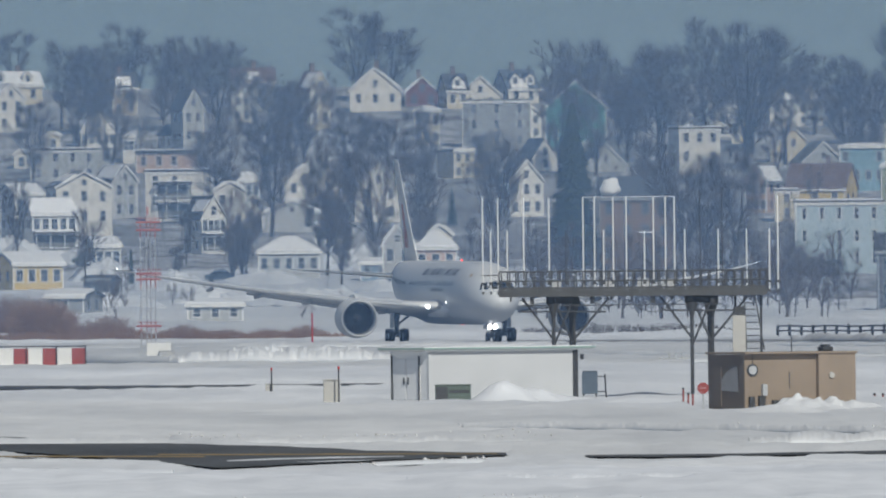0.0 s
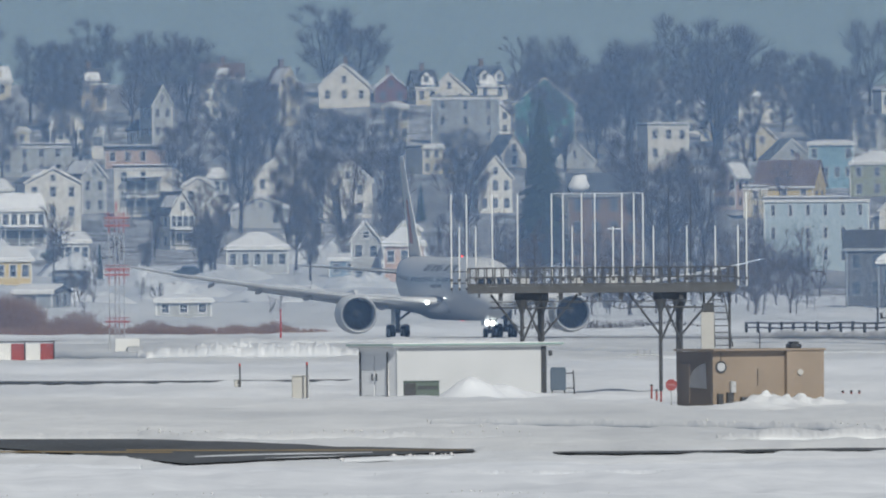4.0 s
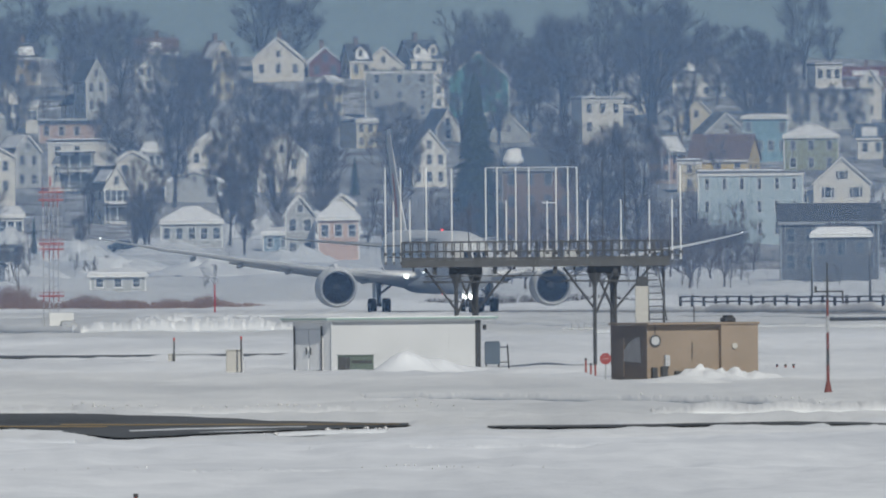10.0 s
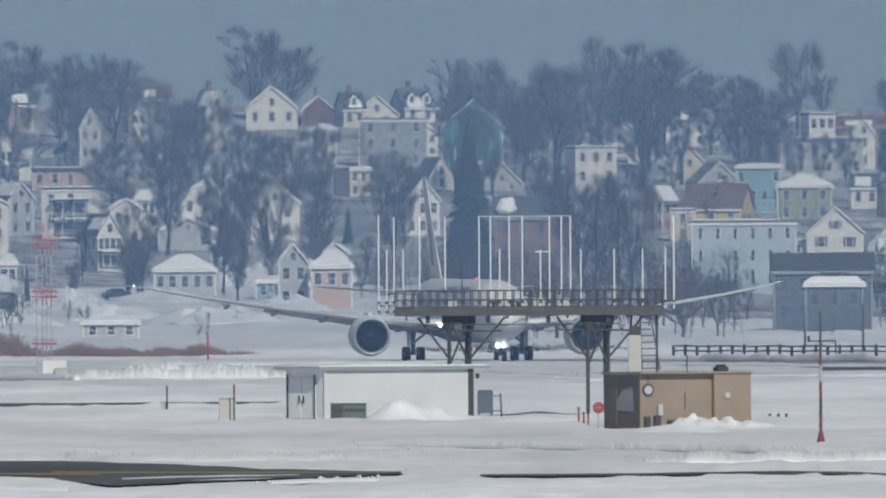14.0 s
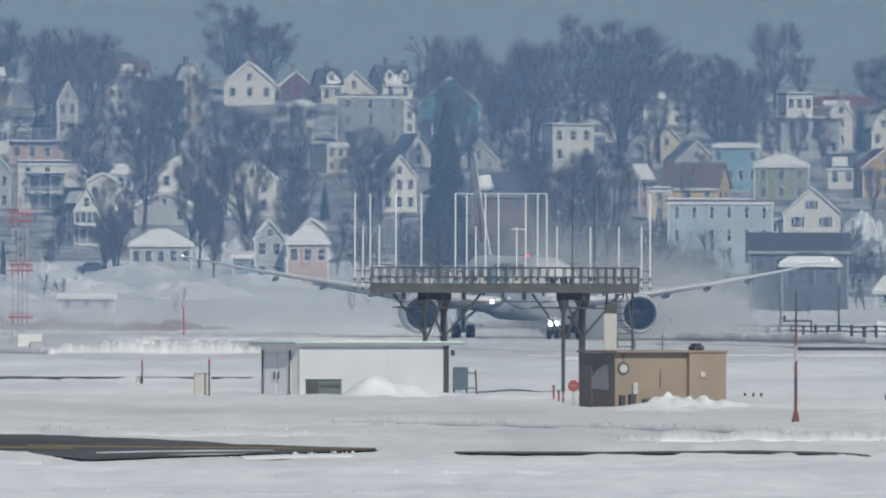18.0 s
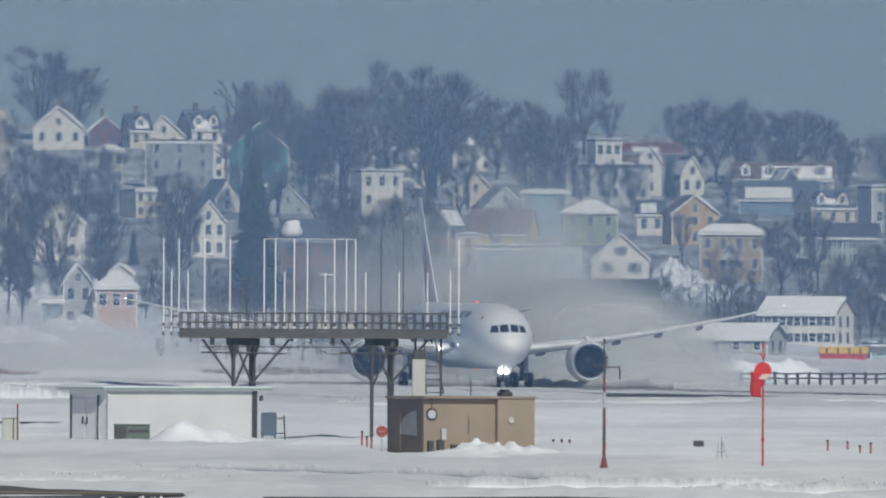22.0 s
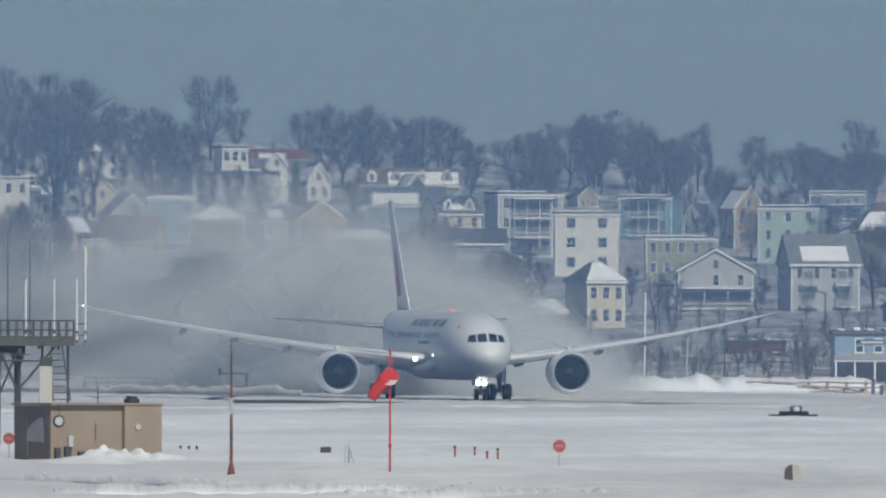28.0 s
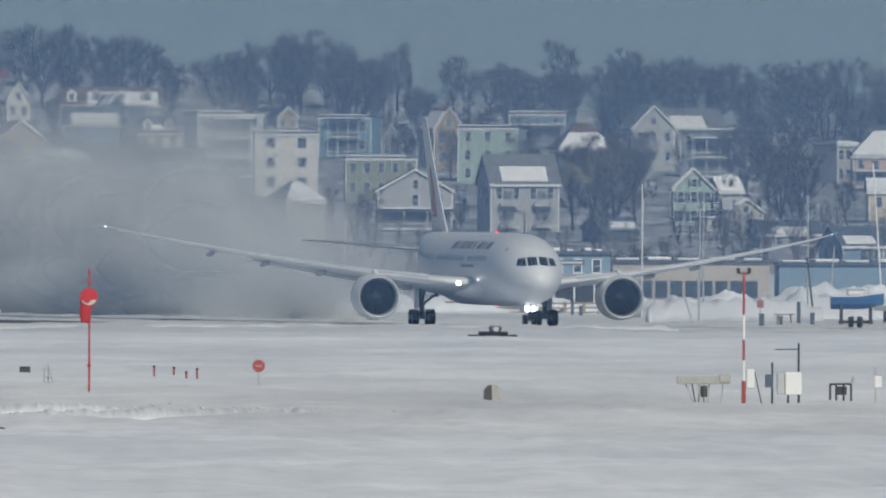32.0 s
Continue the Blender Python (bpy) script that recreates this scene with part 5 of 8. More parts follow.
            l0, h0, l1, h1 = q(0.02, 0), q(f, 0), q(0.02, 0.2), q(f, 0.2)
            part("roof_snow", loft([[l0[0], l0[1], l1[1], l1[0]], [h0[0], h0[1], h1[1], h1[0]]]), ROOF_SNOW, r)
        part("fascia", cube(-a - o, a + o, -o - 0.05, -o - 0.003, eave - 0.18, eave + 0.15), WHITE, t)
    else:
        body = part("wall", cube(-a, a, 0, depth, -4, eave), wm, t)
        r = part("roof", cube(-a - 0.25, a + 0.25, -0.3, depth + 0.2, eave, eave + 0.28, bevel=0.04), rm if roof != "white" else WHITE, t)
        part("cornice", cube(-a - 0.18, a + 0.18, -0.22, -0.003, eave - 0.35, eave - 0.003), WHITE if rnd.random() < 0.6 else rm, t)
        if snow > 0:
            part("roof_snow", cube(-a - 0.1, a + 0.1 - (1 - snow) * w * 0.4, -0.25, depth, eave + 0.282, eave + 0.5, bevel=0.08), ROOF_SNOW, r)
    if style == "gable" and rnd.random() < 0.45 and w > 4:
        sd = rnd.choice((-1, 1))
        lw, lh = rnd.uniform(1.6, 2.8), eave * rnd.uniform(0.5, 0.75)
        x0, x1 = sorted((sd * a, sd * (a + lw)))
        lt = part("side_wing", cube(x0, x1, 2.2, depth - 1, -4, lh), wm, t)
        part("wing_roof", cube(x0 - 0.2, x1 + 0.2, 1.95, depth - 0.8, lh, lh + 0.16), rm, lt)
        part("wing_snow", cube(x0 - 0.1, x1 + 0.1, 2.0, depth - 0.9, lh + 0.162, lh + 0.42, bevel=0.08), ROOF_SNOW, lt)
        window(lt, (x0 + x1) / 2, 2.2, lh * 0.55, 0.75, 1.1)
    part("corner_board", cube(-a - 0.05, -a + 0.12, -0.05, -0.003, -3, eave - 0.1), trim, t)
    part("corner_board", cube(a - 0.12, a + 0.05, -0.05, -0.003, -3, eave - 0.1), trim, t)
    # windows of the front
    storey = min(2.9, eave / max(rows, 1))
    for j in range(rows):
        zz = eave - storey * (rows - j - 0.52)
        for i in range(cols):
            xx = -a + w * (i + 0.5) / cols
            if rnd.random() < 0.06:
                continue
            window(t, xx, 0, zz, win_w, min(1.45, storey * 0.55), shutters, trim)
    if style == "gable" and ridge - eave > 1.6:
        window(t, 0, 0, eave + (ridge - eave) * 0.30, 0.75, min(1.2, (ridge - eave) * 0.42), shutters, trim)
    if style == "gable" or style == "side":
        for j in range(max(1, rows)):
            for sd in ((-1, 1) if abs(turn) > 1 else (1,)):
                for yy in ((0.22, 0.62) if abs(turn) > 1 else (0.3,)):
                    x0, x1 = sorted((sd * (a + 0.003), sd * (a + 0.05)))
                    zs = eave - storey * (rows - j - 0.5)
                    part("side_window", cube(x0, x1, depth * yy, depth * yy + 0.85, zs - 0.6, zs + 0.6), GLASS, t)
    for i in range(dormers):
        dx = -a + w * (i + 0.5) / dormers
        run = depth / 2
        zd = eave + (ridge - eave) * 0.2
        yd = run * 0.2
        dm = part("dormer", prism([(dx - 0.75, zd), (dx + 0.75, zd), (dx + 0.75, zd + 1.25), (dx, zd + 1.95), (dx - 0.75, zd + 1.25)], yd - 0.35, run), wm if i % 2 else WHITE, t)
        for sd in (-1, 1):
            slope(dm, "dormer_roof", (dx + sd * 0.95, zd + 1.05), (dx, zd + 1.97), yd - 0.55, run, rm if snow < 0.6 else ROOF_SNOW, 0.1)
        window(dm, dx, yd - 0.35, zd + 0.75, 0.7, 0.95)
    for i in range(balconies):
        for j in range(2):
            bx, bz = -a + w * (i + 0.5) / balconies, 0.5 + j * storey
            # a dark sheet on the wall paints the shade behind the balcony
            rec = part("balcony_recess", cube(bx - 0.9, bx + 0.9, -0.06, -0.008, bz, bz + 1.9), SHADE, t, "flat dark sheet that paints the shade behind the balcony")
            part("balcony_floor", cube(bx - 1.3, bx + 1.3, -1.3, -0.062, bz - 0.15, bz, bevel=0.03), WHITE, rec)
            part("balcony_rail", cube(bx - 1.3, bx + 1.3, -1.3, -1.2, bz + 0.002, bz + 0.85), wall_paint("light_grey"), rec)
            part("balcony_snow", cube(bx - 1.2, bx + 1.2, -1.15, -0.1, bz + 0.002, bz + 0.3, bevel=0.06), ROOF_SNOW, rec)
    for c in range(chimney):
        cx = (-0.35 + 0.7 * rnd.random()) * a
        ch = part("chimney", cube(cx - 0.35, cx + 0.35, depth * 0.45, depth * 0.45 + 0.7, eave, ridge + 1.2), wall_paint("brown"), t)
        part("chimney_cap", cube(cx - 0.42, cx + 0.42, depth * 0.45 - 0.07, depth * 0.45 + 0.77, ridge + 1.2, ridge + 1.35), roof_mat("dark"), ch)
    # open porches across the front, storey by storey
    for j in range(porch):
        z0 = 0.1 + j * storey
        pw = a * (0.96 if porch == 1 else 0.6)
        floor = part("porch_floor", cube(-pw, pw, -1.7, -0.06, z0, z0 + 0.18), WHITE, t)
        # no opening here: a dark sheet paints the shade under the porch
        part("porch_shade_sheet", cube(-pw + 0.1, pw - 0.1, -0.09, -0.01, z0 + 0.4, z0 + storey - 0.35), SHADE, floor, "flat dark sheet that paints the porch shade on the wall")
        part("railing", cube(-pw, pw, -1.7, -1.62, z0 + 0.75, z0 + 0.85), WHITE, floor)
        for i in range(4):
            px = -pw + 0.08 + (2 * pw - 0.16) * i / 3
            part("porch_post", cube(px - 0.05, px + 0.05, -1.7, -1.6, z0 + 0.182, z0 + storey - 0.1), WHITE, floor)
        if j == porch - 1:
            pr = part("porch_roof", cube(-pw - 0.2, pw + 0.2, -1.9, -0.06, z0 + storey - 0.1, z0 + storey + 0.08), rm, t)
            part("porch_snow", cube(-pw - 0.15, pw + 0.15, -1.85, -0.1, z0 + storey + 0.082, z0 + storey + 0.3, bevel=0.06), ROOF_SNOW, pr)
    return t


def roof_clump(parent, x, y, z, r):
    """A thick clump of snow that has slid down to the eave."""
    bm = bmesh.new()
    bmesh.ops.create_icosphere(bm, subdivisions=3, radius=r)
    for v in bm.verts:
        k = 1 + 0.3 * noise.noise(v.co * 1.1 + Vector((x, 0, 3)))
        v.co = Vector((v.co.x * k + x, v.co.y * 0.8 * k + y, v.co.z * 0.95 * k + z + r * 0.4))
    part("roof_snow", bm, ROOF_SNOW, parent, "thick clump of sliding snow", smooth=True)


house(-51.7, 3517, 8.7, 3.3, 4.6, "side", "yellow", "grey", 1, 4, 1.0, 1)
house(-53.1, 4126, 9.6, 7.2, 9.3, "gable", "white", "grey", 2, 3, 0.6, 2)
house(-55.2, 3946, 8.1, 5.6, 7.6, "side", "white", "grey", 1, 5, 0.8, 3, porch=1)
house(-58.3, 4456, 13.2, 4.8, 5.2, "flat", "light_grey", "dark", 2, 5, 1.0, 4)
house(-49.2, 4249, 6.6, 5.7, 8.0, "gable", "light_grey", "dark", 2, 2, 0.8, 5)
house(-43.9, 4502, 9.7, 3.1, 3.5, "flat", "pink", "dark", 1, 4, 1.0, 6)
house(-39.3, 4232, 10.3, 7.5, 7.9, "flat", "white", "dark", 2, 3, 0.9, 7, porch=2)
house(-33.1, 3926, 5.9, 5.3, 8.1, "gable", "white", "dark", 2, 4, 0.2, 8, porch=1)
house(-31.3, 4163, 4.6, 6.0, 7.4, "gable", "white", "dark", 2, 2, 0.7, 9)
house(-41.2, 4569, 5.3, 7.0, 10.0, "gable", "light_grey", "dark", 2, 2, 0.2, 10)
house(-56.4, 4585, 7.1, 2.9, 6.5, "gable", "white", "dark", 1, 5, 0.5, 11)
house(-71.9, 4649, 6.7, 5.5, 7.8, "gable", "white", "dark", 2, 2, 0.9, 12)
house(-72.3, 4741, 10.6, 3.3, 5.4, "side", "cream", "dark", 1, 3, 1.0, 13, chimney=1, dormers=2)
house(-61.3, 4099, 6.5, 6.5, 7.8, "side", "white", "grey", 2, 3, 1.0, 14)
house(-66.2, 4024, 6.4, 7.1, 9.5, "gable", "white", "grey", 2, 2, 0.9, 15)
house(-22.1, 4144, 8.7, 2.8, 4.7, "gable", "light_grey", "grey", 1, 2, 0.9, 16)
house(-20.0, 3667, 8.0, 3.2, 5.4, "hip", "light_grey", "grey", 1, 5, 0.9, 17)
house(-24.3, 3007, 5.9, 1.6, 2.3, "hip", "light_grey", "grey", 1, 3, 0.6, 18)
house(-53.3, 4702, 5.3, 4.6, 7.0, "side", "tan", "dark", 2, 2, 0.2, 19, chimney=1)
house(-31.4, 4706, 7.0, 5.1, 7.4, "side", "grey", "brown", 2, 2, 0.2, 20, chimney=1)
house(-21.1, 4643, 5.5, 6.5, 9.7, "gable", "cream", "brown", 2, 2, 0.2, 21, chimney=1)
house(-41.5, 3169, 6.3, 1.7, 2.3, "side", "grey", "slate", 1, 3, 0.9, 22)
house(-19.6, 4235, 8.0, 6.2, 8.8, "gable", "white", "brown", 2, 3, 0.8, 23, porch=1)
house(-10.1, 4225, 8.4, 5.4, 8.5, "gable", "white", "dark", 2, 2, 1.0, 24)
house(-5.6, 3466, 3.6, 5.7, 7.9, "gable", "light_grey", "grey", 2, 2, 0.4, 25)
house(-0.9, 3458, 5.0, 5.1, 7.2, "hip", "pink", "grey", 1, 3, 1.0, 26)
house(-11.0, 4704, 8.4, 3.7, 7.3, "gable", "white", "dark", 1, 3, 0.9, 27, chimney=1)
house(-3.2, 4722, 5.6, 2.4, 4.9, "gable", "dark_red", "dark", 1, 2, 0.1, 28, chimney=1)
house(2.0, 4712, 5.0, 3.1, 5.8, "side", "cream", "dark", 1, 2, 0.5, 29, chimney=1, dormers=1)
house(6.5, 4719, 6.9, 2.0, 5.1, "gable", "white", "dark", 1, 2, 0.3, 30)
house(8.9, 4571, 11.1, 7.7, 8.0, "flat", "grey", "grey", 3, 3, 0, 31)
house(12.5, 4730, 7.5, 2.5, 5.6, "side", "white", "slate", 1, 2, 0.2, 32, chimney=1, dormers=2)
house(3.4, 4450, 8.4, 4.2, 4.8, "hip", "cream", "slate", 2, 4, 0.3, 33)
house(15.2, 4484, 6.1, 2.3, 5.2, "gable", "white", "slate", 1, 1, 0.1, 34)
house(11.6, 4245, 7.1, 5.3, 8.4, "gable", "white", "slate", 2, 3, 0.1, 35)
house(21.7, 4571, 9.8, 6.5, 10.7, "gable", "teal", "dark", 2, 3, 0, 36, turn=0.01)
house(12.2, 4630, 5.5, 3.7, 5.1, "hip", "light_grey", "grey", 1, 2, 0.6, 37)
house(25.3, 4476, 7.6, 1.2, 4.5, "gable", "light_grey", "slate", 1, 2, 0.2, 38)
BROWN_HOUSE = house(25.5, 3723, 9.6, 9.3, 12.0, "side", "brown", "slate", 3, 4, 0, 39, turn=0.01)
roof_clump(BROWN_HOUSE, -3.4, 0.2, 10.2, 1.35)
house(39.9, 4467, 8.1, 6.9, 7.2, "flat", "white", "grey", 2, 3, 1.0, 40)
house(44.6, 4600, 7.3, 4.5, 6.4, "hip", "white", "dark", 2, 3, 1.0, 41)
house(57.5, 4640, 10.2, 4.0, 6.3, "side", "white", "dark", 2, 4, 0.7, 42, chimney=1, dormers=2)
house(56.1, 4509, 7.2, 2.1, 5.8, "gable", "cream", "slate", 1, 2, 0.5, 43)
house(59.4, 4470, 8.1, 1.5, 4.5, "gable", "light_grey", "grey", 1, 1, 0.2, 44)
house(48.4, 4249, 5.7, 4.7, 7.5, "gable", "pink", "grey", 2, 3, 0.7, 45)
house(57.2, 4259, 10.8, 3.3, 6.9, "side", "yellow", "brown", 1, 3, 0, 46, chimney=1)
house(52.3, 3646, 13.5, 9.2, 9.5, "flat", "blue", "grey", 3, 6, 0.5, 47, win_w=0.5)
house(51.3, 4211, 3.5, 4.3, 4.6, "flat", "cream", "grey", 2, 1, 0.9, 48)
house(64.9, 4362, 7.0, 6.6, 7.4, "hip", "sea_blue", "slate", 2, 4, 0.2, 49)
house(71.0, 4304, 8.3, 5.2, 7.1, "hip", "olive", "grey", 2, 3, 0.9, 50)
house(71.3, 4057, 8.1, 3.2, 6.8, "gable", "white", "slate", 1, 2, 0.1, 51, shutters=True, turn=0.01)
house(86.5, 4315, 8.4, 4.9, 7.6, "gable", "orange", "brown", 2, 3, 0.4, 52)
house(81.4, 4367, 4.2, 3.2, 5.3, "side", "white", "slate", 1, 2, 0.5, 53)
house(77.5, 4524, 13.3, 6.1, 6.5, "flat", "light_grey", "grey", 2, 6, 0.5, 54)
house(79.1, 4654, 5.5, 4.3, 4.6, "flat", "white", "dark", 1, 3, 1.0, 55)
house(84.8, 4555, 3.4, 5.6, 7.9, "gable", "white", "dark", 2, 1, 0.9, 56)
house(90.9, 4556, 5.1, 3.0, 6.3, "gable", "white", "dark", 1, 2, 1.0, 57)
house(86.8, 4655, 10.2, 2.3, 3.9, "side", "brown", "red", 1, 3, 0.1, 58, chimney=1)
house(106.5, 4567, 16.2, 2.1, 4.8, "side", "grey", "brown", 1, 6, 0.65, 59, dormers=4)
house(103.8, 4484, 12.5, 2.4, 5.3, "side", "slate_blue", "slate", 0, 3, 0.1, 60)
house(105.1, 4493, 8.5, 2.3, 7.1, "gable", "charcoal", "dark", 1, 2, 0.8, 61)
house(108.4, 4374, 9.3, 4.2, 6.8, "side", "cream", "slate", 1, 3, 0.1, 62, dormers=2)
house(86.9, 4044, 9.0, 7.0, 9.7, "hip", "tan", "dark", 2, 4, 0.15, 63, balconies=1, turn=0.01)
house(106.9, 4219, 11.5, 4.0, 6.1, "side", "green_grey", "dark", 2, 5, 0, 64, shutters=True)
house(52.7, 3077, 10.7, 6.3, 8.2, "side", "charcoal", "dark", 2, 5, 0, 65, win_w=0.9)
house(53.6, 3058, 6.2, 4.9, 6.3, "hip", "charcoal", "dark", 1, 3, 0.2, 66, depth=4)
house(67.6, 3119, 11.3, 1.7, 3.1, "side", "light_grey", "grey", 1, 4, 1.0, 67)
house(78.8, 3255, 10.9, 3.7, 5.4, "side", "white", "grey", 2, 5, 1.0, 68, shutters=True)
house(99.5, 3610, 9.4, 2.3, 3.6, "side", "white", "grey", 1, 4, 1.0, 69, shutters=True)
house(84.5, 3068, 9.1, 0.9, 1.3, "flat", "sea_blue", "grey", 1, 4, 0.8, 70)
house(117.3, 4283, 11.7, 9.7, 10.1, "flat", "light_grey", "dark", 3, 4, 0.3, 71, porch=3)
house(123.7, 4180, 9.3, 9.3, 9.6, "flat", "white", "grey", 3, 2, 0.4, 72, win_w=1.3)
house(140.0, 4394, 9.8, 6.2, 6.6, "flat", "sea_blue", "slate", 2, 3, 0.4, 73, porch=2)
house(133.5, 4531, 4.7, 1.9, 3.4, "gable", "tan", "dark", 1, 2, 0.3, 74)
house(147.9, 4402, 5.4, 2.1, 4.9, "gable", "grey", "dark", 1, 2, 0.2, 75)
house(136.1, 4129, 10.4, 6.3, 6.7, "flat", "olive", "grey", 2, 5, 0.6, 76)
house(108.7, 3634, 7.5, 5.9, 8.6, "hip", "cream", "dark", 2, 3, 0.9, 77)
house(130.8, 3828, 10.1, 5.4, 8.2, "gable", "light_grey", "slate", 2, 3, 0.1, 78, porch=1)
house(152.3, 4337, 6.7, 5.9, 9.3, "gable", "tan", "red", 2, 2, 0.7, 79)
house(157.2, 4260, 10.4, 8.3, 8.6, "flat", "mint", "slate", 3, 3, 0.3, 80)
house(145.1, 3834, 10.9, 6.4, 10.2, "side", "light_grey", "grey", 1, 4, 0.6, 81, balconies=2)
house(172.8, 4465, 10.7, 4.9, 5.3, "flat", "slate_blue", "grey", 1, 3, 0.6, 82, porch=1)
house(170.6, 4257, 9.5, 5.2, 9.2, "hip", "cream", "brown", 1, 4, 0.4, 83)
house(183.4, 4325, 8.3, 6.6, 10.0, "gable", "light_grey", "grey", 2, 3, 0.3, 84)
house(194.3, 4424, 11.4, 3.7, 6.8, "side", "grey", "grey", 1, 2, 0.5, 85)
house(192.7, 4290, 11.6, 7.0, 7.4, "flat", "grey", "grey", 2, 4, 0.2, 86, porch=2)
house(171.6, 3895, 5.6, 5.1, 7.8, "gable", "mint", "dark", 2, 3, 0.3, 87, shutters=True)
house(177.0, 3919, 4.7, 4.5, 6.2, "side", "green_grey", "dark", 1, 2, 1.0, 88, dormers=1)
house(174.2, 3823, 7.9, 2.5, 4.4, "gable", "white", "grey", 0, 1, 0.2, 89)
house(172.9, 3653, 9.4, 1.7, 3.4, "side", "light_grey", "slate", 1, 5, 0.1, 90)
house(152.2, 3698, 7.4, 1.9, 3.1, "side", "charcoal", "slate", 0, 4, 0.3, 91)
house(209.0, 4252, 6.6, 6.0, 6.9, "hip", "beige", "grey", 2, 3, 0.2, 92)
house(215.1, 4236, 9.2, 4.7, 9.4, "hip", "pink", "dark", 2, 4, 0.8, 93, porch=1)
house(169.2, 3406, 7.6, 2.2, 4.4, "side", "slate_blue", "slate", 1, 3, 0.1, 94)
house(202.2, 3940, 8.4, 4.1, 5.8, "side", "cream", "grey", 1, 3, 0.8, 95)
house(210.2, 3941, 9.2, 6.6, 9.2, "gable", "light_grey", "grey", 2, 3, 0.5, 96)
house(-43.2, 4575, 5.6, 2.7, 4.2, "gable", "white", "dark", 1, 3, 0.3, 101)
house(-33.0, 4671, 2.8, 4.7, 5.9, "gable", "white", "dark", 2, 2, 0.5, 102)
house(-2.4, 4584, 4.1, 5.5, 6.6, "hip", "cream", "dark", 2, 3, 0.6, 103)
house(14.5, 4605, 3.4, 4.1, 5.2, "gable", "white", "brown", 2, 2, 0.5, 104)
house(-63.0, 4578, 2.3, 2.4, 3.0, "gable", "cream", "dark", 1, 1, 0.8, 105)
house(-50.3, 4539, 1.8, 3.9, 4.5, "side", "white", "grey", 1, 2, 0.9, 106)
house(-30.9, 4317, 5.8, 3.6, 4.7, "side", "light_grey", "grey", 1, 3, 0.9, 107)
house(-44.6, 3690, 4.9, 4.0, 5.0, "side", "white", "grey", 1, 3, 1.0, 109)
house(-41.8, 3450, 4.3, 1.8, 2.2, "side", "charcoal", "dark", 1, 3, 0.0, 110)
house(-0.4, 3843, 3.3, 3.5, 4.8, "gable", "white", "grey", 1, 2, 1.0, 111)
house(-8.8, 3618, 3.6, 2.2, 2.7, "side", "slate_blue", "grey", 1, 2, 0.9, 112)
house(-67.2, 4512, 2.2, 2.5, 3.2, "gable", "white", "dark", 1, 1, 0.9, 113)
house(23.1, 4515, 2.2, 2.7, 3.4, "gable", "grey", "dark", 1, 1, 0.5, 114)
house(48.7, 4575, 3.4, 4.0, 4.8, "side", "cream", "brown", 2, 2, 0.4, 115)
house(-15.4, 4029, 5.7, 2.3, 2.8, "side", "white", "grey", 1, 3, 1.0, 116)


# ---- bare trees ----
def grow(rnd, p, d, length, r, depth, limbs, twigs, spread):
    """One limb and all that forks from it, as tapered sections."""
    q = p + d * length
    bend = Vector((rnd.uniform(-1, 1), rnd.uniform(-1, 1), rnd.uniform(-0.2, 0.6))) * 0.12 * length
    mid = (p + q) / 2 + bend
    r1 = r * 0.72
    if r > 0.045:
        limbs.append((p, mid, r, (r + r1) / 2))
        limbs.append((mid, q, (r + r1) / 2, r1))
    else:
        twigs.append((p, q, r, r1 * 0.8))
    if depth == 0:
        return
    n = rnd.choice((2, 3, 3)) if depth > 2 else 4
    for i in range(n):
        out = Vector((rnd.uniform(-1, 1), rnd.uniform(-1, 1), rnd.uniform(-0.35, 0.5))).normalized()
        nd = (d * (1.0 - spread * 0.35) + out * spread + Vector((0, 0, 0.22))).normalized()
        start = q if i < 2 else p.lerp(q, rnd.uniform(0.45, 0.95))
        grow(rnd, start, nd, length * rnd.uniform(0.72, 0.92), r1 * rnd.uniform(0.62, 0.8), depth - 1, limbs, twigs, spread)


def sections(name, segs, sides, mat):
    verts, faces = [], []
    for p, q, r0, r1 in segs:
        d = (q - p)
        if d.length < 1e-5:
            continue
        d.normalize()
        u = d.orthogonal().normalized()
        v = d.cross(u)
        b = len(verts)
        if sides == 2:
            side = u * math.cos(b * 0.7) + v * math.sin(b * 0.7)
            verts += [p - side * r0, p + side * r0, q + side * r1, q - side * r1]
            faces.append((b, b + 1, b + 2, b + 3))
            continue
        for c, r in ((p, r0), (q, r1)):
            for i in range(sides):
                a = 2 * math.pi * i / sides
                verts.append(c + u * (r * math.cos(a)) + v * (r * math.sin(a)))
        for i in range(sides):
            j = (i + 1) % sides
            faces.append((b + i, b + j, b + sides + j, b + sides + i))
    me = bpy.data.meshes.new(name)
    me.from_pydata([tuple(v) for v in verts], [], faces)
    me.materials.append(mat)
    return me


TREES = []


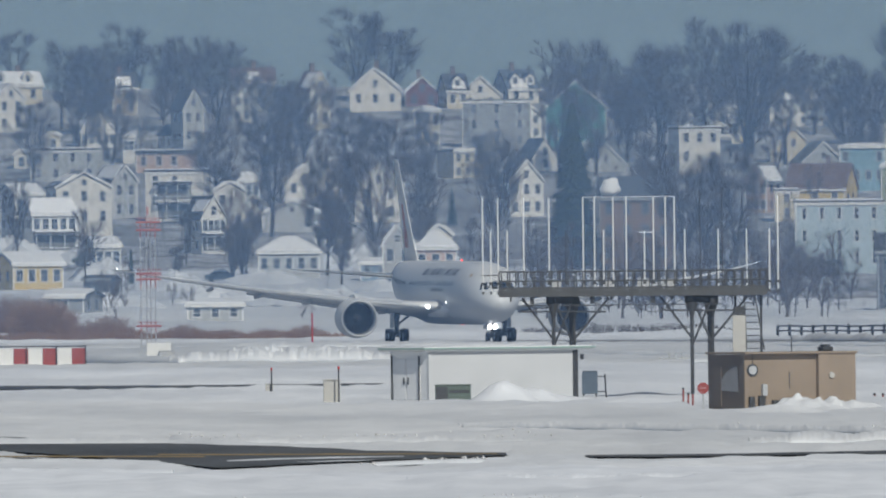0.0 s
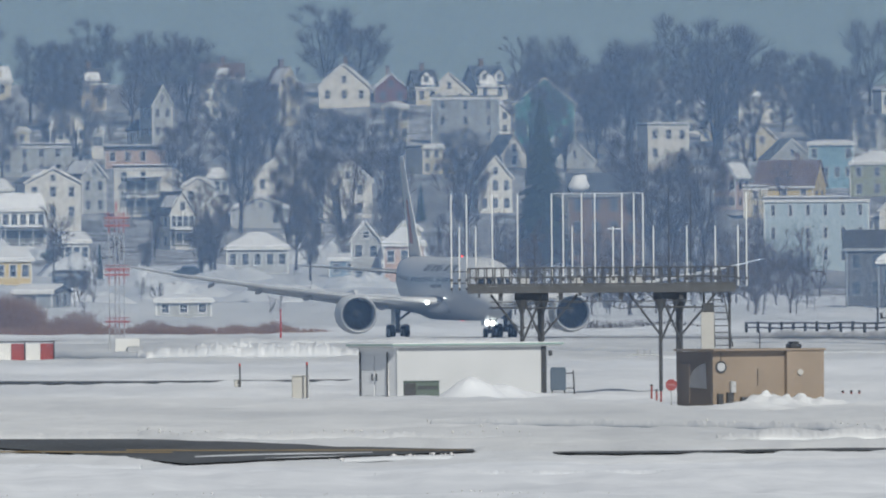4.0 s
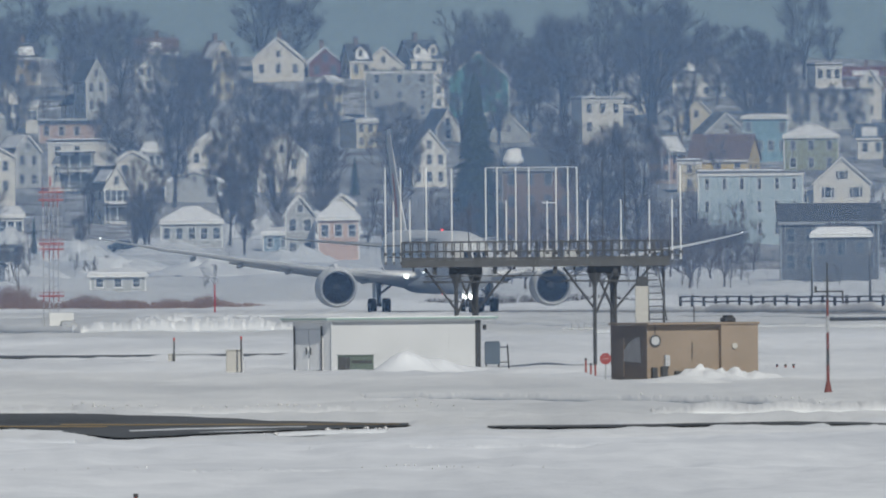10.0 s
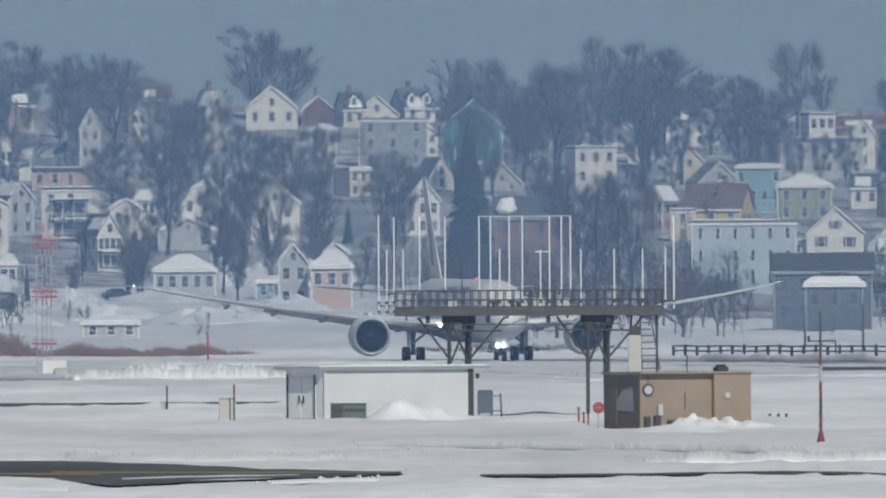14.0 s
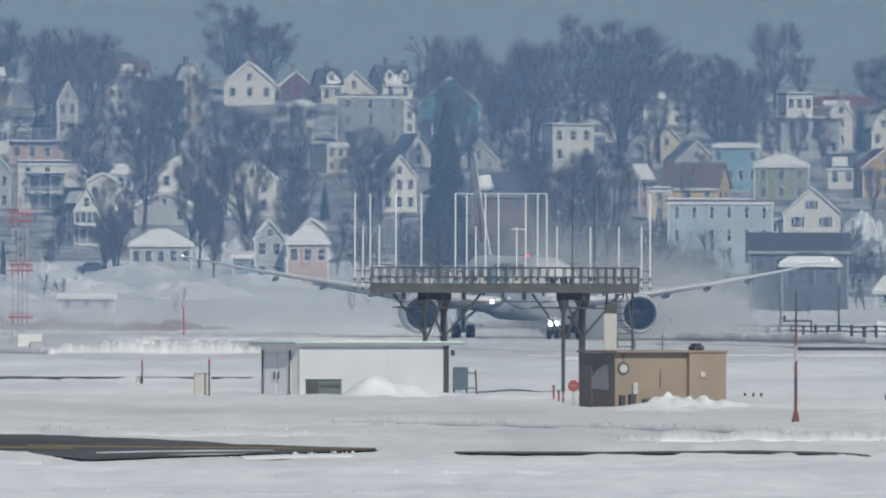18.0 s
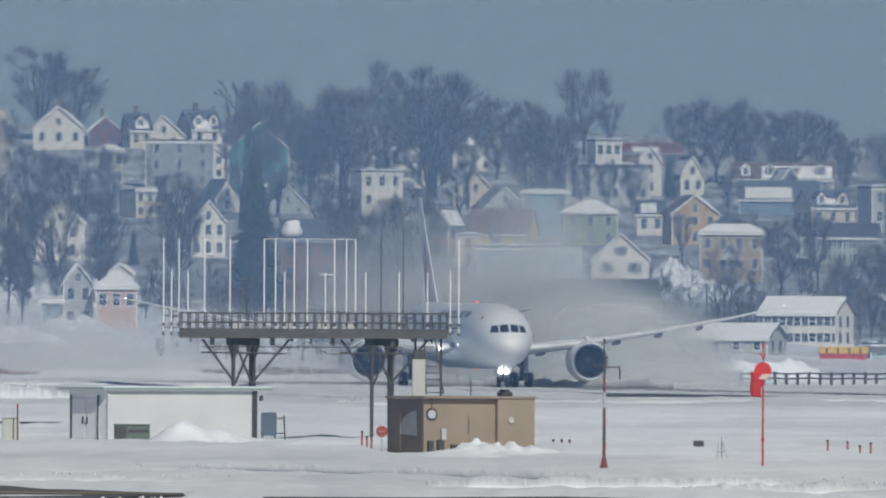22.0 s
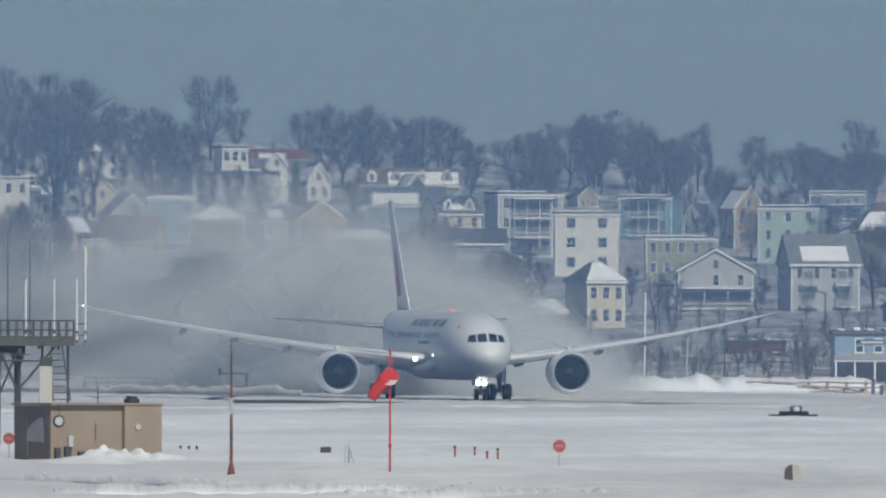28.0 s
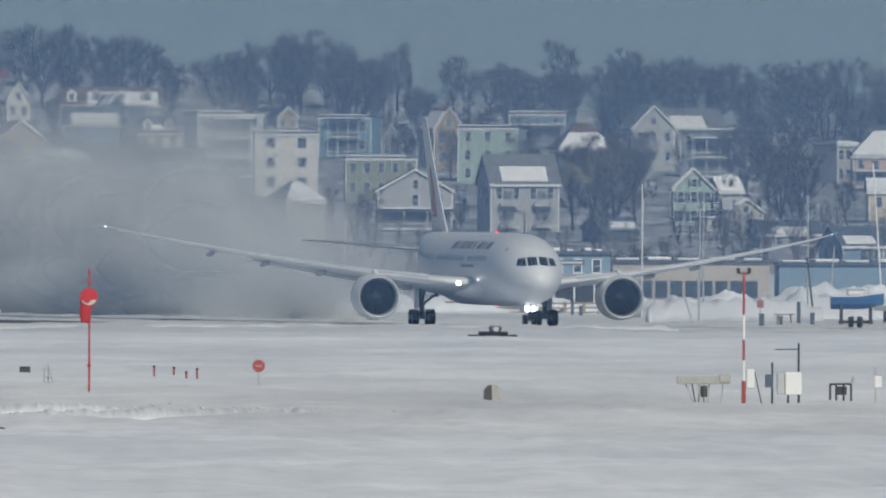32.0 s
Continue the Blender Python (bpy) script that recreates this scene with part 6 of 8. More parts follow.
def stems(rnd, leaders, count, depth, wide, limbs, twigs, low=0.16):
    """A bare tree ten metres high: leaders from a low fork, each set with limbs that rise and fan out."""
    foot, fork = Vector((0, 0, -0.5)), Vector((rnd.uniform(-0.2, 0.2), rnd.uniform(-0.2, 0.2), 10 * low))
    limbs.append((foot, fork, 0.24, 0.19))
    turn = rnd.uniform(0, 6.28)
    for k in range(leaders):
        a = turn + 6.283 * k / leaders + rnd.uniform(-0.4, 0.4)
        lean = wide * rnd.uniform(0.25, 0.5) if leaders > 1 else 0.2
        top = Vector((math.cos(a) * lean, math.sin(a) * lean, rnd.uniform(8.4, 9.4) if k else 9.5))
        mid = fork.lerp(top, 0.45) + Vector((math.cos(a), math.sin(a), 0)) * rnd.uniform(0.1, 0.4)
        limbs.append((fork, mid, 0.15, 0.10))
        limbs.append((mid, top, 0.10, 0.03))
        for i in range(count):
            f = (i + rnd.random()) / count
            p = fork.lerp(mid, f / 0.45) if f < 0.45 else mid.lerp(top, (f - 0.45) / 0.55)
            b = a + rnd.uniform(-1.9, 1.9)
            out = Vector((math.cos(b), math.sin(b), 0))
            reach = wide * (0.35 + 0.65 * math.sin(math.pi * (0.12 + 0.8 * f))) * rnd.uniform(0.3, 0.5)
            d = (out + Vector((0, 0, rnd.uniform(0.5, 1.2)))).normalized()
            grow(rnd, p, d, reach, 0.06 * (1.25 - f), depth, limbs, twigs, 0.5)


def tree_meshes():
    """Bare crowns of several habits, all ten metres high."""
    for leaders, count, wide, low, seed in ((3, 13, 3.6, 0.16, 3), (2, 17, 3.0, 0.2, 8), (4, 10, 4.2, 0.12, 14), (2, 16, 2.4, 0.24, 21), (3, 12, 4.4, 0.2, 33), (1, 34, 1.7, 0.12, 40)):
        rnd = random.Random(seed)
        limbs, twigs = [], []
        stems(rnd, leaders, count, 3, wide, limbs, twigs, low)
        hi = max(max(a.z, b.z) for a, b, _, _ in limbs + twigs)
        s = 10.0 / hi
        limbs = [(a * s, b * s, r0, r1) for a, b, r0, r1 in limbs]
        fine = []
        for a, b, r0, r1 in twigs:
            d = (b - a)
            for k in range(2):
                q = a.lerp(b, rnd.uniform(0.4, 1.0))
                e = (d.normalized() * 0.8 + Vector((rnd.uniform(-1, 1), rnd.uniform(-1, 1), rnd.uniform(-0.3, 0.9)))).normalized()
                fine.append((q * s, (q + e * rnd.uniform(0.35, 0.85)) * s, 0.009, 0.005))
        twigs = [(a * s, b * s, max(r0, 0.02), max(r1, 0.012)) for a, b, r0, r1 in twigs] + fine
        TREES.append((sections("trunk", limbs, 5, BARK), sections("crown", twigs, 2, TWIG)))


tree_meshes()


def bare_tree(x, y, h, kind, wide=1.0, turn=0.0):
    z = hill_height(x, y)
    t = thing("bare_tree", Matrix.LocRotScale((x, y, z - 0.1), Euler((0, 0, turn)), (h / 10 * wide, h / 10 * wide, h / 10)),
              "tall bare deciduous tree with fine grey twigs among the houses" if h > 9 else "small bare deciduous tree in snow", "tree", "bare trees")
    for name, me in zip(("trunk", "crown"), TREES[kind]):
        ob = new(name, me)
        ob.parent = t


bare_tree(18.6, 4470, 15.0, 0, 0.8, 1.1)
bare_tree(24.2, 4460, 15.5, 2, 0.8, 2.9)
bare_tree(-13.9, 4739, 15.9, 0, 1.21, 1.46)
bare_tree(-8.7, 4739, 12.9, 2, 1.28, 0.64)
bare_tree(48.2, 4484, 23.2, 0, 1.1, 2.46)
bare_tree(35.0, 4512, 19.4, 1, 1.0, 0.96)
bare_tree(23.5, 4716, 8.0, 4, 1.3, 0.41)
bare_tree(66.8, 4645, 11.2, 1, 1.0, 2.49)
bare_tree(-72.0, 4775, 11.1, 1, 0.99, 5.69)
bare_tree(-62.6, 4654, 14.7, 3, 0.9, 4.96)
bare_tree(-56.7, 4632, 15.3, 0, 0.9, 4.74)
bare_tree(-42.0, 4639, 16.1, 4, 1.1, 1.38)
bare_tree(-36.8, 4628, 15.3, 0, 1.2, 3.33)
bare_tree(-33.4, 4741, 7.5, 2, 1.71, 1.72)
bare_tree(-51.4, 4737, 8.8, 1, 1.36, 1.07)
bare_tree(-27.7, 4419, 17.7, 0, 1.0, 0.66)
bare_tree(-21.9, 4505, 14.4, 4, 1.0, 1.33)
bare_tree(-51.7, 4427, 16.0, 1, 0.9, 5.75)
bare_tree(-64.1, 4432, 13.3, 0, 0.8, 5.14)
bare_tree(-14.4, 4415, 12.4, 2, 1.0, 5.00)
bare_tree(-7.2, 4322, 13.8, 0, 1.1, 4.96)
bare_tree(-2.0, 4411, 12.4, 1, 0.9, 1.20)
bare_tree(7.7, 4407, 8.8, 2, 1, 1.92)
bare_tree(-33.2, 4211, 16.0, 0, 1.0, 3.89)
bare_tree(-24.9, 4100, 16.4, 1, 0.9, 4.54)
bare_tree(-14.8, 3797, 16.7, 3, 0.8, 5.30)
bare_tree(-16.7, 3799, 13.7, 1, 0.7, 5.46)
bare_tree(-13.2, 3672, 7.3, 0, 0.8, 0.54)
bare_tree(-9.7, 3916, 14.9, 2, 0.9, 3.76)
bare_tree(-3.5, 3969, 13.5, 1, 0.9, 4.16)
bare_tree(7.6, 3961, 15.1, 0, 0.9, 3.14)
bare_tree(31.8, 3695, 15.5, 4, 1.0, 1.10)
bare_tree(38.1, 3690, 16.2, 1, 0.9, 2.94)
bare_tree(35.0, 3755, 12.8, 0, 1.0, 0.55)
bare_tree(-25.7, 3620, 12.3, 3, 0.8, 5.79)
bare_tree(-46.2, 3638, 4.4, 0, 0.8, 5.37)
bare_tree(-34.7, 3814, 6.9, 1, 0.6, 3.40)
bare_tree(-23.4, 4448, 13.4, 1, 1.0, 1.86)
bare_tree(54.8, 4508, 17.1, 3, 0.9, 5.63)
bare_tree(60.7, 4606, 11.1, 0, 1.0, 3.55)
bare_tree(43.0, 4591, 11.9, 4, 1.0, 5.47)
bare_tree(29.2, 4594, 11.0, 2, 1.0, 5.26)
bare_tree(-56.9, 3770, 12.1, 3, 0.6, 3.15)
bare_tree(-57.6, 4513, 12.2, 1, 0.8, 2.57)
bare_tree(-77.1, 4684, 11.8, 0, 1.19, 3.71)
bare_tree(20.8, 3018, 2.4, 0, 1, 2.67)
bare_tree(76.4, 4696, 14.6, 4, 0.85, 1.00)
bare_tree(49.9, 4549, 20.4, 0, 1.0, 1.89)
bare_tree(35.4, 4546, 17.7, 1, 1.0, 5.04)
bare_tree(65.6, 4631, 12.0, 3, 1.0, 0.27)
bare_tree(60.5, 4670, 11.2, 1, 1.0, 0.29)
bare_tree(81.2, 4734, 7.6, 2, 0.9, 3.88)
bare_tree(91.8, 4696, 8.9, 2, 0.8, 1.74)
bare_tree(96.3, 4597, 14.2, 4, 1.0, 3.31)
bare_tree(100.0, 4597, 12.8, 3, 1.2, 2.92)
bare_tree(93.5, 4596, 11.9, 1, 1.1, 2.13)
bare_tree(109.4, 4609, 11.7, 4, 1.2, 6.18)
bare_tree(113.6, 4610, 10.6, 0, 1.2, 1.21)
bare_tree(105.7, 4608, 10.1, 3, 1.0, 2.56)
bare_tree(117.2, 4590, 8.2, 1, 1.0, 1.26)
bare_tree(91.0, 3913, 11.0, 0, 0.9, 3.92)
bare_tree(72.6, 4490, 9.4, 1, 0.9, 1.71)
bare_tree(76.4, 4476, 8.9, 3, 0.8, 2.21)
bare_tree(80.7, 4493, 8.1, 0, 0.8, 4.63)
bare_tree(83.5, 4224, 7.6, 1, 0.7, 1.99)
bare_tree(96.0, 4497, 6.7, 0, 0.8, 3.46)
bare_tree(143.3, 4249, 7.7, 1, 0.9, 5.61)
bare_tree(151.6, 4279, 7.7, 0, 0.9, 0.63)
bare_tree(161.7, 4250, 7.7, 2, 0.9, 0.38)
bare_tree(121.6, 3896, 5.4, 1, 0.8, 1.42)
bare_tree(124.3, 3837, 5.3, 0, 0.8, 4.74)
bare_tree(160.9, 4195, 5.8, 3, 0.7, 3.82)
bare_tree(137.5, 3843, 4.6, 0, 0.8, 1.47)
bare_tree(97.6, 3972, 11.1, 1, 0.7, 2.05)
bare_tree(97.4, 3793, 6.8, 4, 1.1, 1.10)
bare_tree(103.5, 3796, 7.6, 2, 0.8, 2.85)
bare_tree(85.7, 3850, 4.6, 1, 0.7, 0.27)
bare_tree(99.9, 3733, 9.0, 3, 0.6, 4.32)
bare_tree(128.1, 4672, 6.1, 0, 1.2, 5.55)
bare_tree(133.8, 4612, 10.6, 4, 1.2, 5.92)
bare_tree(138.5, 4612, 12.5, 0, 1.3, 4.56)
bare_tree(142.8, 4602, 11.5, 2, 1.2, 5.95)
bare_tree(129.2, 4612, 9.2, 1, 1.2, 0.11)
bare_tree(148.9, 4592, 7.8, 3, 1.0, 1.79)
bare_tree(155.3, 4592, 8.3, 5, 0.8, 5.99)
bare_tree(152.0, 4602, 6.4, 0, 1.1, 4.81)
bare_tree(168.8, 4583, 7.6, 4, 1.2, 2.54)
bare_tree(173.4, 4583, 7.6, 0, 1.3, 5.85)
bare_tree(165.1, 4582, 6.4, 1, 1.1, 3.85)
bare_tree(178.9, 4583, 6.9, 2, 1.2, 5.07)
bare_tree(112.1, 4119, 6.6, 0, 1.2, 1.82)
bare_tree(110.6, 3946, 5.5, 1, 1.0, 1.19)
bare_tree(105.8, 4003, 6.4, 2, 0.9, 2.75)
bare_tree(174.0, 4515, 9.4, 4, 1.2, 0.85)
bare_tree(169.7, 4495, 10.7, 0, 1.2, 2.37)
bare_tree(178.5, 4516, 9.4, 1, 1.1, 5.96)
bare_tree(186.3, 4497, 13.0, 0, 1.2, 2.05)
bare_tree(189.9, 4497, 12.5, 2, 1.1, 0.06)
bare_tree(182.8, 4467, 12.4, 3, 1.2, 0.28)
bare_tree(198.4, 4538, 9.5, 4, 1.2, 1.05)
bare_tree(203.8, 4538, 9.9, 0, 1.2, 4.86)
bare_tree(200.2, 4518, 9.9, 1, 1.1, 2.25)
bare_tree(205.2, 4471, 10.7, 3, 1.1, 1.80)
bare_tree(212.9, 4519, 11.2, 0, 1.2, 0.60)
bare_tree(215.6, 4519, 10.3, 2, 1.2, 6.09)
bare_tree(155.8, 3851, 13.0, 0, 1.2, 2.63)
bare_tree(156.4, 3791, 12.1, 4, 1.1, 1.29)
bare_tree(153.1, 3850, 11.5, 1, 1.0, 0.37)
bare_tree(187.9, 4092, 12.2, 3, 1.1, 0.34)
bare_tree(191.3, 4094, 13.8, 1, 1.1, 1.05)
bare_tree(193.1, 4261, 8.5, 0, 1.0, 4.20)
bare_tree(173.8, 4143, 10.7, 2, 0.9, 0.93)
bare_tree(161.7, 3854, 9.2, 1, 0.8, 0.25)
bare_tree(208.9, 4379, 12.1, 4, 1.3, 3.04)
bare_tree(210.5, 4315, 13.3, 0, 1.3, 1.54)
bare_tree(218.2, 4379, 11.1, 2, 1.2, 6.19)
bare_tree(223.8, 4380, 11.6, 1, 1.2, 0.76)
bare_tree(179.3, 3807, 13.7, 0, 1.0, 3.28)
bare_tree(179.0, 3742, 12.7, 3, 1.1, 4.80)
bare_tree(194.6, 3938, 5.8, 1, 1.0, 2.54)
bare_tree(224.4, 4285, 12.7, 0, 1.2, 6.12)
bare_tree(231.7, 4285, 12.7, 4, 1.2, 2.96)
bare_tree(-79.4, 4455, 11.0, 0, 1.06, 4.31)
bare_tree(30.7, 4573, 12.1, 0, 0.94, 4.61)
bare_tree(-56.1, 4726, 9.4, 0, 0.97, 2.51)
bare_tree(43.7, 4720, 14.6, 0, 0.78, 0.10)
bare_tree(-82.0, 4493, 9.7, 0, 1.07, 1.14)
bare_tree(-46.6, 4678, 9.8, 1, 1.01, 4.02)
bare_tree(38.0, 4572, 9.5, 4, 0.92, 6.05)
bare_tree(-81.2, 4708, 8.5, 2, 1.05, 2.58)
bare_tree(-52.5, 4727, 14.2, 0, 0.99, 1.35)
bare_tree(-58.6, 4628, 14.9, 0, 0.80, 2.66)
bare_tree(20.5, 4630, 10.8, 3, 1.10, 4.89)
bare_tree(28.6, 4624, 12.3, 0, 1.12, 0.48)
bare_tree(23.4, 4672, 13.5, 4, 0.92, 0.72)
bare_tree(-57.7, 4631, 8.2, 0, 1.14, 1.83)
bare_tree(-42.7, 4697, 11.6, 4, 0.87, 5.54)
bare_tree(29.4, 4498, 12.8, 1, 0.87, 3.33)
bare_tree(-76.5, 4443, 9.7, 0, 0.78, 5.97)
bare_tree(31.5, 4589, 10.8, 2, 0.82, 3.01)
bare_tree(30.2, 4241, 8.5, 3, 0.95, 5.59)
bare_tree(32.0, 4289, 10.7, 3, 0.92, 5.48)
bare_tree(-78.6, 4371, 7.3, 0, 1.04, 0.13)
bare_tree(-75.6, 4295, 9.5, 4, 1.05, 1.77)
bare_tree(106.7, 4592, 7.9, 4, 0.91, 0.09)
bare_tree(101.3, 4607, 12.7, 0, 0.87, 0.19)
bare_tree(108.4, 4630, 10.7, 0, 0.90, 3.64)
bare_tree(64.2, 4632, 7.0, 0, 0.99, 0.19)
bare_tree(66.4, 4422, 12.4, 3, 0.90, 5.39)
bare_tree(64.9, 4513, 11.3, 2, 0.92, 1.60)
bare_tree(68.0, 4572, 11.7, 4, 0.88, 2.33)
bare_tree(69.9, 4569, 12.5, 4, 1.03, 4.58)
bare_tree(49.3, 4628, 11.1, 2, 0.85, 2.83)
bare_tree(190.3, 4527, 10.6, 0, 1.05, 5.72)
bare_tree(155.6, 4513, 7.7, 0, 0.98, 0.08)
bare_tree(136.8, 4584, 11.4, 0, 0.91, 4.72)
bare_tree(115.8, 4544, 8.1, 1, 0.75, 5.40)
bare_tree(136.0, 4592, 11.9, 0, 0.82, 1.94)
bare_tree(130.2, 4601, 5.5, 2, 1.08, 3.63)
bare_tree(186.8, 4531, 5.5, 2, 1.08, 2.98)
bare_tree(149.6, 4560, 9.9, 0, 0.85, 5.82)
bare_tree(233.8, 4510, 8.8, 3, 0.90, 3.59)
bare_tree(108.9, 4613, 6.3, 1, 0.80, 1.53)
bare_tree(217.6, 4538, 11.2, 2, 1.06, 0.67)
bare_tree(207.0, 4520, 11.0, 0, 0.92, 6.07)
bare_tree(134.8, 4556, 7.5, 1, 0.89, 5.73)
bare_tree(181.8, 4579, 7.2, 1, 1.07, 3.89)
bare_tree(204.6, 4549, 10.0, 0, 1.14, 3.31)
bare_tree(162.9, 4589, 9.2, 0, 0.85, 4.04)
bare_tree(124.7, 4501, 9.5, 0, 0.95, 5.20)
bare_tree(123.4, 4530, 11.6, 4, 1.11, 2.57)
bare_tree(129.8, 4573, 5.4, 3, 0.87, 2.81)
bare_tree(240.7, 4511, 11.8, 3, 1.13, 4.27)
bare_tree(150.7, 4585, 8.3, 1, 0.80, 5.10)
bare_tree(180.5, 4595, 11.6, 0, 0.89, 0.55)
bare_tree(142.5, 4524, 11.1, 2, 0.78, 4.93)
bare_tree(154.6, 4547, 5.2, 2, 0.90, 4.37)
bare_tree(144.8, 4559, 10.4, 4, 1.04, 5.93)
bare_tree(154.1, 4596, 11.0, 3, 0.97, 1.55)
bare_tree(198.3, 4560, 10.7, 4, 1.02, 2.21)
bare_tree(144.4, 4576, 11.6, 3, 0.89, 5.23)
bare_tree(224.1, 4532, 11.8, 2, 0.96, 3.28)
bare_tree(127.9, 4518, 11.6, 3, 0.86, 0.49)
bare_tree(198.5, 4566, 9.3, 4, 0.96, 5.81)
bare_tree(147.5, 4551, 11.1, 2, 1.04, 0.17)
bare_tree(128.4, 4565, 9.6, 1, 1.05, 1.12)
bare_tree(201.9, 4497, 11.9, 1, 0.77, 0.83)
bare_tree(151.0, 4596, 6.4, 0, 0.92, 2.18)
bare_tree(195.9, 4531, 10.0, 2, 0.75, 2.51)
bare_tree(144.8, 4568, 5.8, 0, 0.97, 5.98)
bare_tree(182.5, 4580, 7.1, 4, 0.89, 3.60)
bare_tree(235.3, 4516, 7.9, 0, 0.98, 3.34)
bare_tree(171.8, 4598, 7.7, 3, 1.13, 6.00)
bare_tree(190.3, 4574, 11.3, 0, 0.90, 2.02)
bare_tree(229.2, 4507, 11.1, 4, 0.90, 2.68)
bare_tree(138.0, 4583, 11.8, 3, 0.90, 5.30)
bare_tree(188.5, 3964, 7.9, 2, 0.76, 0.90)
bare_tree(153.8, 4486, 8.0, 1, 1.04, 2.57)
bare_tree(160.8, 4369, 8.8, 0, 0.83, 3.94)
bare_tree(236.1, 4479, 7.4, 4, 0.92, 2.22)


def conifer_mesh():
    rnd = random.Random(5)
    verts, faces = [], []
    for i in range(1000):
        f = rnd.random() ** 0.8
        z = 0.6 + 9.3 * f
        a = rnd.uniform(0, 6.283)
        reach = 2.1 * (1 - f) ** 0.8 * rnd.uniform(0.6, 1.1) + 0.12
        c, s = math.cos(a), math.sin(a)
        tip = Vector((c * reach, s * reach, z - 0.28 * reach))
        root = Vector((0, 0, z + 0.1))
        side = Vector((-s, c, 0)) * (0.16 + 0.22 * reach)
        mid = root.lerp(tip, 0.6) + Vector((0, 0, -0.05))
        b = len(verts)
        verts += [root, mid + side, tip, mid - side, mid + Vector((0, 0, 0.16))]
        faces += [(b, b + 1, b + 4), (b + 1, b + 2, b + 4), (b + 2, b + 3, b + 4), (b + 3, b, b + 4)]
    me = bpy.data.meshes.new("crown")
    me.from_pydata([tuple(v) for v in verts], [], faces)
    me.materials.append(NEEDLE)
    return me


CONIFER = conifer_mesh()
CONIFER_TRUNK = sections("trunk", [(Vector((0, 0, -0.5)), Vector((0, 0, 9.6)), 0.2, 0.02)], 7, BARK)


def conifer(x, y, h, wide=1.0):
    t = thing("conifer", Matrix.LocRotScale((x, y, hill_height(x, y) - 0.1), Euler((0, 0, x)), (h / 10 * wide, h / 10 * wide, h / 10)), "dark green conifer among the houses", "tree", "conifers")
    for name, me in (("trunk", CONIFER_TRUNK), ("crown", CONIFER)):
        new(name, me).parent = t


conifer(17.2, 3721, 22.0, 1.0)
conifer(1.4, 4196, 5.9, 0.8)
conifer(36.5, 3754, 4.9, 0.9)
conifer(-40.9, 3695, 3.6, 0.5)
conifer(13.1, 3957, 1.6, 1.2)
conifer(87.7, 4556, 6.8, 0.8)
conifer(87.8, 4539, 7.3, 0.8)
conifer(183.3, 4467, 8.9, 1.2)
conifer(20.0, 4576, 8.2, 1.2)


conifer(-39.9, 3615, 4.6, 0.55)
conifer(-47.0, 3690, 3.2, 0.9)
conifer(-57.3, 4101, 4.0, 0.6)
conifer(-43.9, 3687, 2.4, 1.0)
for x, y, h, kind in ((-25.1, 3615, 9.5, 3), (-15.2, 3699, 11.5, 1), (-12.8, 3561, 10.0, 5), (-27.0, 3640, 7.5, 0), (-8.2, 3650, 7.0, 2), (-33.5, 3540, 5.5, 1)):
    bare_tree(x, y, h, kind, 0.8, x)
for x, y, rx, h, sd in ((-43.6, 3640, 4.6, 2.6, 41), (-50.6, 3850, 4.0, 1.6, 42), (-11.0, 3760, 6.2, 3.0, 43), (-22.7, 3600, 6.0, 1.5, 44), (-32.7, 3500, 5.2, 2.0, 45),
                        (-60.0, 3950, 5.0, 2.2, 46), (78.4, 4010, 4.4, 3.0, 52), (80.6, 3860, 4.0, 2.2, 53), (-3.0, 3800, 5.4, 2.6, 47), (-26.0, 3300, 7.0, 1.6, 48), (-38.0, 3230, 6.0, 1.5, 49), (-14.0, 3250, 8.0, 1.7, 50), (-6.0, 3420, 5.0, 1.6, 51)):
    drift("snow_heap", pose(x, y, hill_height(x, y) - 0.1), rx, 12, h, sd, label="rounded heap of shovelled snow between the gardens", rough=0.6, dome=True)


def scrub(x, y, w, h, n, seed, mat=SCRUB, label="tangle of bare brown shoreline scrub"):
    rnd = random.Random(seed)
    segs = []
    for i in range(n):
        px, py = rnd.uniform(-w / 2, w / 2), rnd.uniform(-6, 6)
        env = max(0.25, 1 - (2 * px / w) ** 4) * (0.7 + 0.5 * noise.noise((px / 3, seed, 0)))
        hh = h * env * rnd.uniform(0.5, 1.1)
        p = Vector((px, py, -0.3))
        lean = Vector((rnd.uniform(-0.5, 0.5), 0, 1)).normalized()
        q = p + lean * hh
        segs.append((p, q, 0.035, 0.015))
        for k in range(5):
            s = p.lerp(q, rnd.uniform(0.25, 0.9))
            segs.append((s, s + Vector((rnd.uniform(-0.6, 0.6), rnd.uniform(-0.3, 0.3), rnd.uniform(0.1, 0.6))) * hh * 0.4, 0.022, 0.012))
    ob = new("scrub", sections("scrub", segs, 3, mat))
    ob.location = (x, y, hill_height(x, y))
    tagged(ob, label, "scrub", kind="stuff")


scrub(-45.5, 2855, 8.0, 4.3, 900, 1)
scrub(-39.2, 2776, 6.7, 5.6, 1100, 2)
scrub(-33.3, 2751, 6.6, 3.3, 500, 3)
scrub(-24.7, 2742, 9.3, 1.6, 300, 4)
scrub(-26.7, 2742, 43.9, 1.7, 4200, 5)
scrub(18.5, 2798, 24.1, 1.4, 500, 6, TWIG, "grey bare shoreline scrub")
scrub(47.6, 3623, 7.2, 4.3, 260, 7, TWIG, "grey bare shoreline scrub")
scrub(70.8, 3652, 2.9, 2.9, 120, 8, TWIG, "grey bare shoreline scrub")


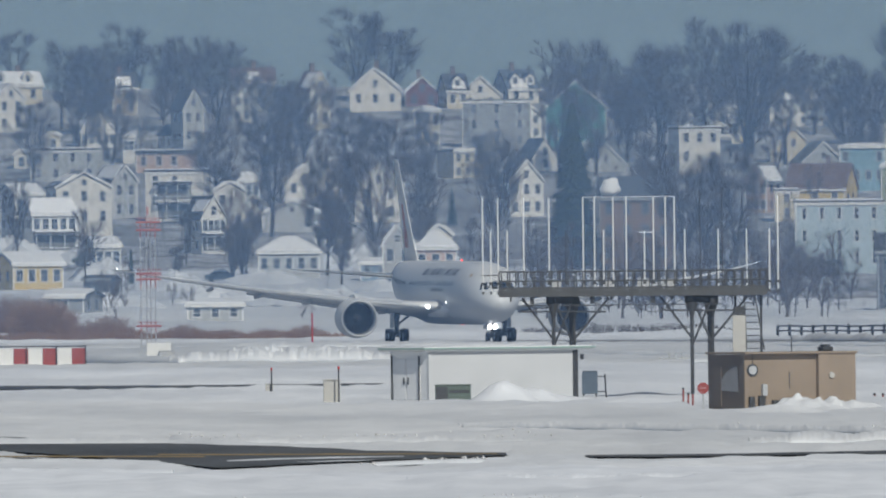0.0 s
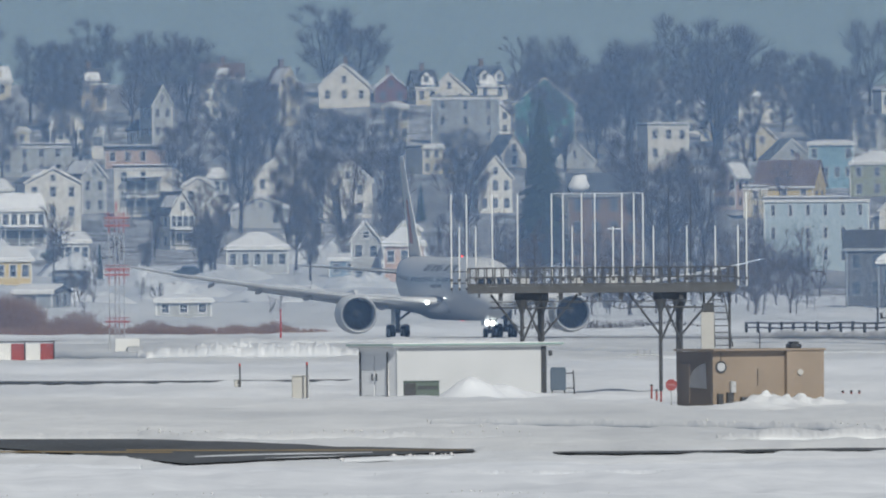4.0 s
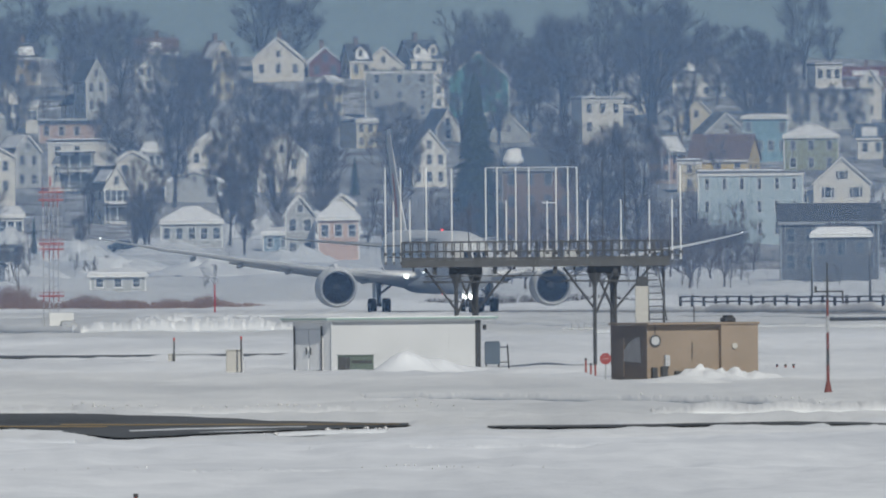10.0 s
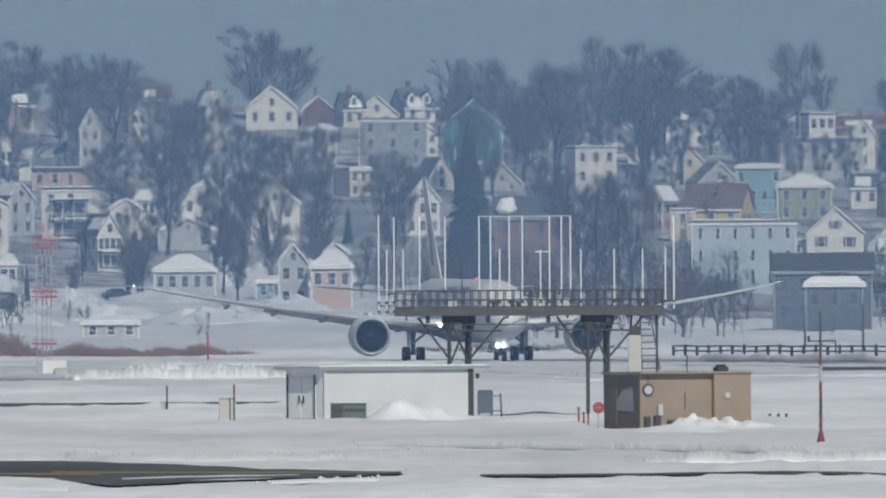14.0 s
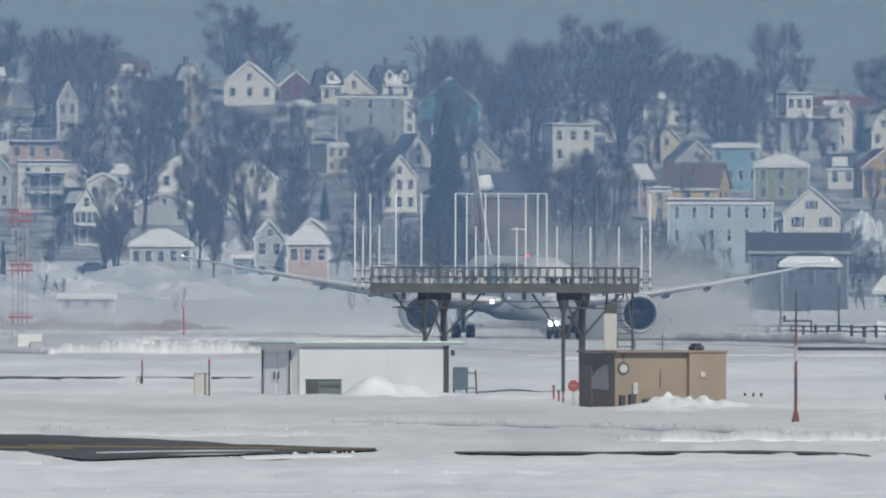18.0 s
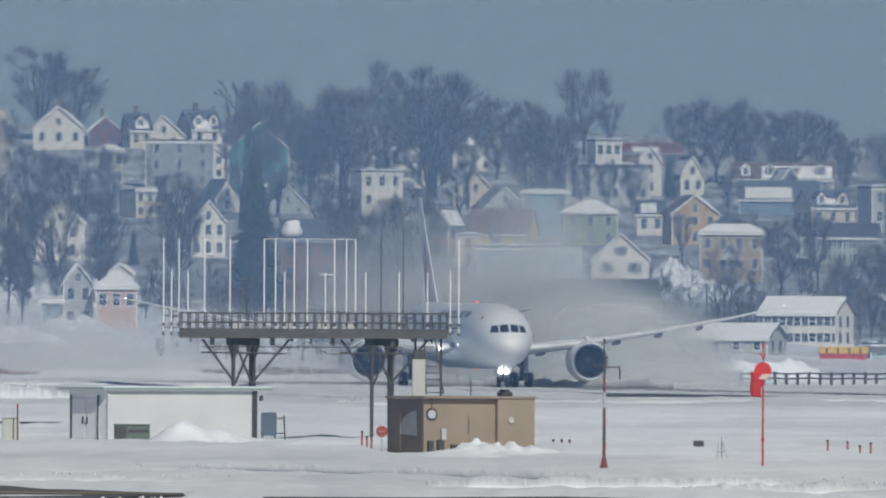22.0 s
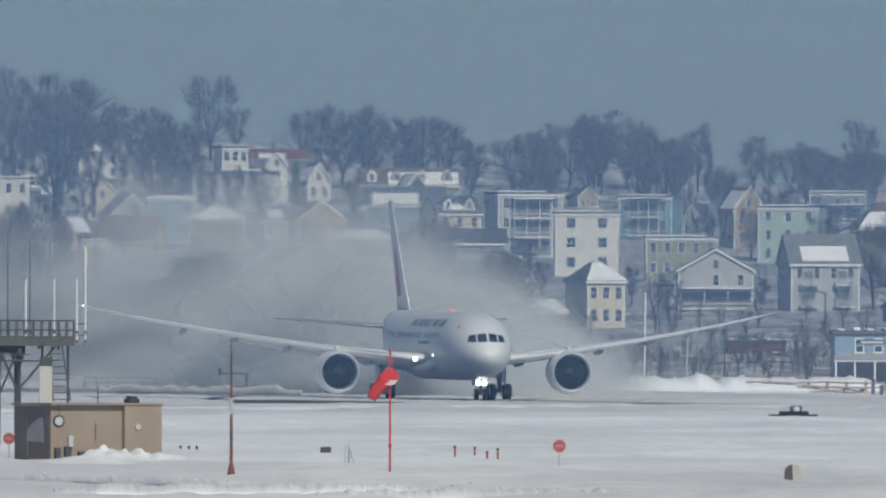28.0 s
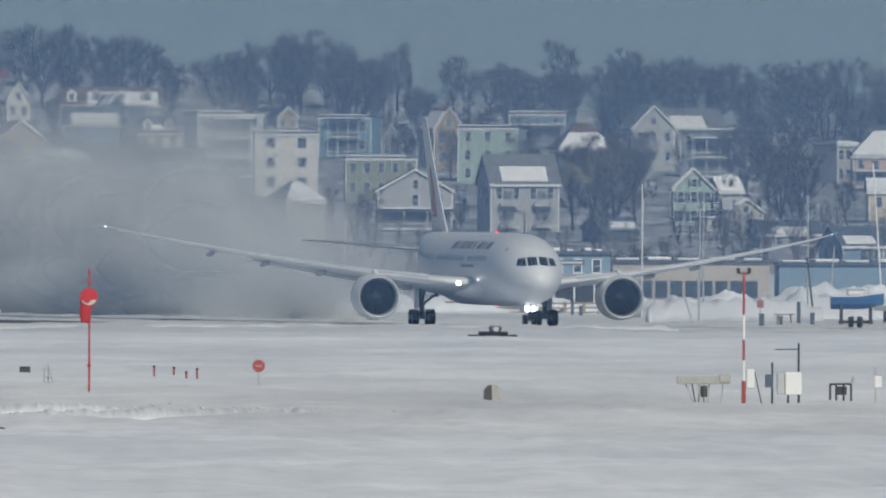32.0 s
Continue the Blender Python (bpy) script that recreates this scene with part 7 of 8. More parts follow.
def joined_woods(name, count, az0, az1, d0, d1, h0, h1, seed, keep, label, mat=TWIG):
    """Woods too dense to tell tree from tree: many light bare crowns in one mesh, thinned out before the house fronts."""
    rnd = random.Random(seed)
    protos = []
    for k in range(5):
        r2 = random.Random(seed * 10 + k)
        limbs, twigs = [], []
        stems(r2, 1 + k % 3, 15 - 4 * (k % 3), 2, 2.4 + 0.5 * k, limbs, twigs, 0.06 + 0.04 * k)
        hi = max(q.z for _, q, _, _ in limbs + twigs)
        s = 1 / hi
        v, f = [], []
        for a, b, r0, r1 in limbs + twigs:
            side = Vector((b.z - a.z, 0, a.x - b.x)).normalized()
            w0, w1 = max(r0, 0.028) * 0.1, max(r1, 0.02) * 0.1
            f.append([len(v) + i for i in range(4)])
            v += [a * s - side * w0, a * s + side * w0, b * s + side * w1, b * s - side * w1]
        protos.append((np.array([tuple(c) for c in v]), np.array(f)))
    vs, fs, base = [], [], 0
    while count:
        a, d = rnd.uniform(az0, az1), rnd.uniform(d0, d1)
        x, y = d * math.sin(a), d * math.cos(a)
        h = h0 + (h1 - h0) * rnd.random() ** 1.6
        count -= 1
        if rnd.random() > keep and any(abs(x - hx) < hw / 2 + 1 and 0 < hy - y < 520 for hx, hy, hw in FRONTS):
            continue
        v, f = protos[rnd.randrange(5)]
        c, s = math.cos(h * 50), math.sin(h * 50)
        wd = h * rnd.uniform(0.7, 1.15)
        p = np.stack([(v[:, 0] * c - v[:, 1] * s) * wd + x, (v[:, 0] * s + v[:, 1] * c) * wd + y, v[:, 2] * h + hill_height(x, y) - 0.2], 1)
        vs.append(p)
        fs.append(f + base)
        base += len(p)
    v, f = np.concatenate(vs), np.concatenate(fs)
    me = bpy.data.meshes.new(name)
    me.vertices.add(len(v))
    me.vertices.foreach_set("co", v.ravel())
    me.loops.add(f.size)
    me.loops.foreach_set("vertex_index", f.ravel())
    me.polygons.add(len(f))
    me.polygons.foreach_set("loop_start", np.arange(0, f.size, 4))
    me.update(calc_edges=True)
    me.materials.append(mat)
    tagged(new(name, me), label, "woods", kind="stuff")


joined_woods("far_woods", 520, -0.02, 0.014, 3950, 4760, 3, 11, 3, 0.02, "dense bare winter woods between the hillside houses")
joined_woods("far_woods", 170, 0.012, 0.056, 4250, 4700, 3, 9, 4, 0.05, "dense bare winter woods along the hill crest")
joined_woods("hillside_thicket", 820, 0.012, 0.056, 3300, 4450, 3.5, 8.5, 8, 0.07, "bare trees and thicket between the hillside houses")
joined_woods("hillside_thicket", 620, -0.02, 0.014, 3600, 4450, 3.5, 8, 9, 0.03, "bare trees and thicket between the hillside houses")
joined_woods("shore_thicket", 330, 0.012, 0.056, 2950, 3700, 2, 5, 5, 0.04, "low bare thicket between the shore houses")
joined_woods("shore_thicket", 110, -0.02, 0.012, 2950, 3800, 2, 5, 6, 0.03, "low bare thicket between the shore houses")
joined_woods("shore_thicket", 150, 0.029, 0.0425, 2790, 3200, 1.5, 4.0, 21, 0.5, "low bare thicket behind the marina")
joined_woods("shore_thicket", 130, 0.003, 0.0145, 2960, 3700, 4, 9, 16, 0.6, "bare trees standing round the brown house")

# ---- shore: fences, marina, boats ----
def fence(x0, y0, x1, y1, count, height, mat, label, rails=2):
    t = thing("rail_fence", pose(x0, y0, 0), label, "fence", "shore fences")
    dx, dy = x1 - x0, y1 - y0
    post = part("post", cube(-0.14, 0.14, -0.14, 0.14, -0.5, height, bevel=0.02), mat, t)
    for i in range(1, count + 1):
        shared("post", post, t, pose(dx * i / count, dy * i / count, 0.12 * math.sin(i * 2.3)))
    for k in range(rails):
        z = height * (0.92 - 0.42 * k)
        for i in range(count):
            a, b = i / count, (i + 1) / count
            part("rail", tube((dx * a, dy * a - 0.17, z + 0.04 * math.sin(i * 1.7)), (dx * b, dy * b - 0.17, z + 0.04 * math.sin(i * 1.7 + 1.7)), 0.085, seg=5), mat, t)


fence(31.01, 2623.27, 50.02, 2575.27, 18, 1.05, STEEL, "dark weathered rail fence along the snowy shore")
fence(50.12, 2575.27, 77.27, 2590.31, 26, 1.05, STEEL, "dark weathered rail fence along the snowy shore")
fence(76.49, 2543.76, 103.24, 2527.65, 16, 1.0, paint("pale_timber", (0.42, 0.35, 0.28)), "pale timber rail fence before the marina", 3)


def berm(name, x0, y0, x1, y1, h, seed, count, depth=4.0, mat=SNOW):
    """A ragged ploughed ridge: heaps that run into each other."""
    rnd = random.Random(seed)
    rings = []
    n = count * 6
    ln = math.hypot(x1 - x0, y1 - y0)
    for i in range(n + 1):
        k = i / n
        hh = h * (0.75 + 0.3 * noise.noise((k * count * 0.2, seed, 0)) + 0.2 * noise.noise((k * count * 0.7, seed, 4)) + 0.1 * noise.noise((k * count * 2.1, seed, 8))) * min(1, 8 * k + 0.05, 8 * (1 - k) + 0.05)
        hh = max(hh, 0.5 * h)
        ring = []
        for j in range(9):
            a = math.pi * j / 8
            wob = 0.3 * h * noise.noise((k * count * 1.1, j * 0.7, seed)) + 0.15 * h * noise.noise((k * count * 2.9, j * 1.3, seed))
            ring.append((x0 + (x1 - x0) * k, y0 + (y1 - y0) * k - depth / 2 * math.cos(a), math.sin(a) * (hh + 0.1) - 0.1 + wob * 0.6 * math.sin(a)))
        rings.append(ring)
    ob = part(name, loft(rings), mat, smooth=True)
    return tagged(ob, "ragged ploughed bank of old snow", "snow bank", kind="stuff")


berm("snow_bank", -21.07, 2165.94, -4.14, 2155.29, 1.1, 1, 34)
berm("snow_bank", -17.71, 2179.13, -5.47, 2169.67, 1.4, 2, 24)
berm("snow_bank", -71.31, 2303.78, -20.18, 2163.69, 0.9, 3, 30)
berm("snow_bank", -4.36, 2270.52, 35.07, 2151.94, 0.5, 4, 40)
berm("snow_bank", 30.67, 2493.80, 47.67, 2443.20, 0.9, 5, 26, mat=DIRTY_SNOW)
berm("snow_bank", 52.34, 2642.23, 65.85, 2676.45, 2.6, 6, 9, 8)
berm("snow_bank", 76.40, 2543.24, 103.43, 2531.68, 1.8, 7, 20, 6)
berm("snow_bank", 82.10, 2114.55, 92.33, 2123.08, 0.7, 8, 14, 5)
berm("snow_bank", 98.31, 2317.20, 114.56, 2358.13, 2.4, 9, 12, 8)
berm("snow_bank", 113.86, 2439.74, 134.07, 2458.85, 3.6, 10, 9, 10)
for m, rx, h, sd in ((pose(103.83, 2503.88, 0), 2.3, 2.2, 21), (pose(105.91, 2453.79, 0), 4.2, 1.9, 22), (pose(111.44, 2462.79, 0), 4.6, 2.2, 23), (pose(114.10, 2441.04, 0), 3.0, 1.6, 28),
                     (pose(116.24, 2413.93, 0), 5.0, 2.8, 24), (pose(122.56, 2447.98, 0), 5.5, 2.9, 25), (pose(127.48, 2452.63, 0), 5.0, 2.5, 26), (pose(106.85, 2543.96, 0), 3.2, 1.6, 27)):
    drift("snow_heap", m, rx, 9, h * 0.85, sd, label="big rounded heap of ploughed snow before the marina", rough=0.42, dome=True)
berm("snow_bank", 23.32, 1183.33, 39.43, 1207.74, 0.5, 11, 44, 12)
berm("snow_bank", 13.06, 1214.88, 29.88, 1230.44, 0.5, 14, 50, 9)
berm("snow_bank", -37.98, 1276.28, 5.13, 1240.27, 0.32, 15, 90, 7)
berm("snow_bank", 0.86, 1349.18, 21.17, 1274.94, 0.35, 16, 70, 7)
berm("snow_bank", -28.01, 940.96, 5.78, 943.42, 0.2, 17, 90, 6)
berm("snow_bank", -1.43, 1040.97, 27.55, 1036.58, 0.2, 18, 90, 6)
berm("snow_bank", -32.95, 1107.19, -10.50, 1091.49, 0.18, 19, 50, 5)
berm("snow_bank", -2.74, 1121.39, 1.53, 1132.35, 0.1, 20, 16, 3)

berm("snow_bank", -79.19, 2498.75, 10.74, 2485.36, 0.5, 31, 90, 12)
berm("snow_bank", 9.74, 2485.36, 40.78, 2354.22, 0.32, 32, 40, 12)
berm("snow_bank", 40.31, 2354.23, 69.32, 2212.46, 0.28, 33, 50, 12)
berm("snow_bank", 68.87, 2212.47, 107.96, 2143.75, 0.26, 34, 60, 12)


def clods(spots, seed):
    """Broken lumps thrown out by the plough along the banks."""
    rnd = random.Random(seed)
    verts, faces = [], []
    for x0, y0, x1, y1, count, spread, size in spots:
        for i in range(count):
            k = rnd.random()
            x, y = x0 + (x1 - x0) * k + rnd.gauss(0, 0.5), y0 + (y1 - y0) * k + rnd.gauss(0, spread)
            r = size * rnd.uniform(0.4, 1.3)
            b = len(verts)
            for dx, dy, dz in ((1, 0, 0.1), (0.2, 1, 0), (-0.9, 0.3, 0.1), (0, -1, 0), (0.1, 0.1, 0.9), (0, 0, -1.6)):
                verts.append((x + dx * r * rnd.uniform(0.7, 1.3), y + dy * r, snow_height(x, y) + 0.05 + dz * r * rnd.uniform(0.6, 1.1)))
            for i0, i1 in ((0, 1), (1, 2), (2, 3), (3, 0)):
                faces += [(b + i0, b + i1, b + 4), (b + i1, b + i0, b + 5)]
    me = bpy.data.meshes.new("snow_clods")
    me.from_pydata(verts, [], faces)
    me.materials.append(DIRTY_SNOW)
    tagged(new("snow_clods", me), "loose lumps of ploughed snow along the banks", "snow", kind="stuff")


clods(((-38.21, 1283.97, 5.16, 1247.53, 150, 5, 0.06), (0.86, 1357.79, 21.43, 1290.39, 90, 5, 0.06), (-28.26, 949.35, 5.83, 951.84, 70, 3, 0.04),
       (-2.75, 1127.32, 1.54, 1141.45, 40, 2, 0.09), (23.58, 1196.59, 39.88, 1221.57, 80, 4, 0.07), (-21.18, 2177.04, -4.16, 2166.28, 60, 5, 0.14)), 5)
berm("snow_bank", 18.43, 2087.40, 52.17, 2170.38, 0.35, 12, 40, 5)
berm("snow_bank", 50.93, 2191.74, 87.76, 2190.85, 0.35, 13, 40, 5)


def long_building(name, x, y, w, h, mat, label, windows, roofmat, z=0.0, win_w=1.35, win_h=1.4, sill=0.9, snow=True, depth=10.0, start=0.2, end=0.95, trim=WHITE):
    t = thing(name, pose(x, y, z), label, "building")
    a = w / 2
    part("wall", cube(-a, a, 0, depth, -2, h), mat, t)
    r = part("roof", cube(-a - 0.2, a + 0.2, -0.35, depth + 0.2, h, h + 0.28, bevel=0.03), roofmat, t)
    if snow:
        for i in range(5):
            x0 = -a + w * i / 5 + 0.4 * math.sin(i * 3)
            part("roof_snow", cube(x0 + 0.3, x0 + w / 5 - 0.5, 0.2, depth, h + 0.282, h + 0.5 + 0.12 * (i % 2), bevel=0.09), ROOF_SNOW, r)
    for i in range(windows):
        window(t, -a + w * (start + (end - start) * (i + 0.5) / windows), 0, sill + win_h / 2, win_w, win_h, trim=trim)
    part("corner_board", cube(a - 0.15, a + 0.04, -0.05, -0.003, -1, h - 0.003), mat, t)
    return t


long_building("marina_hall", 123.64, 2813.06, 15.6, 4.1, wall_paint("beige"), "beige marina hall with a row of dark windows", 9, roof_mat("slate"), win_w=1.05, sill=0.75, win_h=1.5, start=0.07, end=0.935, trim=roof_mat("slate"))
REST = long_building("marina_restaurant", 106.66, 2684.26, 7.2, 5.1, wall_paint("slate_blue"), "blue-grey two-storey marina restaurant with a pale porch roof", 3, roof_mat("slate"), win_w=0.7, sill=3.4, win_h=1.2)
part("porch_roof", loft([[(-3.8, -3.2, 2.45), (4.2, -3.2, 2.45), (4.2, -3.2, 2.6), (-3.8, -3.2, 2.6)], [(-3.6, -0.06, 3.1), (4.0, -0.06, 3.1), (4.0, -0.06, 3.25), (-3.6, -0.06, 3.25)]]), GALV, REST, "pale sheet porch roof")
for px in (-3.6, -1.8, 0.1, 2.0, 4.0):
    part("porch_post", cube(px - 0.07, px + 0.07, -3.1, -2.96, -0.3, 2.44), WHITE, REST)
# the shade beneath the porch roof, painted as a dark sheet
part("porch_shade_panel", cube(-3.5, 3.5, -0.09, -0.01, 0.2, 2.4), SHADE, REST, "flat dark sheet that paints the porch shade on the wall")
part("sign_board", cube(-1.3, 1.2, -0.08, -0.004, 4.05, 4.6), roof_mat("slate"), REST)
part("sign_writing_bar", cube(-1.1, 1.0, -0.1, -0.082, 4.2, 4.42), GALV, REST)
long_building("brick_store", 114.37, 3210.76, 6.5, 3.4, wall_paint("dark_red"), "dark red low store behind the snow bank", 3, roof_mat("dark"), win_w=0.7)
long_building("boat_shed", 141.69, 2837.38, 16.2, 3.9, wall_paint("slate_blue"), "long slate-blue boat shed behind the snow", 0, roof_mat("slate"))
long_building("grey_workshop", 108.70, 3457.54, 9.0, 2.6, wall_paint("grey"), "low grey workshop among trees", 3, roof_mat("slate"))
long_building("boat_store", 85.29, 3081.52, 8.5, 2.6, wall_paint("sea_blue"), "pale blue boat store with a flat roof", 2, roof_mat("slate"), win_w=0.9, win_h=0.8)


def yacht_mast(x, y, h, lean=0.0, mat=None):
    t = thing("yacht_mast", pose(x, y, 0), "slender pale yacht mast above the marina snow", "mast", "yacht masts")
    part("mast", tube((0, 0, 0), (lean, 0, h), 0.09, 0.06), mat or GALV, t)
    part("spreader", tube((lean * 0.6 - 0.6, 0, h * 0.6), (lean * 0.6 + 0.6, 0, h * 0.6), 0.03), GALV, t)
    part("masthead", cube(lean - 0.12, lean + 0.12, -0.06, 0.06, h, h + 0.12), DARK_STEEL, t)


yacht_mast(112.40, 2663.42, 10.4, 0.1, POLE_WHITE)
yacht_mast(106.71, 2403.77, 10.2)
yacht_mast(102.54, 2428.96, 11.5, 0.0, POLE_WHITE)
yacht_mast(114.02, 2370.96, 10.5)
yacht_mast(124.36, 2449.69, 13.4, -0.9, POLE_WHITE)
yacht_mast(125.95, 2451.19, 10.2, 0.3)
yacht_mast(120.87, 2475.18, 6.0, 0.5)
yacht_mast(113.93, 2357.55, 5.2, -0.6, DARK_STEEL)
yacht_mast(82.54, 2608.61, 9.0, 0.1, POLE_WHITE)
yacht_mast(86.55, 2611.38, 5.2, 0.1)
yacht_mast(90.14, 2613.86, 4.5, 0.0, DARK_STEEL)
yacht_mast(102.67, 2321.15, 9.4, 0.1)


def boat(x, y, ln, hull, deck, label, turn=0.0, lift=1.3):
    t = thing("boat", pose(x, y, 0, 0, 0, turn), label, "boat", "laid-up boats")
    rings = []
    for k in np.linspace(-1, 1, 13):
        w = 1.25 * (1 - max(0, k) ** 2.2) * (1 - 0.25 * max(0, -k) ** 3)
        dep = 1.0 * (1 - 0.45 * max(0, k) ** 2)
        xx = k * ln / 2
        rings.append([(xx, -w, lift + 1.05 + 0.3 * max(0, k)), (xx, -w * 0.8, lift + 0.45), (xx, 0, lift + 1.05 - dep), (xx, w * 0.8, lift + 0.45), (xx, w, lift + 1.05 + 0.3 * max(0, k))])
    b = part("hull", loft(rings), hull, t)
    part("deck", loft([[(p[0], p[1], p[2] + 0.012) for p in (r[0], r[4])] + [(r[4][0], r[4][1] * 0.9, r[4][2] + 0.09), (r[0][0], r[0][1] * 0.9, r[0][2] + 0.09)] for r in rings[:-1]]), deck, b)
    part("cabin", cube(-ln * 0.2, ln * 0.12, -0.7, 0.7, lift + 1.15, lift + 1.6, bevel=0.12), deck, b)
    part("snow_cover", cube(-ln * 0.22, ln * 0.14, -0.75, 0.75, lift + 1.605, lift + 1.8, bevel=0.08), ROOF_SNOW, b)
    for k in (-0.3, 0.25):
        part("cradle_post", cube(k * ln - 0.1, k * ln + 0.1, -0.9, -0.7, -0.3, lift + 0.5), DARK_STEEL, t)
        part("cradle_post", cube(k * ln - 0.1, k * ln + 0.1, 0.7, 0.9, -0.3, lift + 0.5), DARK_STEEL, t)
    part("cradle_beam", cube(-0.35 * ln, 0.3 * ln, -0.1, 0.1, 0.1, 0.35), DARK_STEEL, t)
    for s in (-0.28, 0.2):
        part("stanchion", tube((s * ln, -0.9, lift + 1.1), (s * ln, -0.9, lift + 1.8), 0.03), GALV, b)
    part("guard_rail", tube((-0.28 * ln, -0.9, lift + 1.8), (0.2 * ln, -0.9, lift + 1.8), 0.025), GALV, b)


def work_boat(x, y):
    t = thing("work_boat", pose(x, y, 0), "boxy yellow and red work boat on dark props in snow", "boat", "laid-up boats")
    hull = part("hull", prism([(-2.35, 0.95), (2.3, 0.95), (2.6, 1.75), (-2.6, 1.75)], -1.0, 1.0), RED, t, "red lower hull")
    part("rubbing_strake", cube(-2.66, 2.66, -1.05, 1.05, 1.752, 1.86, bevel=0.02), DULL_RED, hull)
    side = part("topside", prism([(-2.6, 1.862), (2.6, 1.862), (2.7, 2.55), (-2.55, 2.6)], -1.02, 1.02), HULL_YELLOW, t, "yellow topside")
    for k in range(4):
        part("fender", tube((-1.8 + k * 1.2, -1.1, 1.9), (-1.8 + k * 1.2, -1.1, 2.4), 0.09, seg=8), RUBBER, side)
    part("snow_cover", cube(-2.3, 2.2, -0.9, 0.9, 2.61, 2.72, bevel=0.04), ROOF_SNOW, side)
    for k in (-1.7, -0.2, 1.5):
        part("prop", cube(k - 0.12, k + 0.12, -0.8, 0.8, -0.3, 0.948), DARK_STEEL, t)
    part("keel_block", cube(-2.0, 0.4, -0.3, 0.3, -0.3, 0.6), DARK_STEEL, t)


work_boat(77.10, 3026.02)
boat(113.69, 2280.44, 4.3, BLUE_TARP, WHITE, "blue-hulled sailing boat laid up on a cradle", 0, 1.2)
boat(120.49, 2337.27, 5.2, WHITE, WHITE, "white sailing boat laid up in snow", 8, 0.9)


def dolly():
    t = thing("launching_wheel", pose(111.01, 2229.58, 0), "pair of dark rubber launching wheels under the boat", "wheels")
    for x in (-0.35, 0.35):
        part("tyre", tube((x - 0.2, 0, 0.42), (x + 0.2, 0, 0.42), 0.42, seg=16), RUBBER, t)
    part("axle", tube((-0.5, 0, 0.42), (0.5, 0, 0.42), 0.07), DARK_STEEL, t)
    copy_thing(t, pose(70.91, 2489.72, 0))


dolly()


def shore_post(x, y, h, w, mat, label, head=None):
    t = thing("mooring_post", pose(x, y, 0), label, "post", "shore posts")
    part("post", cube(-w / 2, w / 2, -w / 2, w / 2, -0.3, h, bevel=0.03), mat, t)
    part("cap", cube(-w * 0.6, w * 0.6, -w * 0.6, w * 0.6, h, h + 0.08), DARK_STEEL, t)
    if head:
        part("notice", cube(-0.28, 0.28, -w / 2 - 0.05, -w / 2 - 0.004, h - 0.7, h - 0.1), head, t)


for x, y, h, w in ((109.99, 2302.20, 1.7, 0.3), (109.90, 2277.09, 0.9, 0.35), (107.23, 2274.73, 0.6, 0.3), (105.62, 2273.30, 0.8, 0.4), (67.38, 2484.68, 1.6, 0.3), (69.24, 2501.39, 1.3, 0.3), (98.80, 2485.37, 1.3, 0.3), (98.99, 2471.40, 0.8, 0.3),):
    shore_post(x, y, h, w, BLUE_BOX, "stout dark mooring post in the shore snow")
shore_post(106.72, 2299.28, 2.0, 0.12, GALV, "thin post with a small notice", paint("dull_red_sign", (0.35, 0.16, 0.14)))


def bench(x, y, w):
    t = thing("picnic_table", pose(x, y, 0), "weathered timber picnic table in snow", "table", "picnic tables")
    part("top", cube(-w / 2, w / 2, -0.35, 0.35, 0.7, 0.76), WOOD, t)
    part("snow_cover", cube(-w / 2 + 0.05, w / 2 - 0.05, -0.3, 0.3, 0.762, 0.9, bevel=0.05), ROOF_SNOW, t)
    for s in (-1, 1):
        part("leg", tube((s * w * 0.35, -0.3, -0.2), (s * w * 0.3, 0.1, 0.7), 0.06), WOOD, t)
        part("seat", cube(-w / 2, w / 2, s * 0.7 - 0.12, s * 0.7 + 0.12, 0.42, 0.47), WOOD, t)


bench(103.09, 2347.62, 2.2)
bench(108.76, 2301.10, 1.7)


def lamp_post(x, y, z, h, label="tall grey street lamp among the houses"):
    t = thing("street_lamp", pose(x, y, z), label, "street lamp", "street lamps")
    part("pole", tube((0, 0, -1), (0, 0, h), 0.13, 0.09), STEEL, t)
    part("arm", tube((0, 0, h - 0.1), (-1.3, 0, h + 0.25), 0.06), STEEL, t)
    part("head", cube(-1.7, -1.2, -0.12, 0.12, h + 0.15, h + 0.3, bevel=0.03), STEEL, t)


lamp_post(50.82, 2741.5, 0.00, 4.6)
lamp_post(46.05, 2794.5, 0.18, 3.6)
lamp_post(-40.49, 3195.2, 1.88, 7.0)
lamp_post(74.25, 3598.9, 4.20, 5.0)
lamp_post(136.96, 3599.6, 4.22, 5.0)


def parked_car(x, y, z, mat, label):
    t = thing("car", pose(x, y, z), label, "car", "parked cars")
    prof = [(-2.1, 0.35), (2.1, 0.35), (2.15, 0.8), (1.3, 0.95), (0.75, 1.45), (-0.9, 1.48), (-1.5, 1.0), (-2.1, 0.92)]
    part("body", prism(prof, -0.85, 0.85), mat, t)
    part("side_glass", prism([(1.15, 0.98), (0.7, 1.38), (-0.85, 1.4), (-1.35, 1.0)], -0.87, -0.853), GLASS, t)
    part("roof_snow", cube(-1.0, 0.8, -0.75, 0.75, 1.47, 1.7, bevel=0.08), ROOF_SNOW, t)
    for sx in (-1.3, 1.3):
        for sy in (-0.8, 0.8):
            part("wheel", tube((sx, sy - 0.1, 0.32), (sx, sy + 0.1, 0.32), 0.32, seg=14), RUBBER, t)


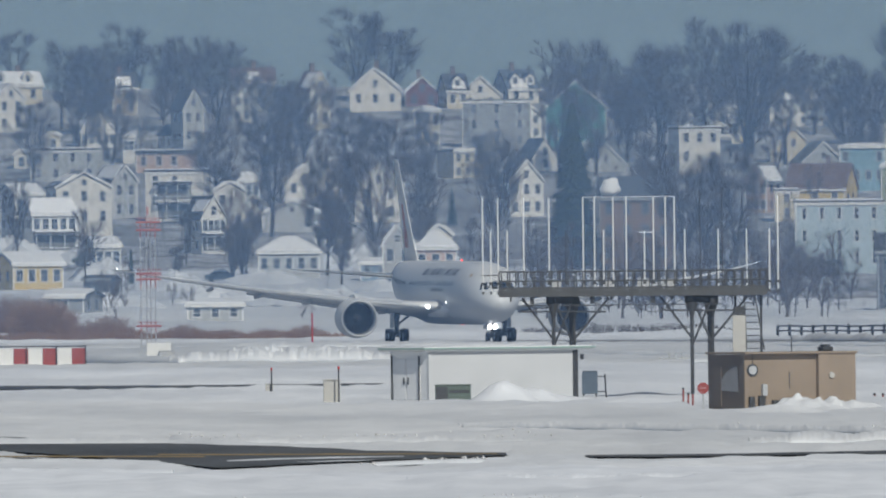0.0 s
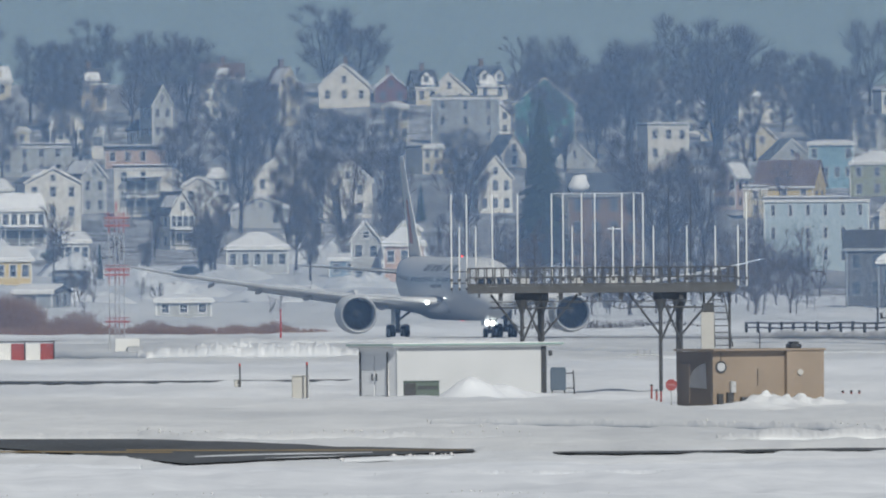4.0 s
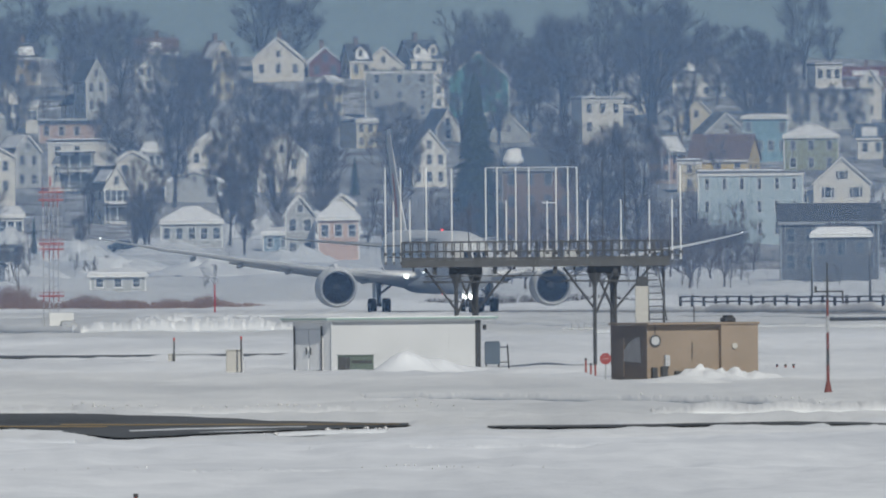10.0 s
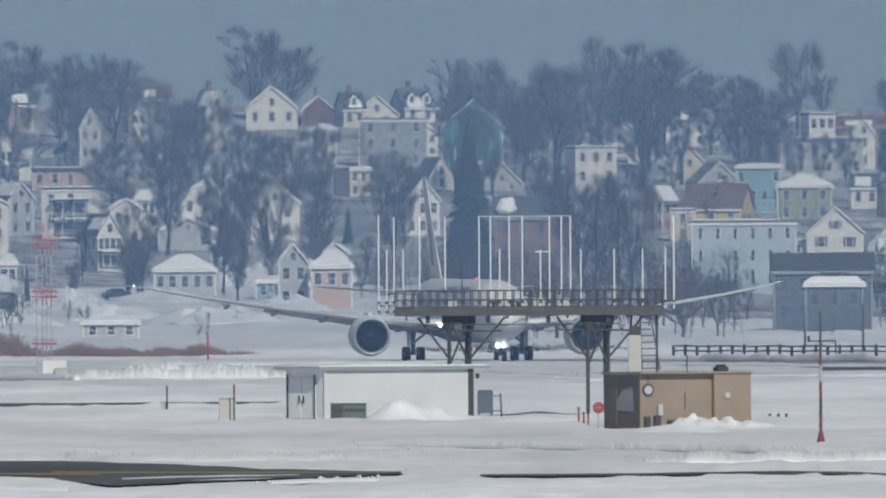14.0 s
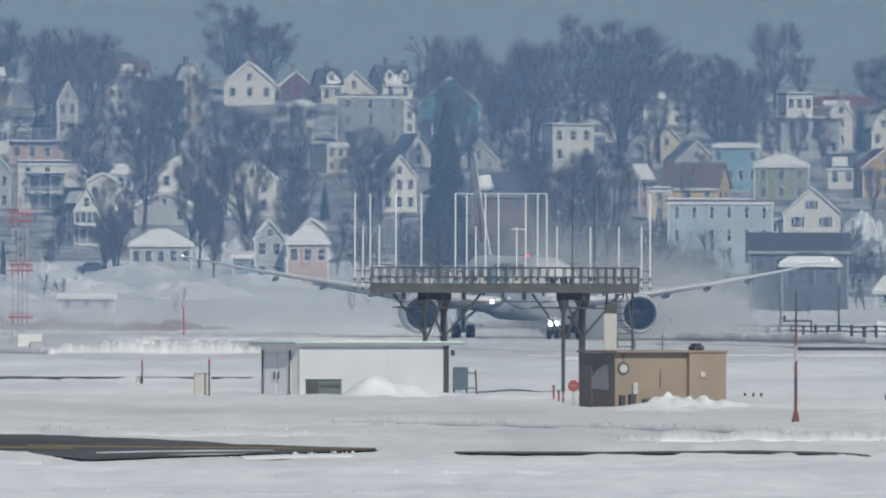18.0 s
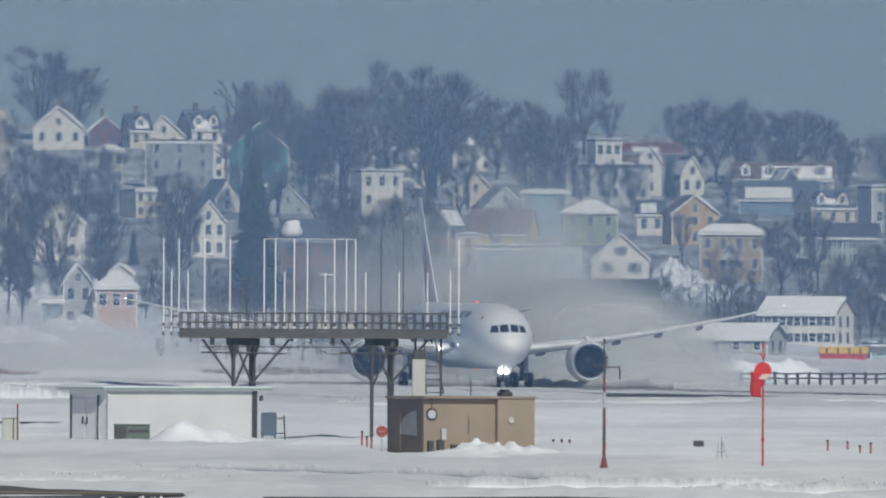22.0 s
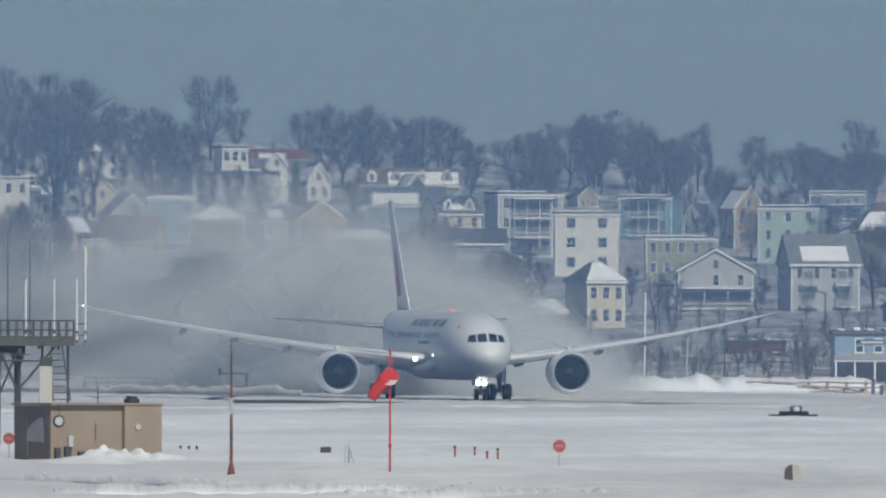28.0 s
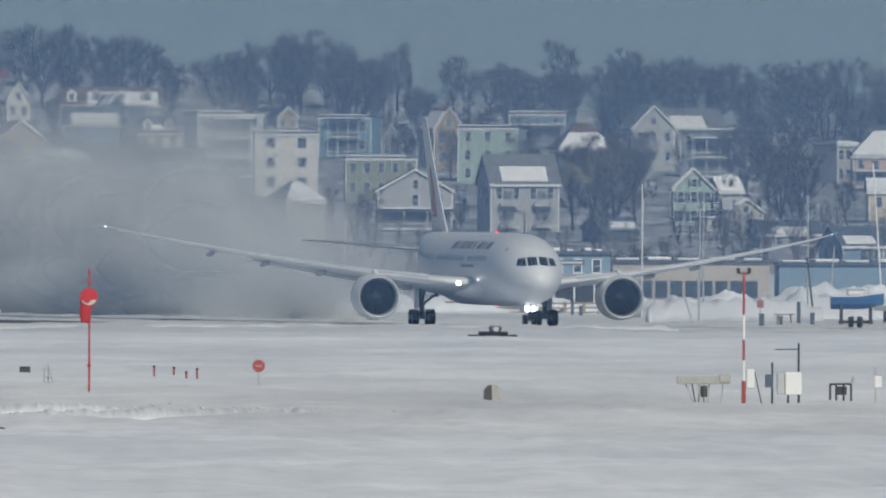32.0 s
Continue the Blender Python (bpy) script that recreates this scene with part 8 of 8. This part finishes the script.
parked_car(-48.17, 3824.6, 6.75, CABINET, "dark car parked on the snowy street")
parked_car(-28.47, 3624.1, 4.47, BLUE_BOX, "dark blue car parked on the snowy street")
parked_car(101.06, 4200.5, 11.95, DARK_STEEL, "dark car parked between the houses")
parked_car(188.87, 4148.9, 11.23, DARK_STEEL, "dark car under snow beside a garage")


# ---- tinted slabs in place of haze over the water and the hillside ----
def haze_slab(d, deep, tint, alpha):
    """A long deep see-through slab; its blue tint stands in for winter haze."""
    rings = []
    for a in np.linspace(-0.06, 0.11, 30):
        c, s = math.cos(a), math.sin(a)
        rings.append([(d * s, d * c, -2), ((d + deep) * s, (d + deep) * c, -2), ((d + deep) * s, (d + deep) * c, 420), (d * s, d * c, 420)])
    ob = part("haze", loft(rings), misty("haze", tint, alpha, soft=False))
    tagged(ob, "see-through blue-tinted slab that imitates winter haze before the hillside", "haze", kind="stuff")


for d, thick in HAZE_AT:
    haze_slab(d, 60, HAZE_TINT, thick)

# ---- snow blown up by the engines ----
def puff_mesh(seed, mat):
    """A lens-shaped lumpy body of airborne snow of unit size."""
    bm = bmesh.new()
    bmesh.ops.create_icosphere(bm, subdivisions=3, radius=1.0)
    for v in bm.verts:
        k = 1 + 0.10 * noise.noise(v.co * 1.7 + Vector((seed, 0, 0)))
        v.co = Vector((v.co.x * k, v.co.y * 0.35 * k, v.co.z * k))
    me = bpy.data.meshes.new("blown_snow")
    for f in bm.faces:
        f.smooth = True
    bm.to_mesh(me)
    bm.free()
    me.materials.append(mat)
    return me


MIST = misty("airborne_snow", MIST_TINT, MIST_ALPHA)
THIN_MIST = misty("thin_airborne_snow", MIST_TINT, MIST_ALPHA * 0.22)
PUFF_MESHES = [puff_mesh(s, MIST) for s in (1.0, 5.0, 9.0)]
THIN_MESHES = [puff_mesh(s, THIN_MIST) for s in (2.0, 6.0, 8.0)]
MID_MIST = misty("drifting_airborne_snow", MIST_TINT, MIST_ALPHA * 0.5)
MID_MESHES = [puff_mesh(s, MID_MIST) for s in (3.0, 4.0, 7.0)]
PLUME = []


def build_plume():
    """Puffs of snow along the runway behind the jet blast: each with the second at which it is torn up."""
    rnd = random.Random(12)
    k = 0
    for i in range(62):
        u = 60 + i * 40.0
        for layer in range(5):
            uu = u + rnd.uniform(-30, 30)
            start = 13.4 + (1150 - uu) / 380.0 if uu < 1150 else blast_time(uu) - 1.6
            start += layer * 0.7 + rnd.uniform(-0.3, 0.5)
            if uu < 1120 and (layer > 1 or i % 3 == 2):
                continue
            if start > 31 or uu > 2520 or (layer == 4 and not 1450 < uu < 2330) or layer == 3 and (i % 2 or uu > 2200):
                continue
            a = (uu - 784) / 50000.0
            x = a * 2450
            y = between([(r[0], r[2]) for r in TAXI], max(start + 0.5, 15)) + rnd.uniform(15, 28) + 11 * layer if uu > 1150 else rnd.uniform(2620, 2640) + 20 * layer
            rx, rz = rnd.uniform(6.5, 9.5), (4.0, 5.2, 6.6, 8.0, 9.0)[layer] * rnd.uniform(0.85, 1.15)
            top = (0.5, 3.2, 5.6, 9.0, 13.0)[layer] + rnd.uniform(-0.8, 1.2)
            mid = 1360 < uu < 1620 or 2180 < uu < 2300
            thin = uu <= 1360 or uu >= 2300 or layer == 4 or (layer == 3 and uu < 1700)
            ob = new("blown_snow", (THIN_MESHES if thin else MID_MESHES if mid else PUFF_MESHES)[k % 3])
            rx *= 1.0 if thin else 1.4
            ob.scale = (rx, 14.0, rz)
            tagged(ob, "soft cloud of powder snow whirled up by the engines", "snow cloud", "blown snow", "stuff")
            PLUME.append((ob, start, math.tan(a) * y, y, top, rz, rnd.uniform(-0.25, 0.1), rnd.uniform(-12, 12)))
            k += 1


TAXI = (  # second, x, y, heading of the airliner
    (0, 0.62, 2548, 9.4), (2, 2.12, 2548, 9.0), (6, 4.97, 2550, 8.2), (9, 7.13, 2548, 7.7), (12, 9.37, 2545, 7.3), (14.5, 12.09, 2538, 7.2), (17, 15.74, 2522, 7.4),
    (19, 20.7, 2505, 7.5), (21, 26.5, 2485, 7.5), (23, 33.74, 2453, 7.4), (24.5, 40.0, 2428, 7.3), (27, 52.23, 2380, 7.0), (28, 57.48, 2352, 7.0), (30, 69.01, 2292, 7.0),
    (31, 74.9, 2260, 7.1), (32, 81.53, 2228, 7.2))
BLAST = ((1150, 15.0), (1450, 17.0), (1600, 19.0), (1730, 21.0), (1830, 23.0), (2290, 28.0), (2440, 30.0), (2520, 32.0))


def blast_time(u):
    """When the edge of the blown snow reaches a bearing, in units of a fifty-thousandth."""
    return between(BLAST, u)


build_plume()


# ---- what moves ----
def motions():
    walk(AIRLINER, [(t, pose(x, y, 0, 0, 0, psi - 90)) for t, x, y, psi in TAXI])
    # the wings bend upwards as the aircraft gathers speed
    for wing, s, k in zip(WINGS, (-1, 1), (0.75, 0.35)):
        walk(wing, [(0, pose(0, 0, 0)), (14, pose(0, 0, 0)), (17, pose(0, 0, 0, s * 0.8 * k)), (20, pose(0, 0, 0, s * 1.5 * k)), (24, pose(0, 0, 0, s * 1.9 * k)), (28, pose(0, 0, 0, s * 2.1 * k)), (32, pose(0, 0, 0, s * 2.2 * k))])
    # the sock swings from the side to straight down as the wind drops
    walk(SOCKS[0], [(t, pose(x, 0, 4.6, 0, a, 0)) for t, x, a in ((0, -0.26, 8), (16, -0.26, 8), (19, -0.26, 12), (21, -0.27, 7), (23, -0.27, 4), (24.5, -0.25, 20), (26.5, -0.22, 26), (27, -0.22, 30), (28, -0.22, 36), (29, -0.2, 24), (29.5, -0.1, 10), (30, -0.04, 6), (31, 0, 0), (32, -0.14, 2))])
    for ob, start, x, y, top, rz, drift_x, lean in PLUME:
        low = -1.35 * rz - 1.0
        rows = [(0, pose(x, y, low)), (start, pose(x, y, low))]
        for dt, k in ((0.8, 0.5), (1.8, 0.85), (3.4, 1.0)):
            if start + dt < 31.9:
                rows.append((start + dt, pose(x + drift_x * dt, y, low + (top - low) * k, 0, lean * k * 0.5, 0)))
        k = min(1.0, (32 - start) / 3.4)
        rows.append((32, pose(x + drift_x * (32 - start), y, low + (top - low) * k + 0.08 * (32 - start) * k, 0, lean * k, 0)))
        walk(ob, rows)


motions()
